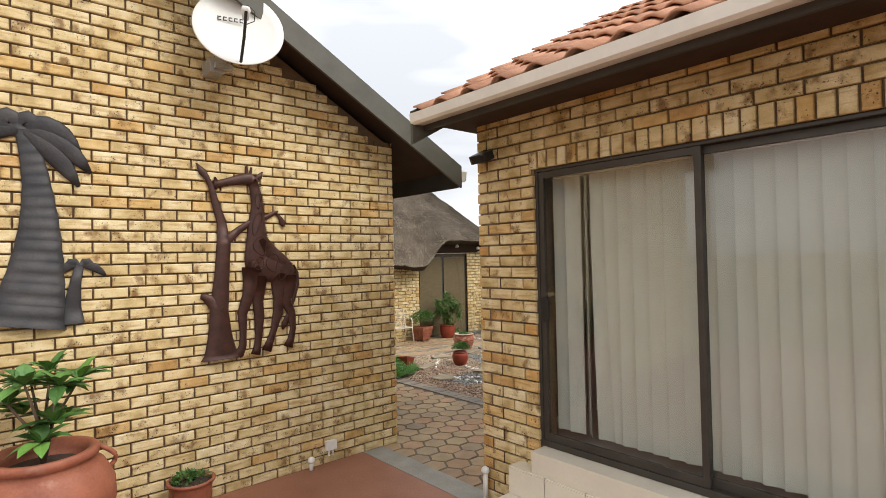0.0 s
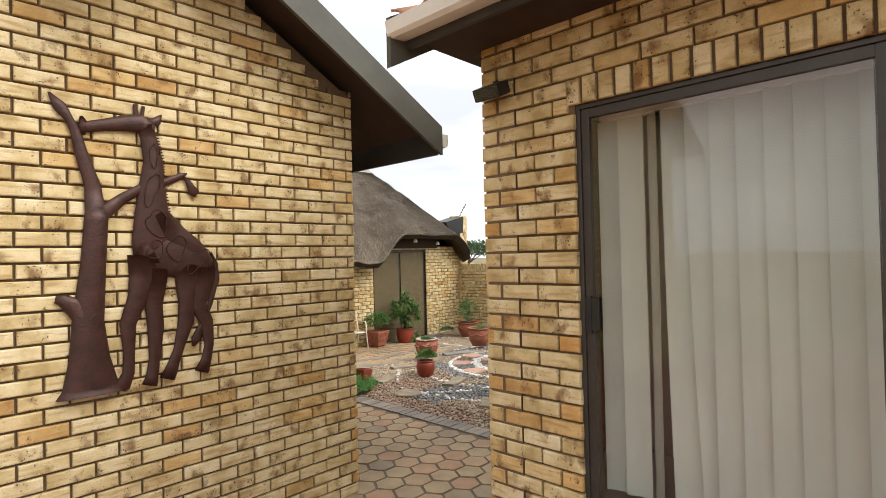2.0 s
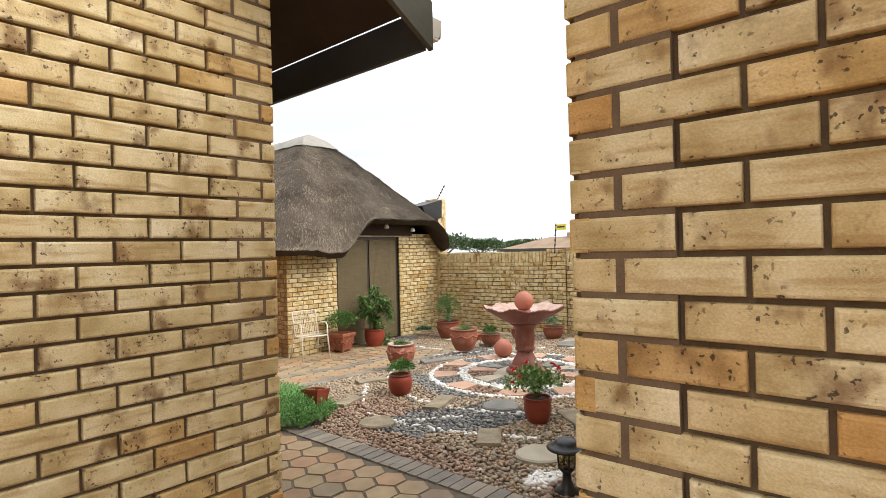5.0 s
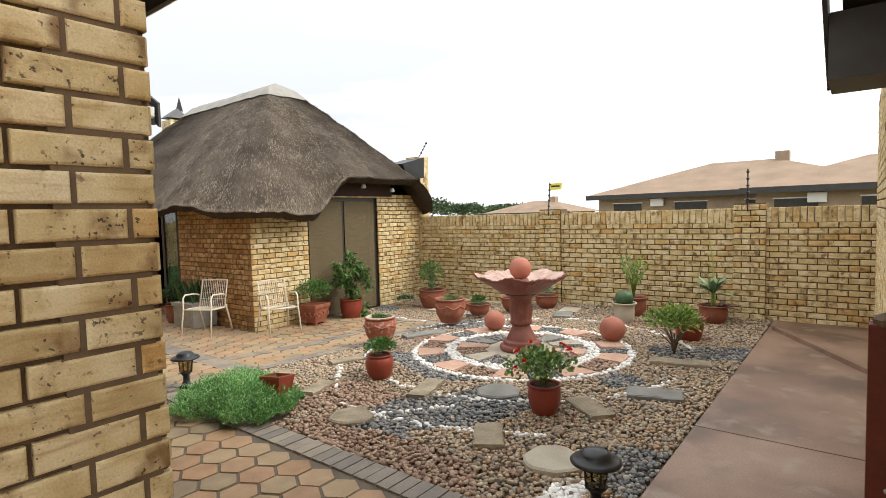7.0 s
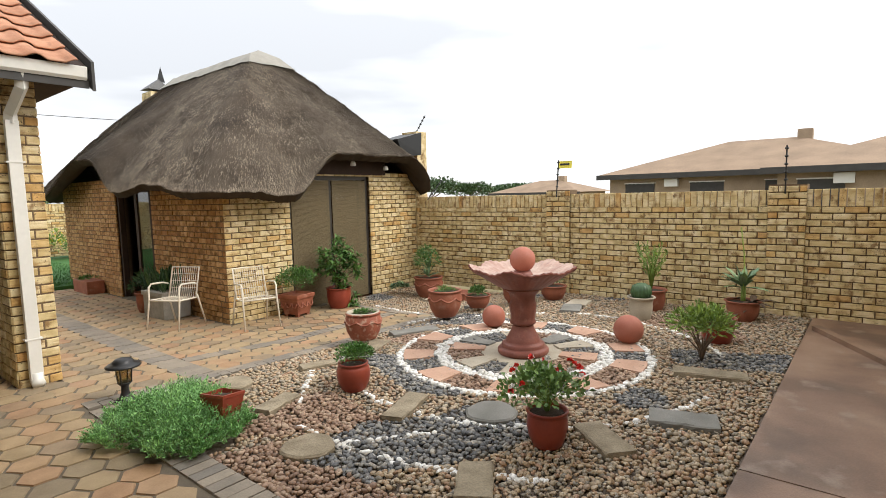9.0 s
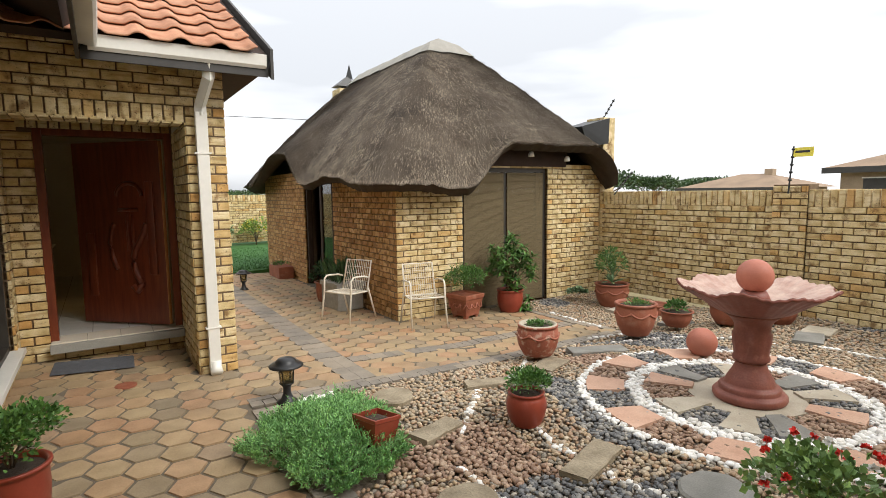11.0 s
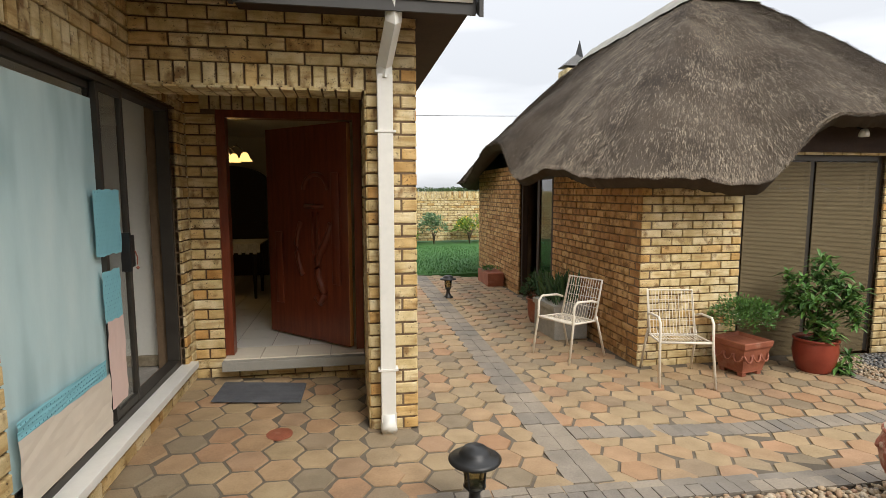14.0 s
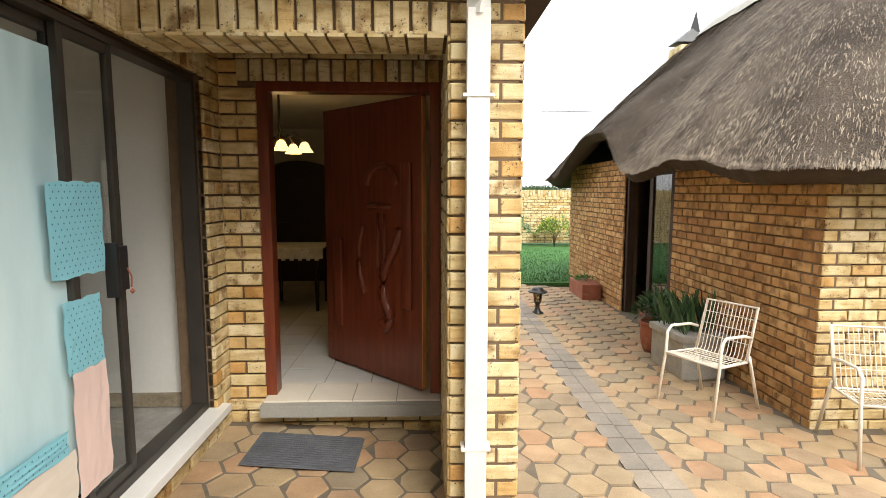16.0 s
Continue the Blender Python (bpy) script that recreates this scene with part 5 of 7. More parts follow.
paper("paper_sheet", "turquoise dotted paper taped to the window", 9.22, 9.55, 1.31, 1.68, m_paper_blue, True, 1)
paper("paper_sheet", "small turquoise dotted paper taped to the window", 9.27, 9.50, 0.93, 1.22, m_paper_blue, True, 2)
paper("paper_sheet", "pale pink paper strip taped to the window", 9.29, 9.51, 0.42, 0.93, m_paper_pink, False, 3)
paper("paper_sheet", "cream card across the foot of the window", 8.42, 9.28, 0.33, 0.64, m_paper_cream, False, 4)
paper("paper_sheet", "turquoise dotted strip above the cream card", 8.42, 9.24, 0.64, 0.73, m_paper_blue, True, 5)
solid("window_sill", Geo().box((3.20, 8.262, 0.235), (3.425, 10.60, 0.285), 0.006), m_gutter, "white painted window sill", "sill", kind="structure")

# letters down the wall
for k, ch in enumerate("WELKOM"):
    cu = bpy.data.curves.new("letter", "FONT")
    cu.body, cu.size, cu.extrude, cu.align_x = ch, 0.235, 0.008, "CENTER"
    tmp = new("letter_curve", cu)
    me = bpy.data.meshes.new_from_object(tmp)
    bpy.data.objects.remove(tmp)
    me.materials.append(m_letter)
    ob = new("wall_letter", me)
    ob.matrix_world = pose(3.40, 7.93, 1.98 - k * 0.215, 90, 0, 90)
    tagged(ob, "dark rusted metal letter " + ch + " hung on the brick wall", "letter", "letters down the wall")
solid("letter_chain", Geo().tube([(3.39, 7.93, 2.35), (3.395, 7.93, 1.6), (3.395, 7.93, 0.95)], 0.004, 6), m_letter, "thin metal chain holding the letters", "chain")

# front door
door = thing("front_door", "carved dark-red varnished wooden door standing ajar", "door", kind="structure")
part("frame", Geo().box((3.602, 10.76, 0.27), (3.672, 10.88, 2.338), 0.005).box((4.708, 10.76, 0.27), (4.776, 10.88, 2.338), 0.005).box((3.672, 10.76, 2.275), (4.708, 10.88, 2.338), 0.005), m_wood, door, "varnished wooden door frame")
leafm = pose(4.668, 10.79, 0.285, 0, 0, 135)
lf = part("leaf", Geo().box((0, -0.022, 0), (1.10, 0.022, 1.98), 0.004), m_wood, door, "carved reddish-brown wooden leaf", m=leafm)
g = Geo()
for x0, x1, z0, z1 in ((0.14, 0.17, 0.55, 1.55), (0.93, 0.96, 0.3, 1.0)):
    g.box((x0 - 0.05, 0.022, z0), (x1 + 0.02, 0.040, z1), 0.008)
g.tube([(0.30 + 0.10 * math.sin(i / 9 * 4.5), 0.022, 0.45 + 0.65 * i / 9) for i in range(10)], 0.035, 8)
g.tube([(0.40 + 0.16 * math.cos(a), 0.022, 1.40 + 0.14 * math.sin(a)) for a in [math.pi * i / 10 for i in range(11)]], 0.022, 8)
g.tube([(0.30, 0.022, 1.25), (0.55, 0.022, 1.25)], 0.02, 8).tube([(0.38, 0.022, 0.8), (0.38, 0.022, 1.2)], 0.014, 8).tube([(0.45, 0.022, 0.8), (0.45, 0.022, 1.2)], 0.014, 8)
g.tube([(0.30, 0.022, 0.45), (0.36, 0.022, 0.36), (0.42, 0.022, 0.42)], 0.035, 8).tube([(0.6 + 0.08 * math.sin(i / 7 * 3), 0.022, 0.6 + 0.5 * i / 7) for i in range(8)], 0.025, 8)
part("carving", g, m_wood, lf, "raised carved relief", True)
part("hinge_edge", Geo().box((-0.006, -0.02, 0.01), (0.0005, 0.02, 1.97), 0.002), m_raw_wood, lf, "pale raw timber edge")
thresh = thing("door_step", "grey cement door step with pale tiles", "step")
part("slab", Geo().box((3.60, 10.60, 0.175), (4.78, 11.0, 0.255), 0.008), m_cement, thresh, "grey cement slab")
for k in range(4):
    part("tile", Geo().box((3.61 + k * 0.292, 10.66, 0.256), (3.61 + k * 0.292 + 0.287, 10.99, 0.268), 0.002), m_tiles, thresh)
solid("door_number_plaque", Geo().box((4.02, 10.728, 2.60), (4.30, 10.745, 2.70), 0.01).box((4.04, 10.724, 2.615), (4.28, 10.729, 2.685), 0.01), m_sleeper, "pale wooden plaque above the door", "plaque")

soffit_bricks = scene.objects["wall_porch"]
for k in range(16):
    part("brick", Geo().box((3.392 + k * 0.0875 - 3.382, 0.0, 2.318), (3.392 + k * 0.0875 + 0.074 - 3.382, 0.30, 2.345), 0.003), m_brick, soffit_bricks)
# rooms behind the entrance, plain shells
def room(prefix, x0, y0, x1, y1, z0, z1, skip=""):
    if "n" not in skip:
        solid("wall_" + prefix + "_back", Geo().box((x0, y1, z0), (x1, y1 + 0.08, z1)), m_plaster, "plain cream interior wall", "wall", kind="structure")
    if "w" not in skip:
        solid("wall_" + prefix + "_west", Geo().box((x0 - 0.08, y0, z0), (x0, y1, z1)), m_plaster, "plain cream interior wall", "wall", kind="structure")
    if "e" not in skip:
        solid("wall_" + prefix + "_east", Geo().box((x1, y0, z0), (x1 + 0.08, y1, z1)), m_plaster, "plain cream interior wall", "wall", kind="structure")
    if "s" not in skip:
        solid("wall_" + prefix + "_south", Geo().box((x0, y0 - 0.08, z0), (x1, y0, z1)), m_plaster, "plain cream interior wall", "wall", kind="structure")
    solid("ceiling_" + prefix, Geo().box((x0, y0, z1), (x1, y1, z1 + 0.05)), m_ceiling, "plain white ceiling", "ceiling", kind="structure")
    fl = solid("floor_" + prefix, Geo().box((x0, y0, z0 - 0.1), (x1, y1, z0 - 0.006)), m_grout, "pale square-tiled floor", "floor", kind="structure")
    n = 0
    x = x0
    while x < x1 - 0.05:
        y = y0
        while y < y1 - 0.05 and n < 290:
            part("tile", Geo().box((x + 0.003, y + 0.003, z0 - 0.006), (min(x + 0.33, x1), min(y + 0.33, y1), z0), 0.0), m_floor_tile, fl)
            n += 1
            y += 0.335
        x += 0.335


room("hall", 1.6, 10.98, 4.94, 16.0, 0.265, 2.62, "s")
room("lounge", -3.6, 5.2, 3.14, 10.90, 0.265, 2.62, "ew")
# unseen west wall; its wide opening is added to let daylight into the lounge
g = Geo()
for a, b0 in (((-3.68, 5.2, 0.265), (-3.6, 5.6, 2.62)), ((-3.68, 10.5, 0.265), (-3.6, 10.9, 2.62)), ((-3.68, 5.6, 0.265), (-3.6, 10.5, 0.5)), ((-3.68, 5.6, 2.5), (-3.6, 10.5, 2.62))):
    g.box(a, b0)
solid("wall_lounge_west", g, m_plaster, "unseen interior wall with a wide opening added for daylight", "wall", kind="structure")
solid("wall_lounge_end", Geo().box((2.4, 10.62, 0.265), (3.14, 10.9, 2.62)), m_plaster, "plain cream wall end beside the window", "wall", kind="structure")
solid("baseboard", Geo().box((0.42, 10.94, 0.265), (2.4, 10.98, 0.35)).box((2.4, 10.59, 0.265), (3.13, 10.62, 0.35), 0.003), m_sleeper, "brown wooden skirting board", "baseboard", kind="structure")
inter = thing("intercom", "white wall intercom with a hanging cord", "intercom", m=pose(2.75, 10.615, 1.62))
part("handset", Geo().box((-0.05, -0.04, 0), (0.05, 0, 0.22), 0.012).box((-0.03, -0.06, 0.01), (0.03, -0.04, 0.21), 0.01), m_gutter, inter)
part("cord", Geo().tube([(0.03, -0.03, 0.0), (0.035, -0.03, -0.4), (0.0, -0.03, -0.62), (-0.03, -0.03, -0.4), (-0.03, -0.03, 0.0)], 0.005, 6), m_gutter, inter, "looped white cord")

chand = thing("chandelier", "brass chandelier with glowing bell shades", "ceiling light", m=pose(3.25, 12.6, 2.60))
part("rod", Geo().tube([(0, 0, 0), (0, 0, -0.45)], 0.012, 8).lathe([(0.0, -0.08), (0.05, -0.04), (0.05, 0.02), (0.0, 0.04)], 12, pose(0, 0, -0.45)), m_carpet, chand, "dark metal rod", True)
for k in range(5):
    a = 2 * math.pi * k / 5
    part("arm", Geo().tube([(0.03 * math.cos(a), 0.03 * math.sin(a), -0.46), (0.15 * math.cos(a), 0.15 * math.sin(a), -0.40), (0.24 * math.cos(a), 0.24 * math.sin(a), -0.47)], 0.008, 6), m_carpet, chand, "curved metal arm", True)
    part("shade", Geo().lathe([(0.02, 0.0), (0.04, -0.02), (0.055, -0.06), (0.085, -0.10), (0.08, -0.10), (0.03, -0.03)], 14, caps=False), m_bulb, chand, "glowing amber glass shade", True, m=pose(0.24 * math.cos(a), 0.24 * math.sin(a), -0.48))
bulb = bpy.data.lights.new("chandelier_light", "POINT")
bulb.energy, bulb.color, bulb.shadow_soft_size = 0.4, (1, 0.72, 0.4), 0.12
new("chandelier_light", bulb).location = (3.25, 12.6, 1.9)

cab = thing("display_cabinet", "dark wooden dresser with an arched top", "cabinet", m=pose(2.75, 15.6, 0.265))
part("body", Geo().box((-0.55, -0.2, 0.0), (0.55, 0.25, 1.55), 0.01), m_carpet, cab)
part("top", Geo().prism([(0.55 * math.cos(math.pi * k / 12), 0.28 * math.sin(math.pi * k / 12)) for k in range(13)], 0, 0.42, pose(0, 0.24, 1.55, 90)), m_carpet, cab, "arched cornice")
part("door", Geo().box((-0.5, -0.225, 0.1), (-0.01, -0.2, 0.9), 0.008).box((0.01, -0.225, 0.1), (0.5, -0.2, 0.9), 0.008), m_carpet, cab)
table = thing("side_table", "dark wooden table with a white lace cloth", "table", m=pose(3.15, 13.6, 0.265))
part("tabletop", Geo().box((-0.35, -0.35, 0.70), (0.35, 0.35, 0.73), 0.008), m_carpet, table)
for sx in (-0.28, 0.28):
    for sy in (-0.28, 0.28):
        part("leg", Geo().lathe([(0.018, 0), (0.024, 0.2), (0.03, 0.4), (0.022, 0.5), (0.03, 0.7)], 10, pose(sx, sy, 0)), m_carpet, table, smooth=True)
cl = Geo().box((-0.37, -0.37, 0.731), (0.37, 0.37, 0.738))
for k in range(16):
    cl.box((-0.372 + k * 0.0465, -0.374, 0.60 + 0.02 * (k % 2)), (-0.327 + k * 0.0465, -0.370, 0.735))
solid("tablecloth", cl, m_cloth, "white lace tablecloth with a scalloped edge", "tablecloth", m=pose(3.15, 13.6, 0.265))

dm = thing("door_mat", "grey ribbed rubber door mat on the paving", "mat", m=pose(3.95, 10.34, gz(3.95, 10.34) + 0.014, 0, 3.4, -2))
part("base", Geo().box((-0.33, -0.2, 0), (0.33, 0.2, 0.008), 0.003), m_mat_rubber, dm)
for k in range(15):
    part("rib", Geo().box((-0.32, -0.19 + k * 0.0265, 0.008), (0.32, -0.19 + k * 0.0265 + 0.013, 0.015)), m_mat_rubber, dm)
solid("drain_cover", Geo().lathe([(0.0, 0.0), (0.085, 0.0), (0.085, 0.012), (0.0, 0.016)], 20), m_terracotta, "small red-brown drain lid in the paving", "drain cover", m=pose(4.18, 9.60, gz(4.18, 9.6) + 0.002))

dp = thing("downpipe", "white square downpipe on the brick pier", "downpipe", m=pose(4.91, 9.66, 0))
part("pipe", Geo().box((-0.05, -0.075, 0.08), (0.05, -0.005, 2.42), 0.006), m_gutter, dp)
part("offset", Geo().tube([(0, -0.04, 2.40), (0.0, -0.05, 2.48), (0.04, -0.30, 2.68), (0.04, -0.32, 2.80)], 0.052, 4), m_gutter, dp, "angled white pipe joint")
part("shoe", Geo().tube([(0, -0.04, 0.14), (0, -0.045, 0.07), (0.0, -0.10, 0.04)], 0.055, 10), m_gutter, dp, "white pipe shoe", True)
for z in (0.45, 2.05):
    part("clip", Geo().box((-0.068, -0.08, z), (0.068, -0.002, z + 0.015), 0.002), m_gutter, dp, "pipe clip")
solid("wing_window_sill", Geo().box((5.12, 10.35, 0.42), (5.20, 12.0, 0.50), 0.006), m_gutter, "white sill on the side wall of the wing", "sill", kind="structure")

porch_pot = pot("porch_pot", "red glazed pot with a bushy jade plant beside the wall", (3.62, 7.76, 0), 0.15, 0.19, 0.19, 0.38, m_redpot, "garden pots", 0.018, k=0.85)
bushy(porch_pot, "foliage", (0, 0, 0.55), 0.27, 0.20, 2600, 0.034, 0.026, m_leaf, 8, "dense rounded jade leaves", clumps=12)
stem_set(porch_pot, (0, 0, 0.34), 6, 0.22, 0.16, 0.012, m_bark, 8)

# ---- pebble garden ----
FX, FY = 8.43, 6.56
fount = thing("garden_fountain", "red-painted cement fountain with a scalloped bowl and ball", "fountain", m=pose(FX - 0.03, FY - 0.03, 0) @ Matrix.Scale(0.86, 4))
part("base", Geo().lathe([(0.0, 0.0), (0.30, 0.0), (0.312, 0.02), (0.312, 0.055), (0.295, 0.075), (0.262, 0.08), (0.258, 0.09), (0.262, 0.12), (0.245, 0.135), (0.215, 0.14), (0.212, 0.16), (0.19, 0.21), (0.155, 0.27), (0.13, 0.33), (0.125, 0.36), (0.0, 0.37)], 48), m_fountain, fount, "moulded round pedestal foot", True)
part("column", Geo().lathe([(0.0, 0.36), (0.135, 0.36), (0.155, 0.372), (0.158, 0.40), (0.145, 0.42), (0.148, 0.47), (0.16, 0.55), (0.162, 0.62), (0.15, 0.64), (0.152, 0.70), (0.17, 0.74), (0.21, 0.78), (0.25, 0.81), (0.0, 0.82)], 48, wob=lambda a, q, z: (q * (1 + (0.02 * math.cos(12 * a) if 0.43 < z < 0.63 else 0)), z)), m_fountain, fount, "fluted column", True)


def scallop(a, r, z):
    k = min(1.0, r / 0.62)
    lobe = 0.6 * math.cos(9 * a + 0.4) + 0.4 * math.cos(5 * a + 1.3)
    rib = 0.5 + 0.5 * math.cos(45 * a)
    return (r * (1 + 0.045 * k ** 3 * lobe + 0.012 * k ** 3 * rib), z + 0.032 * k ** 4 * lobe + 0.012 * k ** 3 * rib)


part("bowl", Geo().lathe([(0.0, 0.79), (0.20, 0.795), (0.32, 0.84), (0.44, 0.92), (0.55, 0.99), (0.62, 1.03), (0.636, 1.045), (0.622, 1.060)], 270, wob=scallop, caps=False), m_fountain, fount, "red scalloped bowl underside", True)
part("bowl_lining", Geo().lathe([(0.621, 1.062), (0.56, 1.050), (0.42, 0.995), (0.30, 0.955), (0.1, 0.935), (0.0, 0.935)], 270, wob=scallop, caps=False), m_bowl_in, fount, "faded pink inside of the bowl", True)
part("riser", Geo().lathe([(0.0, 0.93), (0.14, 0.93), (0.12, 0.98), (0.10, 1.02), (0.0, 1.02)], 30), m_fountain, fount, smooth=True)
bm = bmesh.new()
bmesh.ops.create_uvsphere(bm, u_segments=32, v_segments=20, radius=0.155)
part("ball", Geo().bm(bm), m_sphere, fount, "smooth terracotta ball", True, m=pose(0, 0, 1.155))
for x, y, rr, lab in ((9.12, 7.38, 0.145, "smooth terracotta ball resting on the pebbles"), (9.35, 5.75, 0.16, "larger terracotta ball resting on a flagstone")):
    bm = bmesh.new()
    bmesh.ops.create_uvsphere(bm, u_segments=32, v_segments=20, radius=rr)
    solid("garden_ball", Geo().bm(bm), m_sphere, lab, "garden ornament", "terracotta balls", smooth=True, m=pose(x, y, rr - 0.005))


def flag(x, y, ang, length, w0, w1, material, label, z=0.012):
    """A wedge of flagstone with an uneven outline."""
    r = random.Random(int(x * 100 + y * 37))
    base = [(0, -w0 / 2), (length * 0.5, -(w0 + w1) / 4), (length, -w1 / 2), (length * 1.02, 0), (length, w1 / 2), (length * 0.5, (w0 + w1) / 4), (0, w0 / 2)]
    poly = [(a + r.uniform(-0.012, 0.012), b + r.uniform(-0.012, 0.012)) for a, b in base]
    return solid("flagstone", Geo().prism(poly, -0.03, z, inset=0.03), material, label, "paving stone", "flagstones of the circle", m=pose(x, y, gz(x, y) + 0.004, 0, 0, ang))


inner_m = [m_stone_buff, m_stone_grey, m_stone, m_stone_buff, m_stone_buff, m_stone_grey, m_stone, m_stone_buff, m_stone_grey]
for k in range(9):
    a = 40 + 40 * k + 8 * math.sin(k * 2.2)
    mm = inner_m[k]
    flag(FX + 0.40 * math.cos(radians(a)), FY + 0.40 * math.sin(radians(a)), a, 0.38, 0.14, 0.28, mm, {m_stone: "pink", m_stone_buff: "buff", m_stone_grey: "grey"}[mm] + " wedge-shaped flagstone in the inner circle")
for k in range(10):
    a = 24 + 36 * k + 5 * math.sin(k * 3.1)
    flag(FX + 0.95 * math.cos(radians(a)), FY + 0.95 * math.sin(radians(a)), a, 0.31, 0.26, 0.38, m_stone, "pink wedge-shaped flagstone in the outer circle")
solid("fountain_base_stone", Geo().prism([(0.44 * math.cos(2 * math.pi * k / 14) * (1 + 0.05 * math.sin(k * 3)), 0.44 * math.sin(2 * math.pi * k / 14) * (1 + 0.05 * math.sin(k * 3))) for k in range(14)], -0.03, -0.002), m_stone_buff,
      "pale stone ring under the fountain", "paving stone", m=pose(FX, FY, 0))


def sleeper(x, y, ang, l, w, material, label, h=0.036):
    r = random.Random(int(x * 77 + y * 13))
    g = Geo()
    n = 6
    vs = []
    for i in range(n + 1):
        for k, (yy, zz) in enumerate(((-w / 2, -0.03), (-w / 2, h - 0.008), (-w / 2 + 0.012, h), (w / 2 - 0.012, h), (w / 2, h - 0.008), (w / 2, -0.03))):
            vs.append((l * (i / n - 0.5) + r.uniform(-0.006, 0.006), yy + r.uniform(-0.006, 0.006), zz + r.uniform(-0.004, 0.004)))
    fs = [(i * 6 + k, i * 6 + k + 1, (i + 1) * 6 + k + 1, (i + 1) * 6 + k) for i in range(n) for k in range(5)] + [tuple(range(6)), tuple(range(n * 6, n * 6 + 6))[::-1]]
    g.add(vs, fs)
    solid("stepping_block", g, material, label, "stepping stone", "stepping blocks in the pebbles", m=pose(x, y, gz(x, y), 0, 0, ang))


for x, y, a, l, w, mm, lab in ((5.98, 5.43, 32, 0.38, 0.22, m_sleeper, "weathered timber block set in the pebbles"), (6.93, 5.04, 52, 0.46, 0.22, m_sleeper, "weathered timber block beside the flower pot"),
                              (7.56, 4.70, -72, 0.46, 0.26, m_stone_grey, "grey rectangular stone set in the pebbles"), (8.72, 4.78, -75, 0.60, 0.20, m_sleeper, "long weathered timber block set in the pebbles"),
                              (6.55, 6.52, 18, 0.50, 0.19, m_sleeper, "weathered timber block set in the pebbles"), (8.50, 8.18, -25, 0.62, 0.22, m_stone_grey, "long grey stone set in the pebbles"),
                              (6.88, 8.0, -20, 0.42, 0.16, m_sleeper, "weathered timber block set in the pebbles"), (7.72, 8.10, 20, 0.42, 0.24, m_sleeper, "weathered timber block beside the urn"),
                              (10.6, 7.03, 20, 0.45, 0.28, m_stone_grey, "grey stone set in the pebbles"), (11.0, 7.1, 10, 0.4, 0.3, m_stone_buff, "buff stone set in the pebbles"),
                              (5.98, 7.42, 15, 0.38, 0.18, m_sleeper, "weathered timber block beside the ground cover"), (10.3, 8.45, 5, 0.4, 0.3, m_stone_grey, "grey stone under the small pot"), (10.7, 9.6, 0, 0.5, 0.3, m_stone_buff, "buff stone by the wall")):
    sleeper(x, y, a, l, w, mm, lab)
for x, y, rr, lab, mm in ((5.66, 6.58, 0.18, "round sawn-log stepping disc in the pebbles", m_sleeper), (5.90, 4.86, 0.20, "round sandstone stepping disc in the pebbles", m_stone_buff), (6.86, 5.90, 0.20, "round grey slate disc in the pebbles", m_stone_grey), (6.02, 8.16, 0.17, "round sawn-log stepping disc in the pebbles", m_sleeper)):
    prof = [(0.0, -0.03), (rr, -0.03), (rr, 0.02), (rr - 0.014, 0.032), (0.0, 0.035)]
    solid("stepping_disc", Geo().lathe(prof, 28, wob=lambda a, q, z: (q * (1 + 0.04 * math.sin(3 * a) + 0.025 * math.sin(7 * a + 1)), z)), mm, lab, "stepping stone", "stepping blocks in the pebbles", m=pose(x, y, 0))

# garden pots
p = pot("flower_pot", "red glazed pot with red and white geraniums", (6.66, 5.32, 0), 0.13, 0.185, 0.175, 0.34, m_redpot, lip=0.016, k=0.74)
stem_set(p, (0, 0, 0.28), 12, 0.42, 0.30, 0.008, m_leaf_light, 20)
bushy(p, "foliage", (0, 0.02, 0.48), 0.36, 0.22, 850, 0.062, 0.05, m_leaf_geranium, 21, "pale green geranium leaves", clumps=16)
r, g, g2 = random.Random(5), Geo(), Geo()
for k in range(22):
    d = ball_dir(r, 0.0)
    c = Vector((d.x * 0.37, d.y * 0.37, 0.56 + d.z * 0.25))
    for _ in range(16):
        small_leaf(g if k % 3 else g2, c, ball_dir(r, -0.5), 0.036, 0.03, r)
part("red_flower", g, m_flower_red, p, "red geranium heads")["kind"] = "stuff"
part("white_flower", g2, m_pebble_white, p, "white geranium heads")["kind"] = "stuff"

p = pot("round_pot", "rounded red pot with dense green ground plant", (6.60, 7.18, 0), 0.13, 0.185, 0.15, 0.31, m_redpot, lip=0.016, k=0.8)
bushy(p, "foliage", (0, 0, 0.38), 0.22, 0.12, 1500, 0.035, 0.022, m_leaf, 22, "dense dark green leaves", zmin=0.0, clumps=12)
p = pot("carved_urn", "weathered terracotta urn with swag relief and sparse weeds", (7.82, 8.38, 0), 0.18, 0.26, 0.225, 0.38, m_worn, lip=0.022, relief=True, k=0.84)
bushy(p, "foliage", (0, 0, 0.36), 0.14, 0.05, 350, 0.05, 0.012, m_leaf, 23, "low green weeds", zmin=0.1)
part("rim", Geo().lathe([(0.20, 0.365), (0.232, 0.36), (0.238, 0.372), (0.232, 0.386), (0.20, 0.386), (0.20, 0.33)], 36, caps=False), m_stone_buff, p, "pale lime-stained rim", True)
p = pot("carved_urn", "large terracotta pot with relief swags near the fountain", (9.28, 8.30, 0), 0.20, 0.31, 0.29, 0.50, m_terracotta, lip=0.03, relief=True, k=0.75)
bushy(p, "foliage", (0, 0, 0.47), 0.18, 0.06, 400, 0.05, 0.012, m_leaf, 24, "low green plant", zmin=0.1)
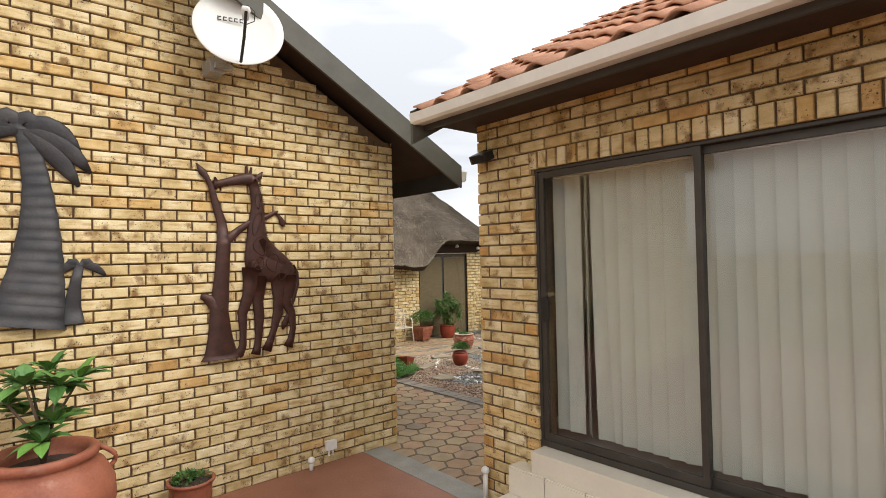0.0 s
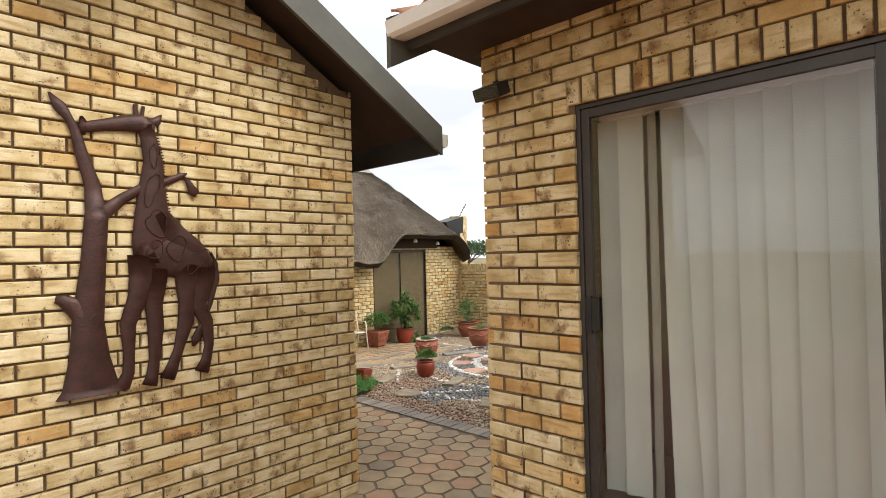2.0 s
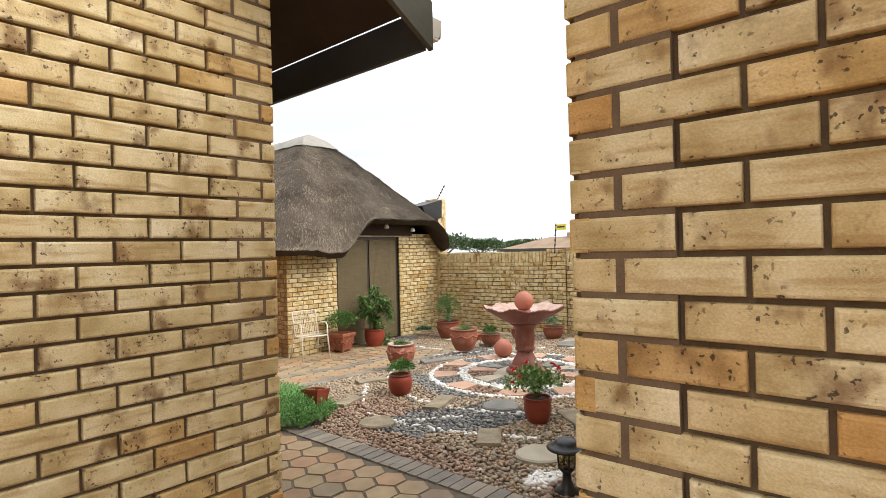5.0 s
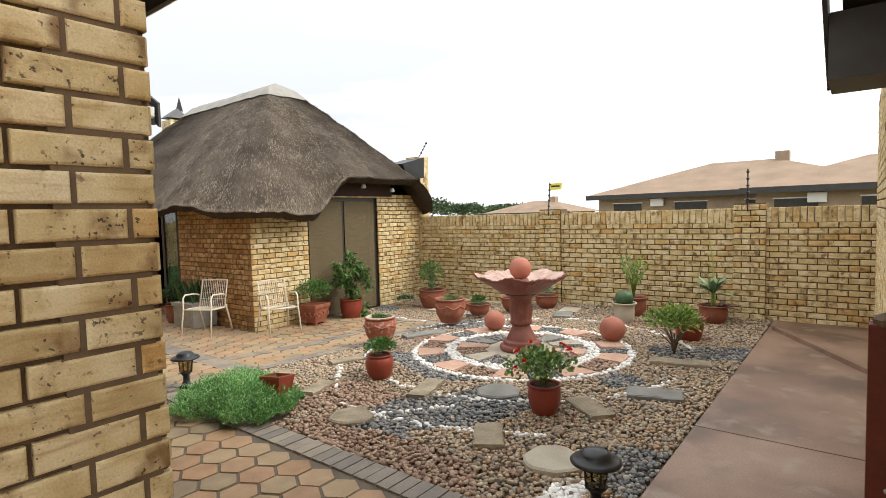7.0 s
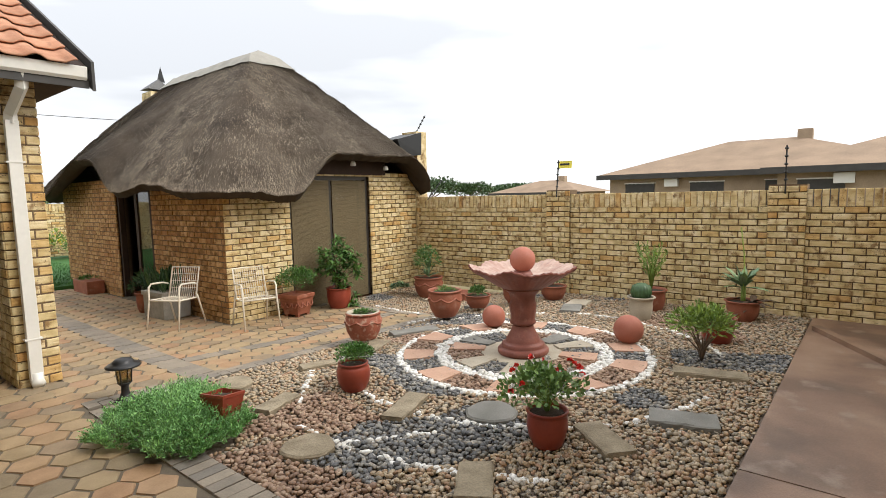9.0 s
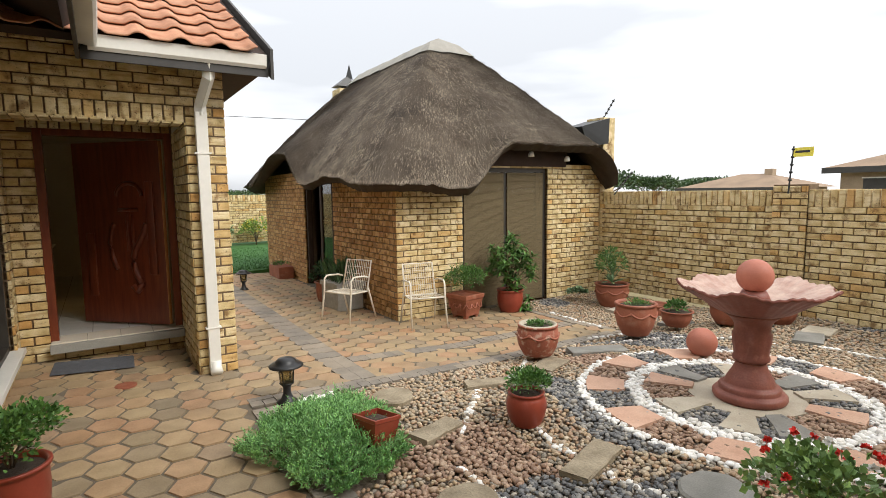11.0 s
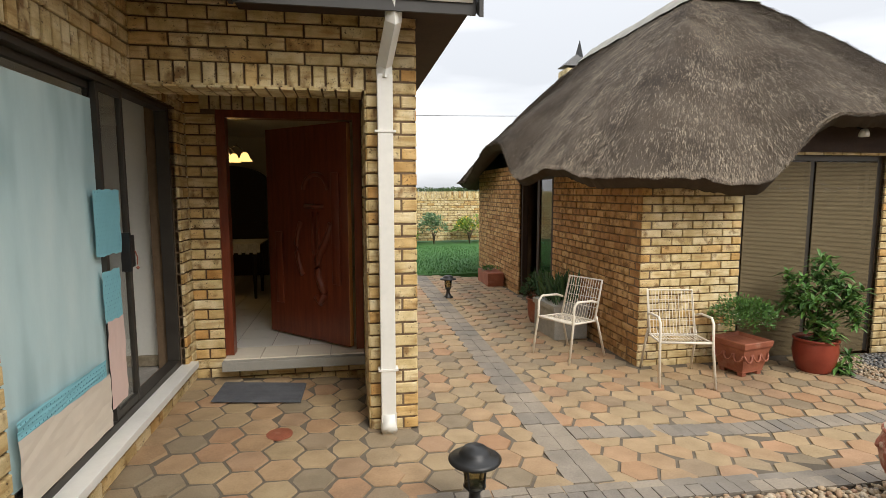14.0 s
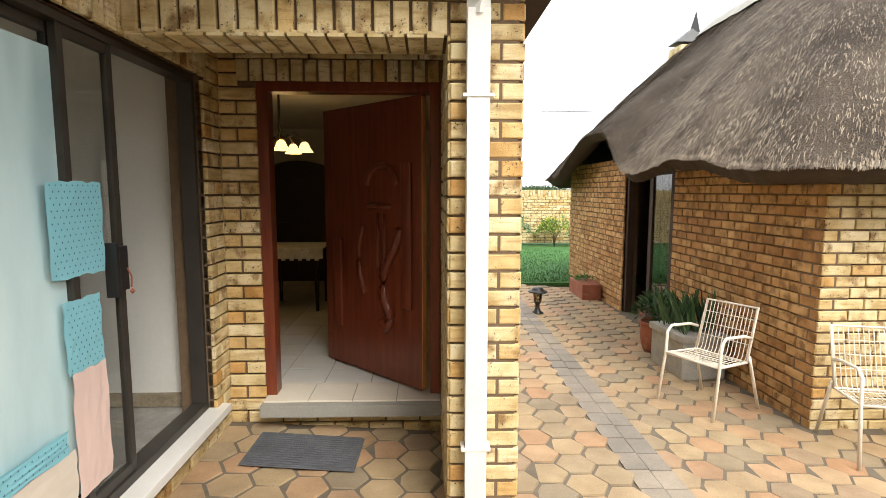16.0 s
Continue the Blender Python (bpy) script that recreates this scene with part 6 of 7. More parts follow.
p = pot("bowl_pot", "shallow terracotta bowl with a small plant", (10.0, 8.25, 0), 0.15, 0.22, 0.23, 0.24, m_terracotta, lip=0.018, k=0.8)
bushy(p, "foliage", (0, 0, 0.27), 0.13, 0.10, 250, 0.09, 0.025, m_leaf, 25, "small green plant", zmin=0.1)
p = pot("carved_urn", "terracotta pot with an aloe by the wall corner", (10.85, 9.95, gz(10.85, 9.95)), 0.19, 0.29, 0.28, 0.42, m_terracotta, lip=0.025, relief=True, k=0.88)
r, g = random.Random(31), Geo()
rosette(g, Vector((0, 0, 0.42)), 22, 0.36, 0.055, r, (10, 75), 0.2)
rosette(g, Vector((0.06, 0.05, 0.55)), 16, 0.42, 0.045, r, (40, 85), 0.25)
part("foliage", g, m_leaf_blue, p, "grey-green succulent rosettes")
bushy(p, "tall_foliage", (0.02, 0.02, 0.75), 0.22, 0.28, 420, 0.12, 0.02, m_leaf, 33, "feathery green stems")
p = pot("bowl_pot", "terracotta pot with a small plant by the boundary wall", (11.15, 7.60, 0), 0.16, 0.24, 0.25, 0.28, m_terracotta, lip=0.018, k=0.8)
bushy(p, "foliage", (0, 0, 0.34), 0.16, 0.12, 250, 0.09, 0.02, m_leaf_blue, 26, "small grey-green plant", zmin=0.0)
p = pot("bowl_pot", "terracotta pot behind the fountain", (10.6, 7.95, 0), 0.16, 0.25, 0.26, 0.30, m_terracotta, lip=0.018, k=0.8)
bushy(p, "foliage", (0, 0, 0.33), 0.14, 0.08, 200, 0.08, 0.02, m_leaf, 27, "small green plant", zmin=0.0)
p = pot("cactus_pot", "pale clay pot with a round cactus", (10.55, 6.02, 0), 0.14, 0.17, 0.19, 0.36, m_stone_buff, lip=0.02, k=0.85)
part("cactus", Geo().lathe([(0.0, 0.30), (0.12, 0.32), (0.155, 0.42), (0.13, 0.52), (0.06, 0.56), (0.0, 0.565)], 60, wob=lambda a, q, z: (q * (1 + 0.05 * math.cos(18 * a)), z)), m_leaf_dark, p, "ribbed dark green cactus", True)
p = pot("shrub_pot", "terracotta pot with an upright yellow-green shrub", (11.2, 6.1, 0), 0.15, 0.19, 0.2, 0.30, m_terracotta, lip=0.016)
tips = stem_set(p, (0, 0, 0.28), 12, 0.75, 0.26, 0.010, m_leaf_light, 27)
r, g = random.Random(28), Geo()
for tp in tips:
    for k in range(26):
        f = r.uniform(0.35, 1.0)
        b = Vector((0, 0, 0.28)) + (tp - Vector((0, 0, 0.28))) * f
        small_leaf(g, b, (ball_dir(r, 0.0) + Vector((0, 0, 0.5))).normalized(), 0.08, 0.016, r)
part("foliage", g, m_leaf_light, p, "narrow yellow-green leaves")
p = pot("square_pot", "brown pot with strap-leaved succulents", (9.95, 4.98, 0), 0.13, 0.17, 0.18, 0.28, m_redpot, lip=0.014)
r, g = random.Random(29), Geo()
rosette(g, Vector((0, 0, 0.27)), 40, 0.30, 0.03, r, (15, 80), 0.5)
part("foliage", g, m_leaf_light, p, "pale strap leaves")
p = pot("agave_pot", "terracotta pot with a tall grey agave by the pillar", (11.2, 4.95, 0), 0.14, 0.19, 0.2, 0.26, m_terracotta, lip=0.016)
r, g = random.Random(30), Geo()
rosette(g, Vector((0, 0, 0.42)), 26, 0.40, 0.08, r, (10, 75), 0.2)
part("foliage", g, m_leaf_blue, p, "broad grey-green agave leaves")
r, g = random.Random(35), Geo()
rosette(g, Vector((0.05, -0.1, 0.22)), 18, 0.34, 0.07, r, (-15, 40), 0.3)
part("dry_leaf", g, m_bark, p, "dry brown lower leaves")
part("stem", Geo().tube([(0, 0, 0.2), (0, 0, 0.44)], 0.03, 8).tube([(-0.02, 0, 0.3), (-0.1, -0.02, 0.6), (-0.02, 0, 0.85), (-0.15, 0.02, 1.2)], 0.007, 6), m_leaf_light, p, "thin flower stalk", True)
b = thing("round_bush", "rounded yellow-green succulent bush in the pebbles", "bush", m=pose(9.15, 4.95, 0))
stem_set(b, (0, 0, 0), 14, 0.32, 0.2, 0.012, m_bark, 40)
bushy(b, "foliage", (0, 0, 0.33), 0.29, 0.2, 1500, 0.06, 0.022, m_leaf_light, 41, "fleshy yellow-green leaves", clumps=14)
b = thing("blue_succulent", "grey-blue succulent clump at the foot of the hut wall", "succulent", m=pose(10.72, 10.55, gz(10.72, 10.55)))
r, g = random.Random(44), Geo()
for k in range(14):
    d = ball_dir(r, 0.2)
    rosette(g, Vector((d.x * 0.17, d.y * 0.15, 0.08 + d.z * 0.1)), 14, 0.10, 0.035, r, (0, 70), 0.1)
part("foliage", g, m_leaf_blue, b, "grey-blue fleshy rosettes")
p = pot("buried_pot", "half-buried terracotta pot among the pebbles", (10.9, 9.2, gz(10.9, 9.2) - 0.12), 0.14, 0.2, 0.2, 0.26, m_terracotta, lip=0.02, soil=0.7)

# ground cover with a tipped pot
cover = thing("ground_cover", "spreading bright green ground cover at the paving corner", "shrub", m=pose(5.28, 7.60, 0))
r, g = random.Random(50), Geo()
for _ in range(2300):
    a, q = r.uniform(0, 2 * math.pi), math.sqrt(r.random())
    ex, ey = 0.45 + 0.07 * math.sin(3 * a) + 0.05 * math.sin(7 * a), 0.59 + 0.06 * math.sin(2 * a + 1) + 0.03 * math.sin(9 * a)
    x, y = q * ex * math.cos(a), q * ey * math.sin(a)
    clump = noise.noise(Vector((x * 4.5, y * 4.5, 1)))
    h = max(0.03, 0.20 * (1 - q ** 2.6) + 0.05 + 0.11 * clump)
    d = Vector((x * 0.9 + r.uniform(-0.45, 0.45), y * 0.8 + r.uniform(-0.45, 0.45), r.uniform(0.5, 1.0))).normalized()
    base, ln = Vector((x, y, h * 0.42)), h * r.uniform(0.5, 0.95) + 0.03
    for c in range(16):
        f = (c + 1) / 16
        p0 = base + d * ln * f + Vector((0, 0, -0.03 * f * f))
        out = (d * 0.9 + Vector((r.uniform(-1, 1), r.uniform(-1, 1), r.uniform(-0.5, 0.8)))).normalized()
        small_leaf(g, p0, out, 0.034 * (1.15 - 0.4 * f), 0.0075, r)
part("foliage", g, m_leaf_cover, cover, "fine bright green needle leaves on upright sprigs")
p = thing("square_pot", "dark red square pot half sunk in the ground cover", "plant pot", "garden pots", m=pose(5.46, 7.33, 0.04, 4, 7, 62) @ Matrix.Scale(0.9, 4))
part("pot", Geo().lathe([(0.09, 0.0), (0.115, 0.0), (0.165, 0.24), (0.172, 0.245), (0.172, 0.268), (0.155, 0.27), (0.148, 0.20), (0.0, 0.20)], 4), m_redpot, p)
part("soil", Geo().lathe([(0.0, 0.19), (0.149, 0.19), (0.14, 0.235), (0.06, 0.25), (0.0, 0.25)], 4), m_soilpot, p, "dry brown potting soil")


def garden_lamp(at, label):
    ob = thing("garden_lamp", label, "garden lamp", "solar garden lamps", m=pose(*at))
    part("foot", Geo().lathe([(0.0, 0.0), (0.085, 0.0), (0.085, 0.012), (0.05, 0.035), (0.032, 0.08), (0.03, 0.13), (0.05, 0.155), (0.06, 0.165), (0.0, 0.165)], 24), m_black, ob, "flared black foot", True)
    pn = part("lens", Geo().lathe([(0.052, 0.165), (0.066, 0.30), (0.062, 0.30), (0.048, 0.168)], 24, caps=False), m_plastic_clear, ob, "clear ribbed lens", True)
    pn.visible_shadow = False
    for k in range(4):
        a = math.pi / 4 + k * math.pi / 2
        part("strut", Geo().tube([(0.055 * math.cos(a), 0.055 * math.sin(a), 0.16), (0.069 * math.cos(a), 0.069 * math.sin(a), 0.31)], 0.006, 6), m_black, ob)
    part("cap", Geo().lathe([(0.0, 0.30), (0.08, 0.30), (0.135, 0.303), (0.138, 0.312), (0.12, 0.325), (0.085, 0.333), (0.08, 0.35), (0.06, 0.368), (0.0, 0.375)], 32), m_black, ob, "wide black cap with a solar cell", True)
    return ob


lamp = garden_lamp((5.28, 8.60, gz(5.28, 8.6)), "black solar garden lamp at the paving corner")
for at, lab in (((5.45, 4.38, 0), "black solar garden lamp beside the concrete path"), ((6.25, 14.6, gz(6.25, 14.6)), "black solar garden lamp near the lawn")):
    tagged(copy_thing(lamp, pose(*at)), lab)

# ---- hut details ----
def chair(m, label):
    ob = thing("wire_chair", label, "chair", "wire garden chairs", m=m)
    for sx in (-0.24, 0.24):
        part("front_leg", Geo().tube([(sx * 1.05, -0.27, 0), (sx * 1.0, -0.20, 0.42), (sx * 1.0, -0.19, 0.60), (sx, -0.14, 0.645), (sx, 0.1, 0.63), (sx * 0.98, 0.2, 0.60)], 0.0125, 8), m_white_metal, ob, "cream tubular leg and armrest", True)
        part("back_leg", Geo().tube([(sx * 1.05, 0.33, 0), (sx, 0.20, 0.40), (sx * 0.96, 0.2, 0.45)], 0.0125, 8), m_white_metal, ob, "cream tubular leg", True)
    part("seat_frame", Geo().tube([(-0.235, -0.2, 0.42), (0.235, -0.2, 0.42), (0.225, 0.18, 0.40), (-0.225, 0.18, 0.40), (-0.235, -0.2, 0.42)], 0.011, 8), m_white_metal, ob, smooth=True)
    part("back_frame", Geo().tube([(-0.225, 0.18, 0.40), (-0.22, 0.30, 0.83), (0.22, 0.30, 0.83), (0.225, 0.18, 0.40)], 0.011, 8), m_white_metal, ob, smooth=True)
    for k in range(14):
        x = -0.21 + k * 0.0323
        part("wire", Geo().tube([(x, -0.2, 0.425), (x, -0.02, 0.395), (x, 0.16, 0.395), (x, 0.19, 0.44), (x, 0.30, 0.83)], 0.0035, 5), m_white_metal, ob)
    for k in range(3):
        y = -0.1 + k * 0.11
        part("cross_wire", Geo().tube([(-0.23, y, 0.402), (0.23, y, 0.402)], 0.003, 5), m_white_metal, ob)
        f = 0.25 + 0.25 * k
        part("cross_wire", Geo().tube([(-0.222, 0.19 + 0.11 * f, 0.44 + 0.39 * f), (0.222, 0.19 + 0.11 * f, 0.44 + 0.39 * f)], 0.003, 5), m_white_metal, ob)
    return ob


ch = chair(pose(6.98, 11.42, gz(6.98, 11.42), 0, 0, -62), "cream wire garden chair beside the stone planter")
tagged(copy_thing(ch, pose(7.78, 10.62, gz(7.78, 10.62), 0, 0, -14)), "cream wire garden chair against the hut corner")

pl = thing("stone_planter", "square grey stone planter with dark snake plants", "planter", m=pose(7.28, 12.35, gz(7.28, 12.3), 0, 0, 4))
part("trough", Geo().box((-0.22, -0.30, 0), (0.22, 0.30, 0.42), 0.02).box((-0.24, -0.32, 0.36), (0.24, 0.32, 0.43), 0.012), m_stonepot, pl)
r, g = random.Random(60), Geo()
for _ in range(60):
    b0 = Vector((r.uniform(-0.17, 0.17), r.uniform(-0.25, 0.25), 0.42))
    leaf(g, b0, Vector((r.uniform(-0.45, 0.35), r.uniform(-0.45, 0.45), 1)), Vector((r.uniform(-1, 1), r.uniform(-1, 1), 0.1)), r.uniform(0.28, 0.5), 0.05, 0.05, 0.3)
part("foliage", g, m_leaf_dark, pl, "upright dark snake-plant blades")
p = pot("round_pot", "terracotta pot with trailing succulents by the hut door", (7.25, 13.0, gz(7.25, 13.0)), 0.13, 0.17, 0.17, 0.34, m_terracotta)
bushy(p, "foliage", (0, 0, 0.42), 0.24, 0.22, 600, 0.09, 0.03, m_leaf_dark, 61, "dark trailing leaves", clumps=9)
bt = thing("brick_trough", "low terracotta trough at the far end of the hut wall", "planter", m=pose(7.40, 16.2, gz(7.4, 16.2), 0, 0, 0))
part("trough", Geo().box((-0.16, -0.4, 0), (0.16, 0.4, 0.26), 0.02), m_terracotta, bt)
bushy(bt, "foliage", (0, 0, 0.28), 0.15, 0.05, 200, 0.06, 0.02, m_leaf, 62, "sparse green plant", zmin=0.1)

sq = thing("square_pot", "square moulded terracotta planter with white-flowered shrub", "plant pot", "garden pots", m=pose(8.55, 10.72, gz(8.55, 10.72), 0, 0, 12) @ Matrix.Scale(0.8, 4))
g = Geo()
g.prism([(-0.18, -0.18), (0.18, -0.18), (0.18, 0.18), (-0.18, 0.18)], 0.05, 0.06)
vs = []
for z, w in ((0.05, 0.17), (0.12, 0.185), (0.34, 0.225), (0.37, 0.245), (0.43, 0.25), (0.44, 0.24), (0.40, 0.20)):
    vs += [(-w, -w, z), (w, -w, z), (w, w, z), (-w, w, z)]
g.add(vs, [(i * 4 + k, i * 4 + (k + 1) % 4, (i + 1) * 4 + (k + 1) % 4, (i + 1) * 4 + k) for i in range(6) for k in range(4)] + [(24, 25, 26, 27)])
part("pot", g, m_terracotta, sq)
for sx in (-0.13, 0.13):
    for sy in (-0.13, 0.13):
        part("foot", Geo().box((sx - 0.035, sy - 0.035, 0), (sx + 0.035, sy + 0.035, 0.055), 0.008), m_terracotta, sq)
g = Geo()
for side in range(4):
    for k in range(3):
        g.tube([(-0.14 + k * 0.14 + 0.06 * math.cos(a), -0.212 - 0.03 * math.sin(a), 0.28 - 0.09 * math.sin(a)) for a in [math.pi * i / 6 for i in range(7)]], 0.012, 6, pose(0, 0, 0, 0, 0, 90 * side))
part("relief", g, m_terracotta, sq, "moulded arches", True)
bushy(sq, "foliage", (0.02, 0.02, 0.66), 0.37, 0.28, 2000, 0.055, 0.022, m_leaf, 63, "dense green leaves", clumps=11)
r, g = random.Random(64), Geo()
for _ in range(40):
    d = ball_dir(r, -0.1)
    small_leaf(g, Vector((0.02 + d.x * 0.28, 0.02 + d.y * 0.28, 0.6 + d.z * 0.2)), ball_dir(r, 0), 0.022, 0.018, r)
part("white_flower", g, m_pebble_white, sq, "tiny white flowers")["kind"] = "stuff"

p = pot("round_pot", "dark red glazed pot with a tall oleander shrub", (9.32, 10.62, gz(9.32, 10.62)), 0.17, 0.235, 0.22, 0.40, m_redpot, lip=0.02, k=0.86)
tips = stem_set(p, (0, 0, 0.38), 9, 0.75, 0.36, 0.014, m_bark, 65)
r, g = random.Random(66), Geo()
for tp in tips + [Vector((0.05, 0.0, 1.28)), Vector((-0.12, -0.1, 0.62)), Vector((0.35, -0.1, 0.75)), Vector((-0.3, 0.0, 0.8)), Vector((0.1, -0.2, 0.9)), Vector((0.0, -0.25, 0.55)), Vector((0.0, 0.0, 1.05)), Vector((0.2, -0.25, 0.2))]:
    for j in range(6):
        rosette(g, tp + Vector((r.uniform(-0.12, 0.12), r.uniform(-0.12, 0.12), r.uniform(-0.20, 0.08))), 13, 0.16, 0.04, r, (-20, 70), 0.3)
part("foliage", g, m_leaf, p, "whorls of narrow green leaves")

# hut sliding door with bamboo blinds
hd = thing("door_hut_sliding", "brown-framed hut sliding door with bamboo blinds drawn", "door", kind="structure")
ZB = -0.15
part("outer_frame", Geo().box((8.742, 11.11, ZB), (8.80, 11.22, 2.055), 0.004).box((10.44, 11.11, ZB), (10.498, 11.22, 2.055), 0.004).box((8.80, 11.11, 1.99), (10.44, 11.22, 2.055), 0.004), m_frame, hd)
part("stile", Geo().box((9.59, 11.12, ZB), (9.65, 11.19, 1.99), 0.004).box((10.30, 11.12, ZB), (10.36, 11.19, 1.99), 0.004), m_frame, hd)
for a, b0 in ((8.80, 9.59), (9.65, 10.44)):
    pn = part("pane", Geo().box((a, 11.15, ZB), (b0, 11.156, 1.99)), m_glass, hd, "clear glass")
    pn.visible_shadow = False
    g = Geo()
    for k in range(150):
        z = ZB + k * 0.0142
        g.box((a + 0.005, 11.100 + 0.002 * math.sin(k * 1.7), z), (b0 - 0.005, 11.108 + 0.002 * math.sin(k * 1.7), z + 0.0118))
    bl = part("bamboo_blind", g, m_bamboo, hd, "drawn bamboo roll blind")
wd = thing("door_hut_west", "dark-framed glazed hut door with one leaf slid open", "door", kind="structure")
part("frame", Geo().box((7.64, 13.46, ZB), (7.74, 13.53, 2.05), 0.004).box((7.64, 14.97, ZB), (7.74, 15.04, 2.05), 0.004).box((7.64, 13.53, 1.98), (7.74, 14.97, 2.05), 0.004), m_soffit, wd)
lf = part("leaf", Geo().box((0, -0.02, 0), (0.10, 0.02, 2.1), 0.004).box((0.62, -0.02, 0), (0.72, 0.02, 2.1), 0.004).box((0.1, -0.02, 0), (0.62, 0.02, 0.2), 0.004).box((0.1, -0.02, 2.0), (0.62, 0.02, 2.1), 0.004), m_soffit, wd, "dark timber leaf", m=pose(7.665, 13.54, ZB, 0, 0, 90))
part("pane", Geo().box((0.1, -0.003, 0.2), (0.62, 0.003, 2.0)), m_glass, lf, "clear glass")
part("handle", Geo().tube([(0.66, -0.02, 1.0), (0.66, -0.06, 1.0), (0.58, -0.06, 1.0)], 0.009, 8), m_black, lf, "black lever handle")
solid("ceiling_hut", Geo().box((HX0 + 0.23, HY0 + 0.27, 2.12), (HX1 - 0.23, HY1 - 0.23, 2.16)), m_soffit, "dark ceiling inside the hut", "ceiling", kind="structure")
board("hut_lintel", (8.95, 11.045, 2.42), (10.9, 11.045, 2.42), 0.34, 0.06, m_soffit, "dark timber lintel under the thatch brow")
board("hut_lintel_west", (7.595, 14.1, 2.40), (7.595, 15.5, 2.40), 0.32, 0.06, m_soffit, "dark timber lintel under the thatch brow")


def eave_spot(at, label):
    ob = thing("eave_spotlight", label, "outdoor light", "spotlights under the thatch", m=pose(*at))
    part("bracket", Geo().tube([(0, 0.08, 0.05), (0, 0.02, 0.03), (0, 0, 0)], 0.012, 6), m_black, ob)
    part("lamp", Geo().lathe([(0.0, 0.03), (0.03, 0.025), (0.045, -0.01), (0.05, -0.05), (0.04, -0.055), (0.0, -0.05)], 14), m_dish, ob, "pale round lamp", True)


for at in ((9.05, 10.85, 2.22), (9.95, 10.85, 2.28), (10.75, 10.85, 2.22)):
    eave_spot(at, "small pale spotlight under the thatch over the door")
eave_spot((7.42, 12.0, 1.92), "small pale spotlight under the thatch on the side wall")
eave_spot((7.42, 14.3, 2.3), "small pale spotlight under the thatch over the doorway")

# ridge cap and chimneys
vs, levels = [], (0.90, 0.93, 0.965, 1.0)
for x, y, s in ring:
    for k, v in enumerate(levels):
        p = roof_point(x, y, s, v)
        q = noise.noise(p * 4.0) * 0.02
        vs.append((p.x, p.y, p.z + 0.035 + 0.01 * k + q))
    vs.append((CX, max(CY - 1.35, min(CY + 1.35, p.y)), RZ + 0.13 + (0.08 if p.y < CY - 0.8 else 0)))
m4, nr = len(levels), len(ring)
m4 += 1
fs = [(i * m4 + k, ((i + 1) % nr) * m4 + k, ((i + 1) % nr) * m4 + k + 1, i * m4 + k + 1) for i in range(nr) for k in range(m4 - 1)]
part("ridge_cap", Geo().add(vs, fs), m_cement, hut_roof, "grey mortar ridge cap", True)
chm = thing("hut_chimney", "brick chimney with a dark metal cowl behind the thatch", "chimney", m=pose(9.5, 17.25, -0.04))
part("chimney_shaft", Geo().box((-0.25, -0.25, 0), (0.25, 0.25, 4.30), 0.01), m_brick_joined, chm, "buff brick stack")
part("cowl", Geo().add([(-0.3, -0.2, 4.36), (0.3, -0.2, 4.36), (0.3, 0.2, 4.36), (-0.3, 0.2, 4.36), (0.02, -0.1, 4.62), (0.02, 0.1, 4.62)], [(0, 1, 4), (1, 2, 5, 4), (2, 3, 5), (3, 0, 4, 5), (0, 3, 2, 1)])
     .add([(0.02, 0, 4.60), (0.22, 0.02, 4.58), (0.12, 0, 4.95), (0.1, -0.02, 4.6)], [(0, 1, 2), (0, 2, 3), (1, 3, 2)]).tube([(0, 0, 4.28), (0, 0, 4.4)], 0.12, 10), m_black, chm, "dark wind cowl")
ch2 = thing("braai_chimney", "short brick chimney with a dark sheet cover by the wall", "chimney", m=pose(11.95, 11.2, 0))
part("chimney_shaft", Geo().box((-0.14, -0.2, 0), (0.16, 0.2, 2.98), 0.008), m_brick_joined, ch2, "buff brick stack")
part("cover", Geo().add([(-0.75, -0.25, 2.78), (-0.1, -0.3, 2.95), (-0.1, 0.3, 2.95), (-0.75, 0.25, 2.78), (-0.6, -0.25, 2.45), (-0.12, -0.3, 2.5), (-0.12, 0.3, 2.5), (-0.6, 0.25, 2.45)],
     [(0, 1, 2, 3), (0, 4, 5, 1), (1, 5, 6, 2), (2, 6, 7, 3), (3, 7, 4, 0), (4, 7, 6, 5)]), m_black, ch2, "black sheet cover")

# electric fence brackets, warning sign
def fence_bracket(at, lean, label, sign=False):
    ob = thing("fence_bracket", label, "fence bracket", "electric fence brackets", m=pose(*at, 0, lean, 0))
    part("rod", Geo().tube([(0, 0, -0.1), (0, 0, 0.52)], 0.010, 6), m_black, ob)
    for k in range(5):
        part("insulator", Geo().lathe([(0.0, -0.016), (0.02, -0.012), (0.024, 0.0), (0.02, 0.012), (0.0, 0.016)], 10, pose(0, 0, 0.08 + k * 0.1)), m_black, ob, smooth=True)
    if sign:
        part("sign", Geo().box((-0.004, -0.24, 0.38), (0.004, 0.0, 0.50), 0.002), m_yellow, ob, "yellow warning plate")
        part("lettering", Geo().box((-0.007, -0.20, 0.43), (-0.004, -0.03, 0.46)), m_black, ob, "dark unreadable line of print")


fence_bracket((11.72, 7.83, 1.70), 8, "black electric fence bracket with a yellow plate", True)
fence_bracket((11.72, 4.60, 1.70), 0, "black electric fence bracket on the pillar")
fence_bracket((11.72, 10.6, 1.66), 50, "black electric fence bracket at the hut end")
fence_bracket((12.0, 11.2, 2.95), 38, "black electric fence bracket on the chimney")

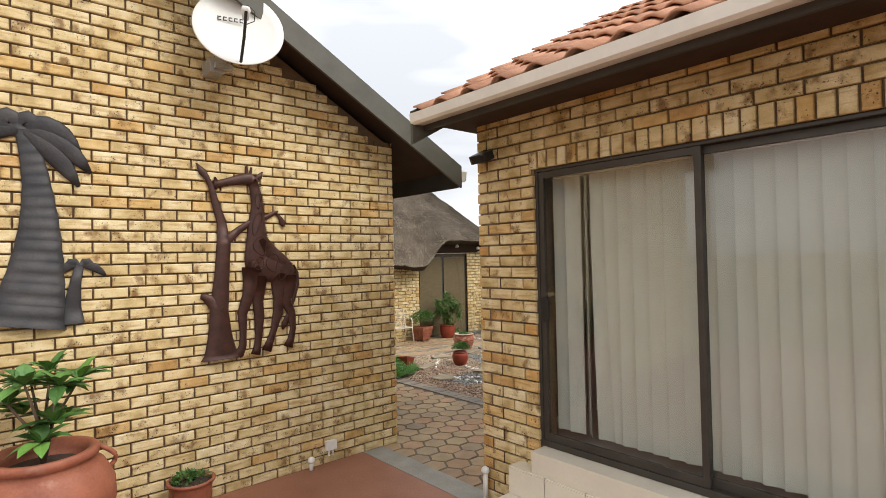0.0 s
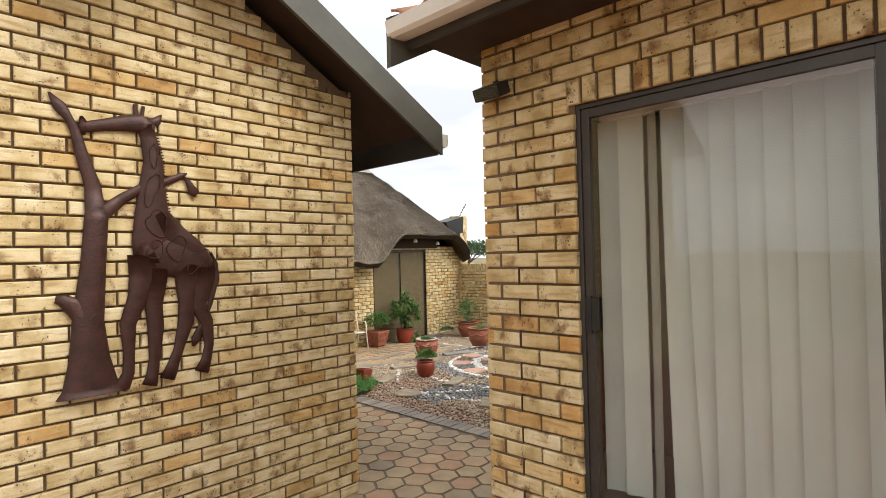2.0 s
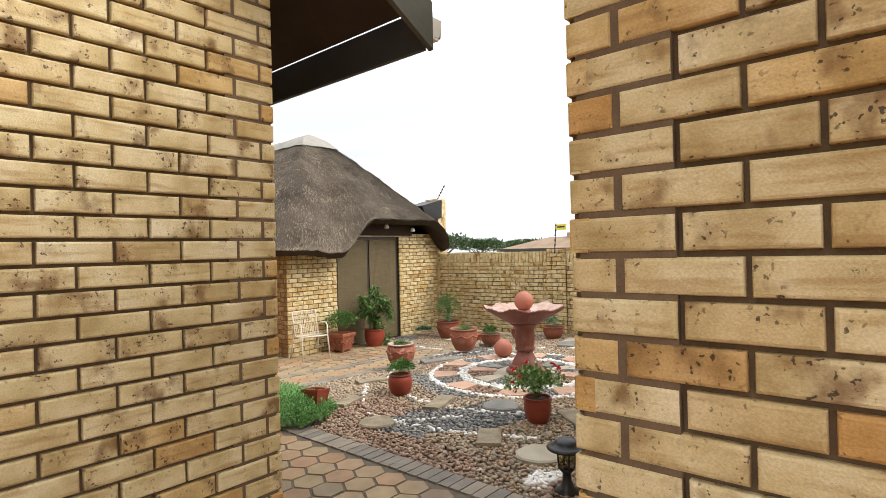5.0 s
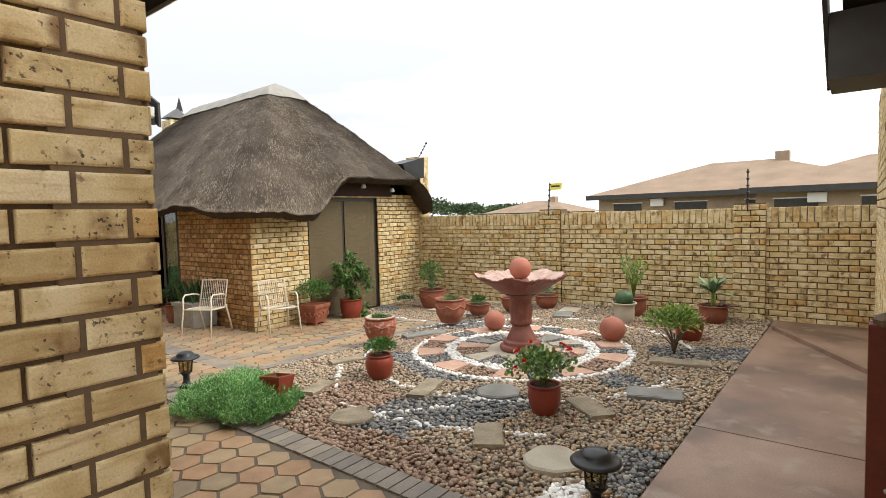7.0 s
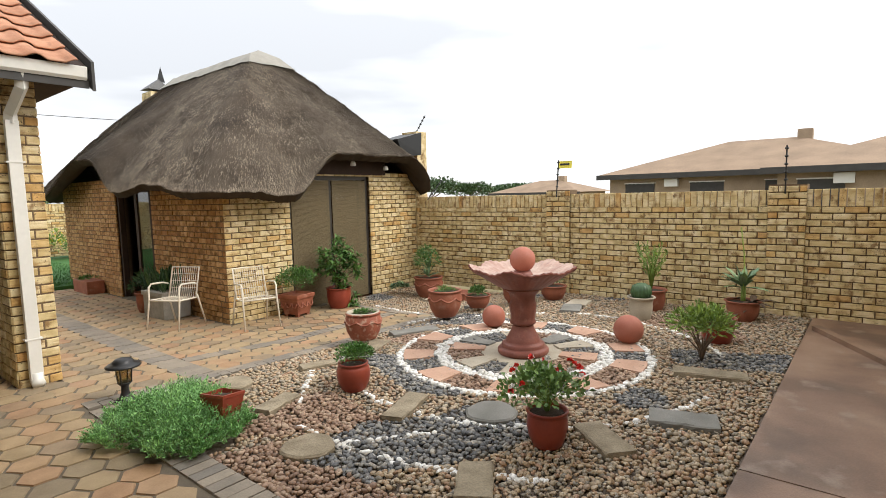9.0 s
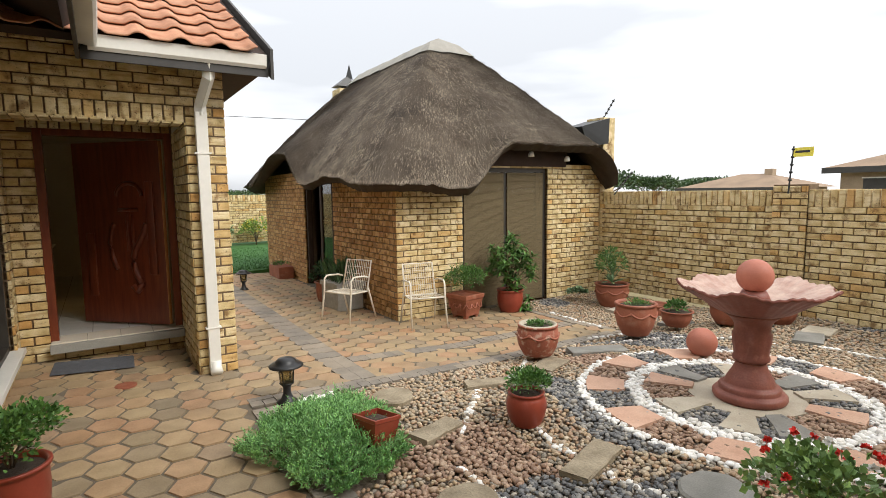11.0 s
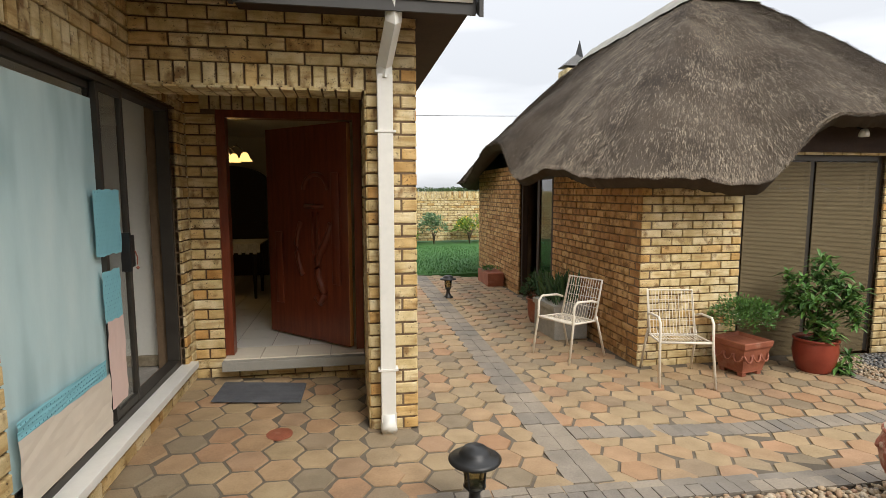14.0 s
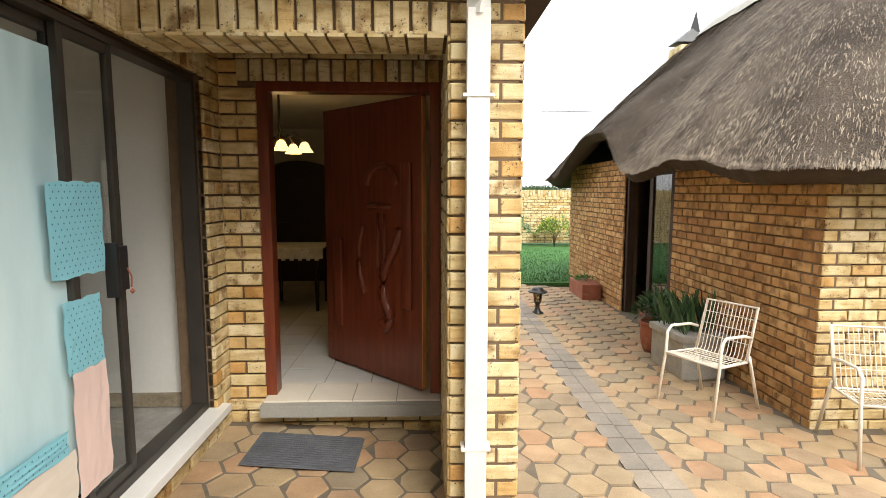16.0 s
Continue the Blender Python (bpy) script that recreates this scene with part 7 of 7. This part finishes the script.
# ---- beyond the walls ----
def far_house(m, w, d, h, label, windows):
    ob = thing("neighbour_house", label, "house", "houses beyond the wall", m=m)
    part("wall", Geo().box((-w / 2, -d / 2, -0.3), (w / 2, d / 2, h)), m_far_wall, ob, "brown brick walls")
    o = 0.5
    part("roof", Geo().add([(-w / 2 - o, -d / 2 - o, h), (w / 2 + o, -d / 2 - o, h), (w / 2 + o, d / 2 + o, h), (-w / 2 - o, d / 2 + o, h), (-w / 2 + d / 2, 0, h + d * 0.18), (w / 2 - d / 2, 0, h + d * 0.18)],
         [(0, 1, 5, 4), (1, 2, 5), (2, 3, 4, 5), (3, 0, 4), (3, 2, 1, 0)]), m_far_roof, ob, "hipped clay-brown tiled roof")
    part("fascia", Geo().box((-w / 2 - o, -d / 2 - o - 0.03, h - 0.22), (w / 2 + o, -d / 2 - o, h + 0.02)), m_fascia, ob, "dark fascia")
    for k in range(windows):
        x = -w / 2 + (k + 0.5) * w / windows
        wdw = part("window", Geo().box((x - 0.7, -d / 2 - 0.03, h - 1.5), (x + 0.7, -d / 2 + 0.03, h - 0.45)), m_fascia, ob, "dark window")
        part("frame", Geo().box((x - 0.75, -d / 2 - 0.05, h - 1.55), (x + 0.75, -d / 2 - 0.03, h - 1.5)).box((x - 0.75, -d / 2 - 0.05, h - 0.45), (x + 0.75, -d / 2 - 0.03, h - 0.40)), m_gutter, wdw)
    for k in range(2):
        x = -w / 2 + (0.25 + 0.45 * k) * w
        part("air_conditioner", Geo().box((x - 0.3, -d / 2 - 0.25, h - 0.62), (x + 0.3, -d / 2, h - 0.25), 0.03), m_dish, ob, "white air-conditioner unit")
    part("chimney", Geo().box((w * 0.12, -0.3, h + 0.6), (w * 0.12 + 0.6, 0.3, h + d * 0.18 + 0.35), 0.02), m_far_wall, ob)
    return ob


far_house(pose(34.5, 8.2, 0, 0, 0, -90), 12, 9, 2.45, "long brown brick neighbour house with a hipped tile roof", 4)
far_house(pose(30.5, 2.6, 0, 0, 0, -90), 8, 7, 2.4, "brown brick wing of the neighbour house", 3)
far_house(pose(48, 27, 0, 0, 0, -90), 8, 6, 1.7, "small distant house behind the boundary wall", 2)


def far_tree(m, h, w, seed, label):
    ob = thing("tree", label, "tree", "trees beyond the wall", m=m)
    r = random.Random(seed)
    g = Geo()
    g.tube([(0, 0, -0.3), (0.1, 0, h * 0.3), (0, 0.1, h * 0.55)], [0.22, 0.16, 0.1], 8)
    for k in range(6):
        a = k * 1.05
        g.tube([(0, 0, h * 0.35), (math.cos(a) * w * 0.25, math.sin(a) * w * 0.25, h * 0.55), (math.cos(a) * w * 0.4, math.sin(a) * w * 0.4, h * 0.72)], [0.1, 0.06, 0.03], 6)
    part("trunk", g, m_bark, ob, smooth=True)
    bushy(ob, "crown", (0, 0, h * 0.68), w * 0.62, h * 0.30, 2600, 0.32, 0.22, m_far_leaf, seed, "uneven green crown", clumps=16)


for k, (x, y, h, w) in enumerate(((48, 42, 3.9, 5.5), (58, 44, 3.6, 5), (66, 44, 3.0, 7), (75, 46, 3.5, 8), (84, 46, 3.3, 8), (8, 92, 3.2, 9), (20, 96, 2.8, 11), (32, 94, 3.4, 12), (46, 98, 3.0, 12), (60, 92, 3.2, 12), (-8, 94, 3.0, 10))):
    far_tree(pose(x, y, -0.4), h, w, 100 + k, "distant bushy green tree beyond the boundary wall")
for k, (x, y, w, h, mm) in enumerate(((8.6, 23.4, 0.5, 0.75, m_leaf_light), (9.6, 23.3, 0.45, 0.6, m_leaf), (7.4, 23.4, 0.5, 0.9, m_leaf_blue), (11.0, 23.3, 0.7, 1.0, m_leaf), (6.3, 23.4, 0.5, 0.6, m_leaf_light), (12.4, 23.4, 0.6, 0.8, m_leaf), (10.4, 23.2, 0.4, 0.4, m_leaf_light))):
    b = thing("garden_shrub", "leafy shrub in the bed along the lawn wall", "shrub", "shrubs along the lawn", m=pose(x, y, -0.06))
    stem_set(b, (0, 0, 0), 7, h * 0.9, w * 0.5, 0.015, m_bark, 200 + k)
    bushy(b, "foliage", (0, 0, h * 0.6), w, h * 0.55, 700, 0.11, 0.05, mm, 210 + k, "loose green leaves")
    if k in (0, 4):
        bushy(b, "yellow_flower", (0, 0, h * 0.65), w, h * 0.5, 70, 0.07, 0.06, m_flower_yellow, 230 + k, "yellow blooms")

line = thing("power_line", "thin dark overhead cable far beyond the garden", "cable", m=pose(0, 60, 0))
part("cable", Geo().tube([(x, 0, 9.9 - 0.00046 * (40 - x) * (40 + x)) for x in range(-40, 41, 5)], 0.03, 6), m_black, line)
for x in (-40.0, 40.0):
    part("pole", Geo().tube([(x, 0.14, -0.42), (x, 0.13, 9.9)], [0.13, 0.09], 10), m_bark, line, "plain timber pole", True)

# ---- pebbles ----
def pebbles(name, spots, material, label, size=(0.016, 0.030), seed=1, fine=1):
    """Loose rounded stones at the spots (x, y), joined."""
    bm = bmesh.new()
    bmesh.ops.create_icosphere(bm, subdivisions=fine, radius=1)
    bm.verts.index_update()
    base = np.array([v.co[:] for v in bm.verts])
    tri = np.array([[v.index for v in f.verts] for f in bm.faces])
    bm.free()
    rng = np.random.default_rng(seed)
    n = len(spots)
    sp = np.array(spots)
    r0 = rng.uniform(size[0], size[1], n)
    sc = np.stack([r0 * rng.uniform(0.85, 1.5, n), r0 * rng.uniform(0.75, 1.1, n), r0 * rng.uniform(0.5, 0.8, n)], 1)
    jit = 1 + rng.uniform(-0.13, 0.13, (n, len(base), 1))
    p = base[None] * jit * sc[:, None, :]
    a, t = rng.uniform(0, 2 * np.pi, n), rng.uniform(-0.45, 0.45, n)
    ca, sa, ct, st = np.cos(a)[:, None], np.sin(a)[:, None], np.cos(t)[:, None], np.sin(t)[:, None]
    x, y, z = p[..., 0], p[..., 1], p[..., 2]
    x, z = x * ct - z * st, x * st + z * ct
    x, y = x * ca - y * sa, x * sa + y * ca
    zz = np.array([gz(q[0], q[1]) for q in spots]) - 0.018 + rng.uniform(0.0, 0.022, n)
    verts = np.stack([x + sp[:, :1], y + sp[:, 1:2], z + zz[:, None]], -1).reshape(-1, 3)
    faces = (tri[None] + (np.arange(n) * len(base))[:, None, None]).reshape(-1, 3)
    me = bpy.data.meshes.new(name)
    me.vertices.add(len(verts))
    me.vertices.foreach_set("co", verts.ravel())
    me.loops.add(faces.size)
    me.loops.foreach_set("vertex_index", faces.ravel())
    me.polygons.add(len(faces))
    me.polygons.foreach_set("loop_start", np.arange(0, faces.size, 3))
    me.polygons.foreach_set("use_smooth", np.ones(len(faces), bool))
    me.materials.append(material)
    me.update(calc_edges=True)
    return tagged(new(name, me), label, "pebbles", kind="stuff")


rng = np.random.default_rng(8)
main, dark, brown, white = [], [], [], []
step_p = 0.032


def zone(x, y):
    """Which stones lie here."""
    dx, dy = x - FX, y - FY
    d, a = math.hypot(dx, dy), math.degrees(math.atan2(dy, dx)) % 360
    if d < 0.44:
        return None
    if 5.36 < x < 5.66 and y > 8.43:
        return "w"
    wob = 0.02 * math.sin(a * 0.3)
    if 0.80 + wob < d < 0.94 + wob:
        return "w"
    if d < 0.80:
        return "d" if int(a / 40) % 3 else "b"
    if d < 1.27:
        return "b" if int((a + 8) / 36) % 2 else "d"
    if 1.27 < d < 1.335:
        return "w"
    n = noise.noise(Vector((x * 0.9, y * 0.9, 3)))
    if y < 6.6 and x < 6.9 and abs(math.hypot(x - 6.9, y - 6.9) - 1.1) < 0.36:
        return "d"
    if x < 5.6 and y < 7.1:
        return "b" if n > -0.3 else "m"
    return "d" if n > 0.30 else "b" if n < -0.42 else "m"


for x in np.arange(5.22, 11.75, step_p):
    for y in np.arange(4.28, 11.0, step_p):
        px, py = x + rng.uniform(-0.017, 0.017), y + rng.uniform(-0.017, 0.017)
        if (px < 9.64 and py > 8.60) or (px > 10.6 and rng.random() < 0.15) or ((px - 5.22) / 0.5) ** 2 + ((py - 7.68) / 0.72) ** 2 < 0.8:
            continue
        q = zone(px, py)
        if q:
            {"m": main, "d": dark, "b": brown, "w": white}[q].append((px, py))
# white lines of stones: arcs round the circle and short radial runs
for rad, a0, a1 in ((1.9, 150, 262), (1.85, 20, 75), (2.0, -60, 10), (2.6, 172, 215)):
    for k in range(int(rad * radians(a1 - a0) / 0.032)):
        a = radians(a0) + k * 0.032 / rad
        white.append((FX + (rad + rng.uniform(-0.02, 0.02)) * math.cos(a), FY + (rad + rng.uniform(-0.02, 0.02)) * math.sin(a)))
for x0, y0, x1, y1 in ((6.15, 7.35, 6.75, 7.95), (7.1, 7.95, 7.75, 8.45), (5.85, 6.45, 6.35, 6.05), (9.6, 9.0, 9.75, 10.2), (8.95, 8.7, 9.6, 8.5)):
    L = math.hypot(x1 - x0, y1 - y0)
    for k in range(int(L / 0.022)):
        f = k * 0.022 / L
        white.append((x0 + (x1 - x0) * f + rng.uniform(-0.02, 0.02), y0 + (y1 - y0) * f + rng.uniform(-0.02, 0.02)))
for cx0, cy0 in ((5.50, 8.53), (5.55, 4.62)):
    for _ in range(150):
        white.append((cx0 + rng.normal(0, 0.09), cy0 + rng.uniform(-0.085, 0.085)))
pebbles("pebbles", main, m_pebble, "mixed tan and grey river pebbles", (0.013, 0.025), 11)
pebbles("pebbles", dark, m_pebble_dark, "slate-blue pebbles in patches round the circle", (0.015, 0.027), 12)
pebbles("pebbles", brown, m_pebble_brown, "rust-brown pebbles in patches round the circle", (0.016, 0.028), 13)
pebbles("pebbles", white, m_pebble_white, "white pebbles laid in rings and lines", (0.020, 0.034), 14)
# lawn blades at the near edge
r, g = random.Random(70), Geo()
for _ in range(9000):
    b0 = Vector((r.uniform(4.5, 8.5), 17.02 + 5.5 * r.random() ** 1.5, -0.06))
    d = Vector((r.uniform(-0.5, 0.5), r.uniform(-0.5, 0.5), 1)).normalized()
    small_leaf(g, b0, d, r.uniform(0.03, 0.07), 0.012, r)
tagged(solid("grass", g, m_lawn_blade, "short mown grass blades", "grass"), kind="stuff")

# ---- pieces of walls and floors ----
lay_bricks()


def hexagons(bed, regions, holes, near, size=0.135, seed=1):
    """Hexagonal pavers with flat sides along x; the nearest are parts."""
    joined, count = Geo(), 0
    r = random.Random(seed)
    corner = [(size * math.cos(radians(60 * k)), size * math.sin(radians(60 * k))) for k in range(6)]
    data = Geo().prism([(x * 0.95, y * 0.95) for x, y in corner], -0.03, 0.0, inset=0.05).mesh("paver", m_hex)
    dx, dy = size * 1.5, size * math.sqrt(3)
    x0, x1 = min(q[0] for q in regions), max(q[2] for q in regions)
    y0, y1 = min(q[1] for q in regions), max(q[3] for q in regions)
    for i in range(int((x1 - x0) / dx) + 2):
        for j in range(int((y1 - y0) / dy) + 2):
            x, y = x0 + i * dx, y0 + j * dy + (dy / 2 if i % 2 else 0)
            if not any(q[0] - 0.02 <= x <= q[2] + 0.02 and q[1] - 0.02 <= y <= q[3] + 0.02 for q in regions):
                continue
            if any(q[0] < x < q[2] and q[1] < y < q[3] for q in holes):
                continue
            m = pose(x, y, gz(x, y) + r.uniform(-0.003, 0.003), r.uniform(-0.7, 0.7), r.uniform(-0.7, 0.7), r.choice((0, 60, 120)) + r.uniform(-1, 1))
            if near[0] <= x <= near[2] and near[1] <= y <= near[3] and count < 300:
                ob = new("paver", data)
                ob.parent = bed
                ob.matrix_basis = m
                count += 1
            else:
                joined.prism([(a * 0.95, b * 0.95) for a, b in corner], -0.03, 0.0, m, inset=0.05)
    ob = part("pavers", joined, m_hex_joined, bed, "hexagonal pavers in tan, pink and grey")
    ob["kind"] = "stuff"


STRIPS = [(5.98, 8.75, 6.13, 17.0), (5.98, 9.48, 9.55, 9.58)]
hexagons(scene.objects["paving_bed"], [(3.22, 3.2, 4.95, 10.7)], [], (3.2, 6.6, 5.0, 10.7), seed=3)
hexagons(scene.objects["courtyard_bed"], [(5.0, 8.84, 7.55, 16.95), (7.5, 8.84, 9.5, 11.0)], STRIPS, (5.0, 8.7, 8.0, 12.0), seed=4)

tile_roof(wing_roof, (2.95, 9.235, 2.895), 0, PITCH, 8, 9)
tile_roof(annex_roof, (2.60, 3.28, 3.095), -90, math.degrees(math.atan(0.55)), 15, 10)


def border(bed, x0, y0, x1, y1, w, along, label):
    """Grey pavers laid side by side."""
    g, r = Geo(), random.Random(7)
    L = (x1 - x0) if along == "x" else (y1 - y0)
    n = int(L / w)
    for i in range(n):
        a, b = i * w + 0.004, (i + 1) * w - 0.004
        q = (x0 + a, y0 + 0.004, x0 + b, y1 - 0.004) if along == "x" else (x0 + 0.004, y0 + a, x1 - 0.004, y0 + b)
        z = gz((q[0] + q[2]) / 2, (q[1] + q[3]) / 2) + 0.005 + r.uniform(-0.001, 0.003)
        g.prism(rect(*q), z - 0.03, z + 0.002, inset=0.02)
    ob = part("border_pavers", g, m_grey_paver, bed, label)
    ob["kind"] = "stuff"


bed1, bed2 = scene.objects["paving_bed"], scene.objects["courtyard_bed"]
border(bed2, 5.0, 8.62, 9.55, 8.74, 0.105, "x", "grey border pavers beside the pebbles")
border(bed2, 5.0, 8.74, 9.55, 8.82, 0.21, "x", "grey border pavers beside the pebbles")
border(bed2, 5.90, 8.84, 6.05, 16.9, 0.21, "y", "grey strip of pavers across the courtyard")
border(bed2, 6.05, 8.84, 6.20, 16.9, 0.21, "y", "grey strip of pavers across the courtyard")
border(bed2, 6.21, 9.43, 9.55, 9.63, 0.105, "x", "grey strip of pavers across the courtyard")
border(bed2, 9.5, 8.84, 9.62, 11.0, 0.21, "y", "grey edge pavers beside the pebbles")
border(bed1, 4.98, 4.25, 5.2, 8.6, 0.105, "y", "grey border pavers beside the pebbles")
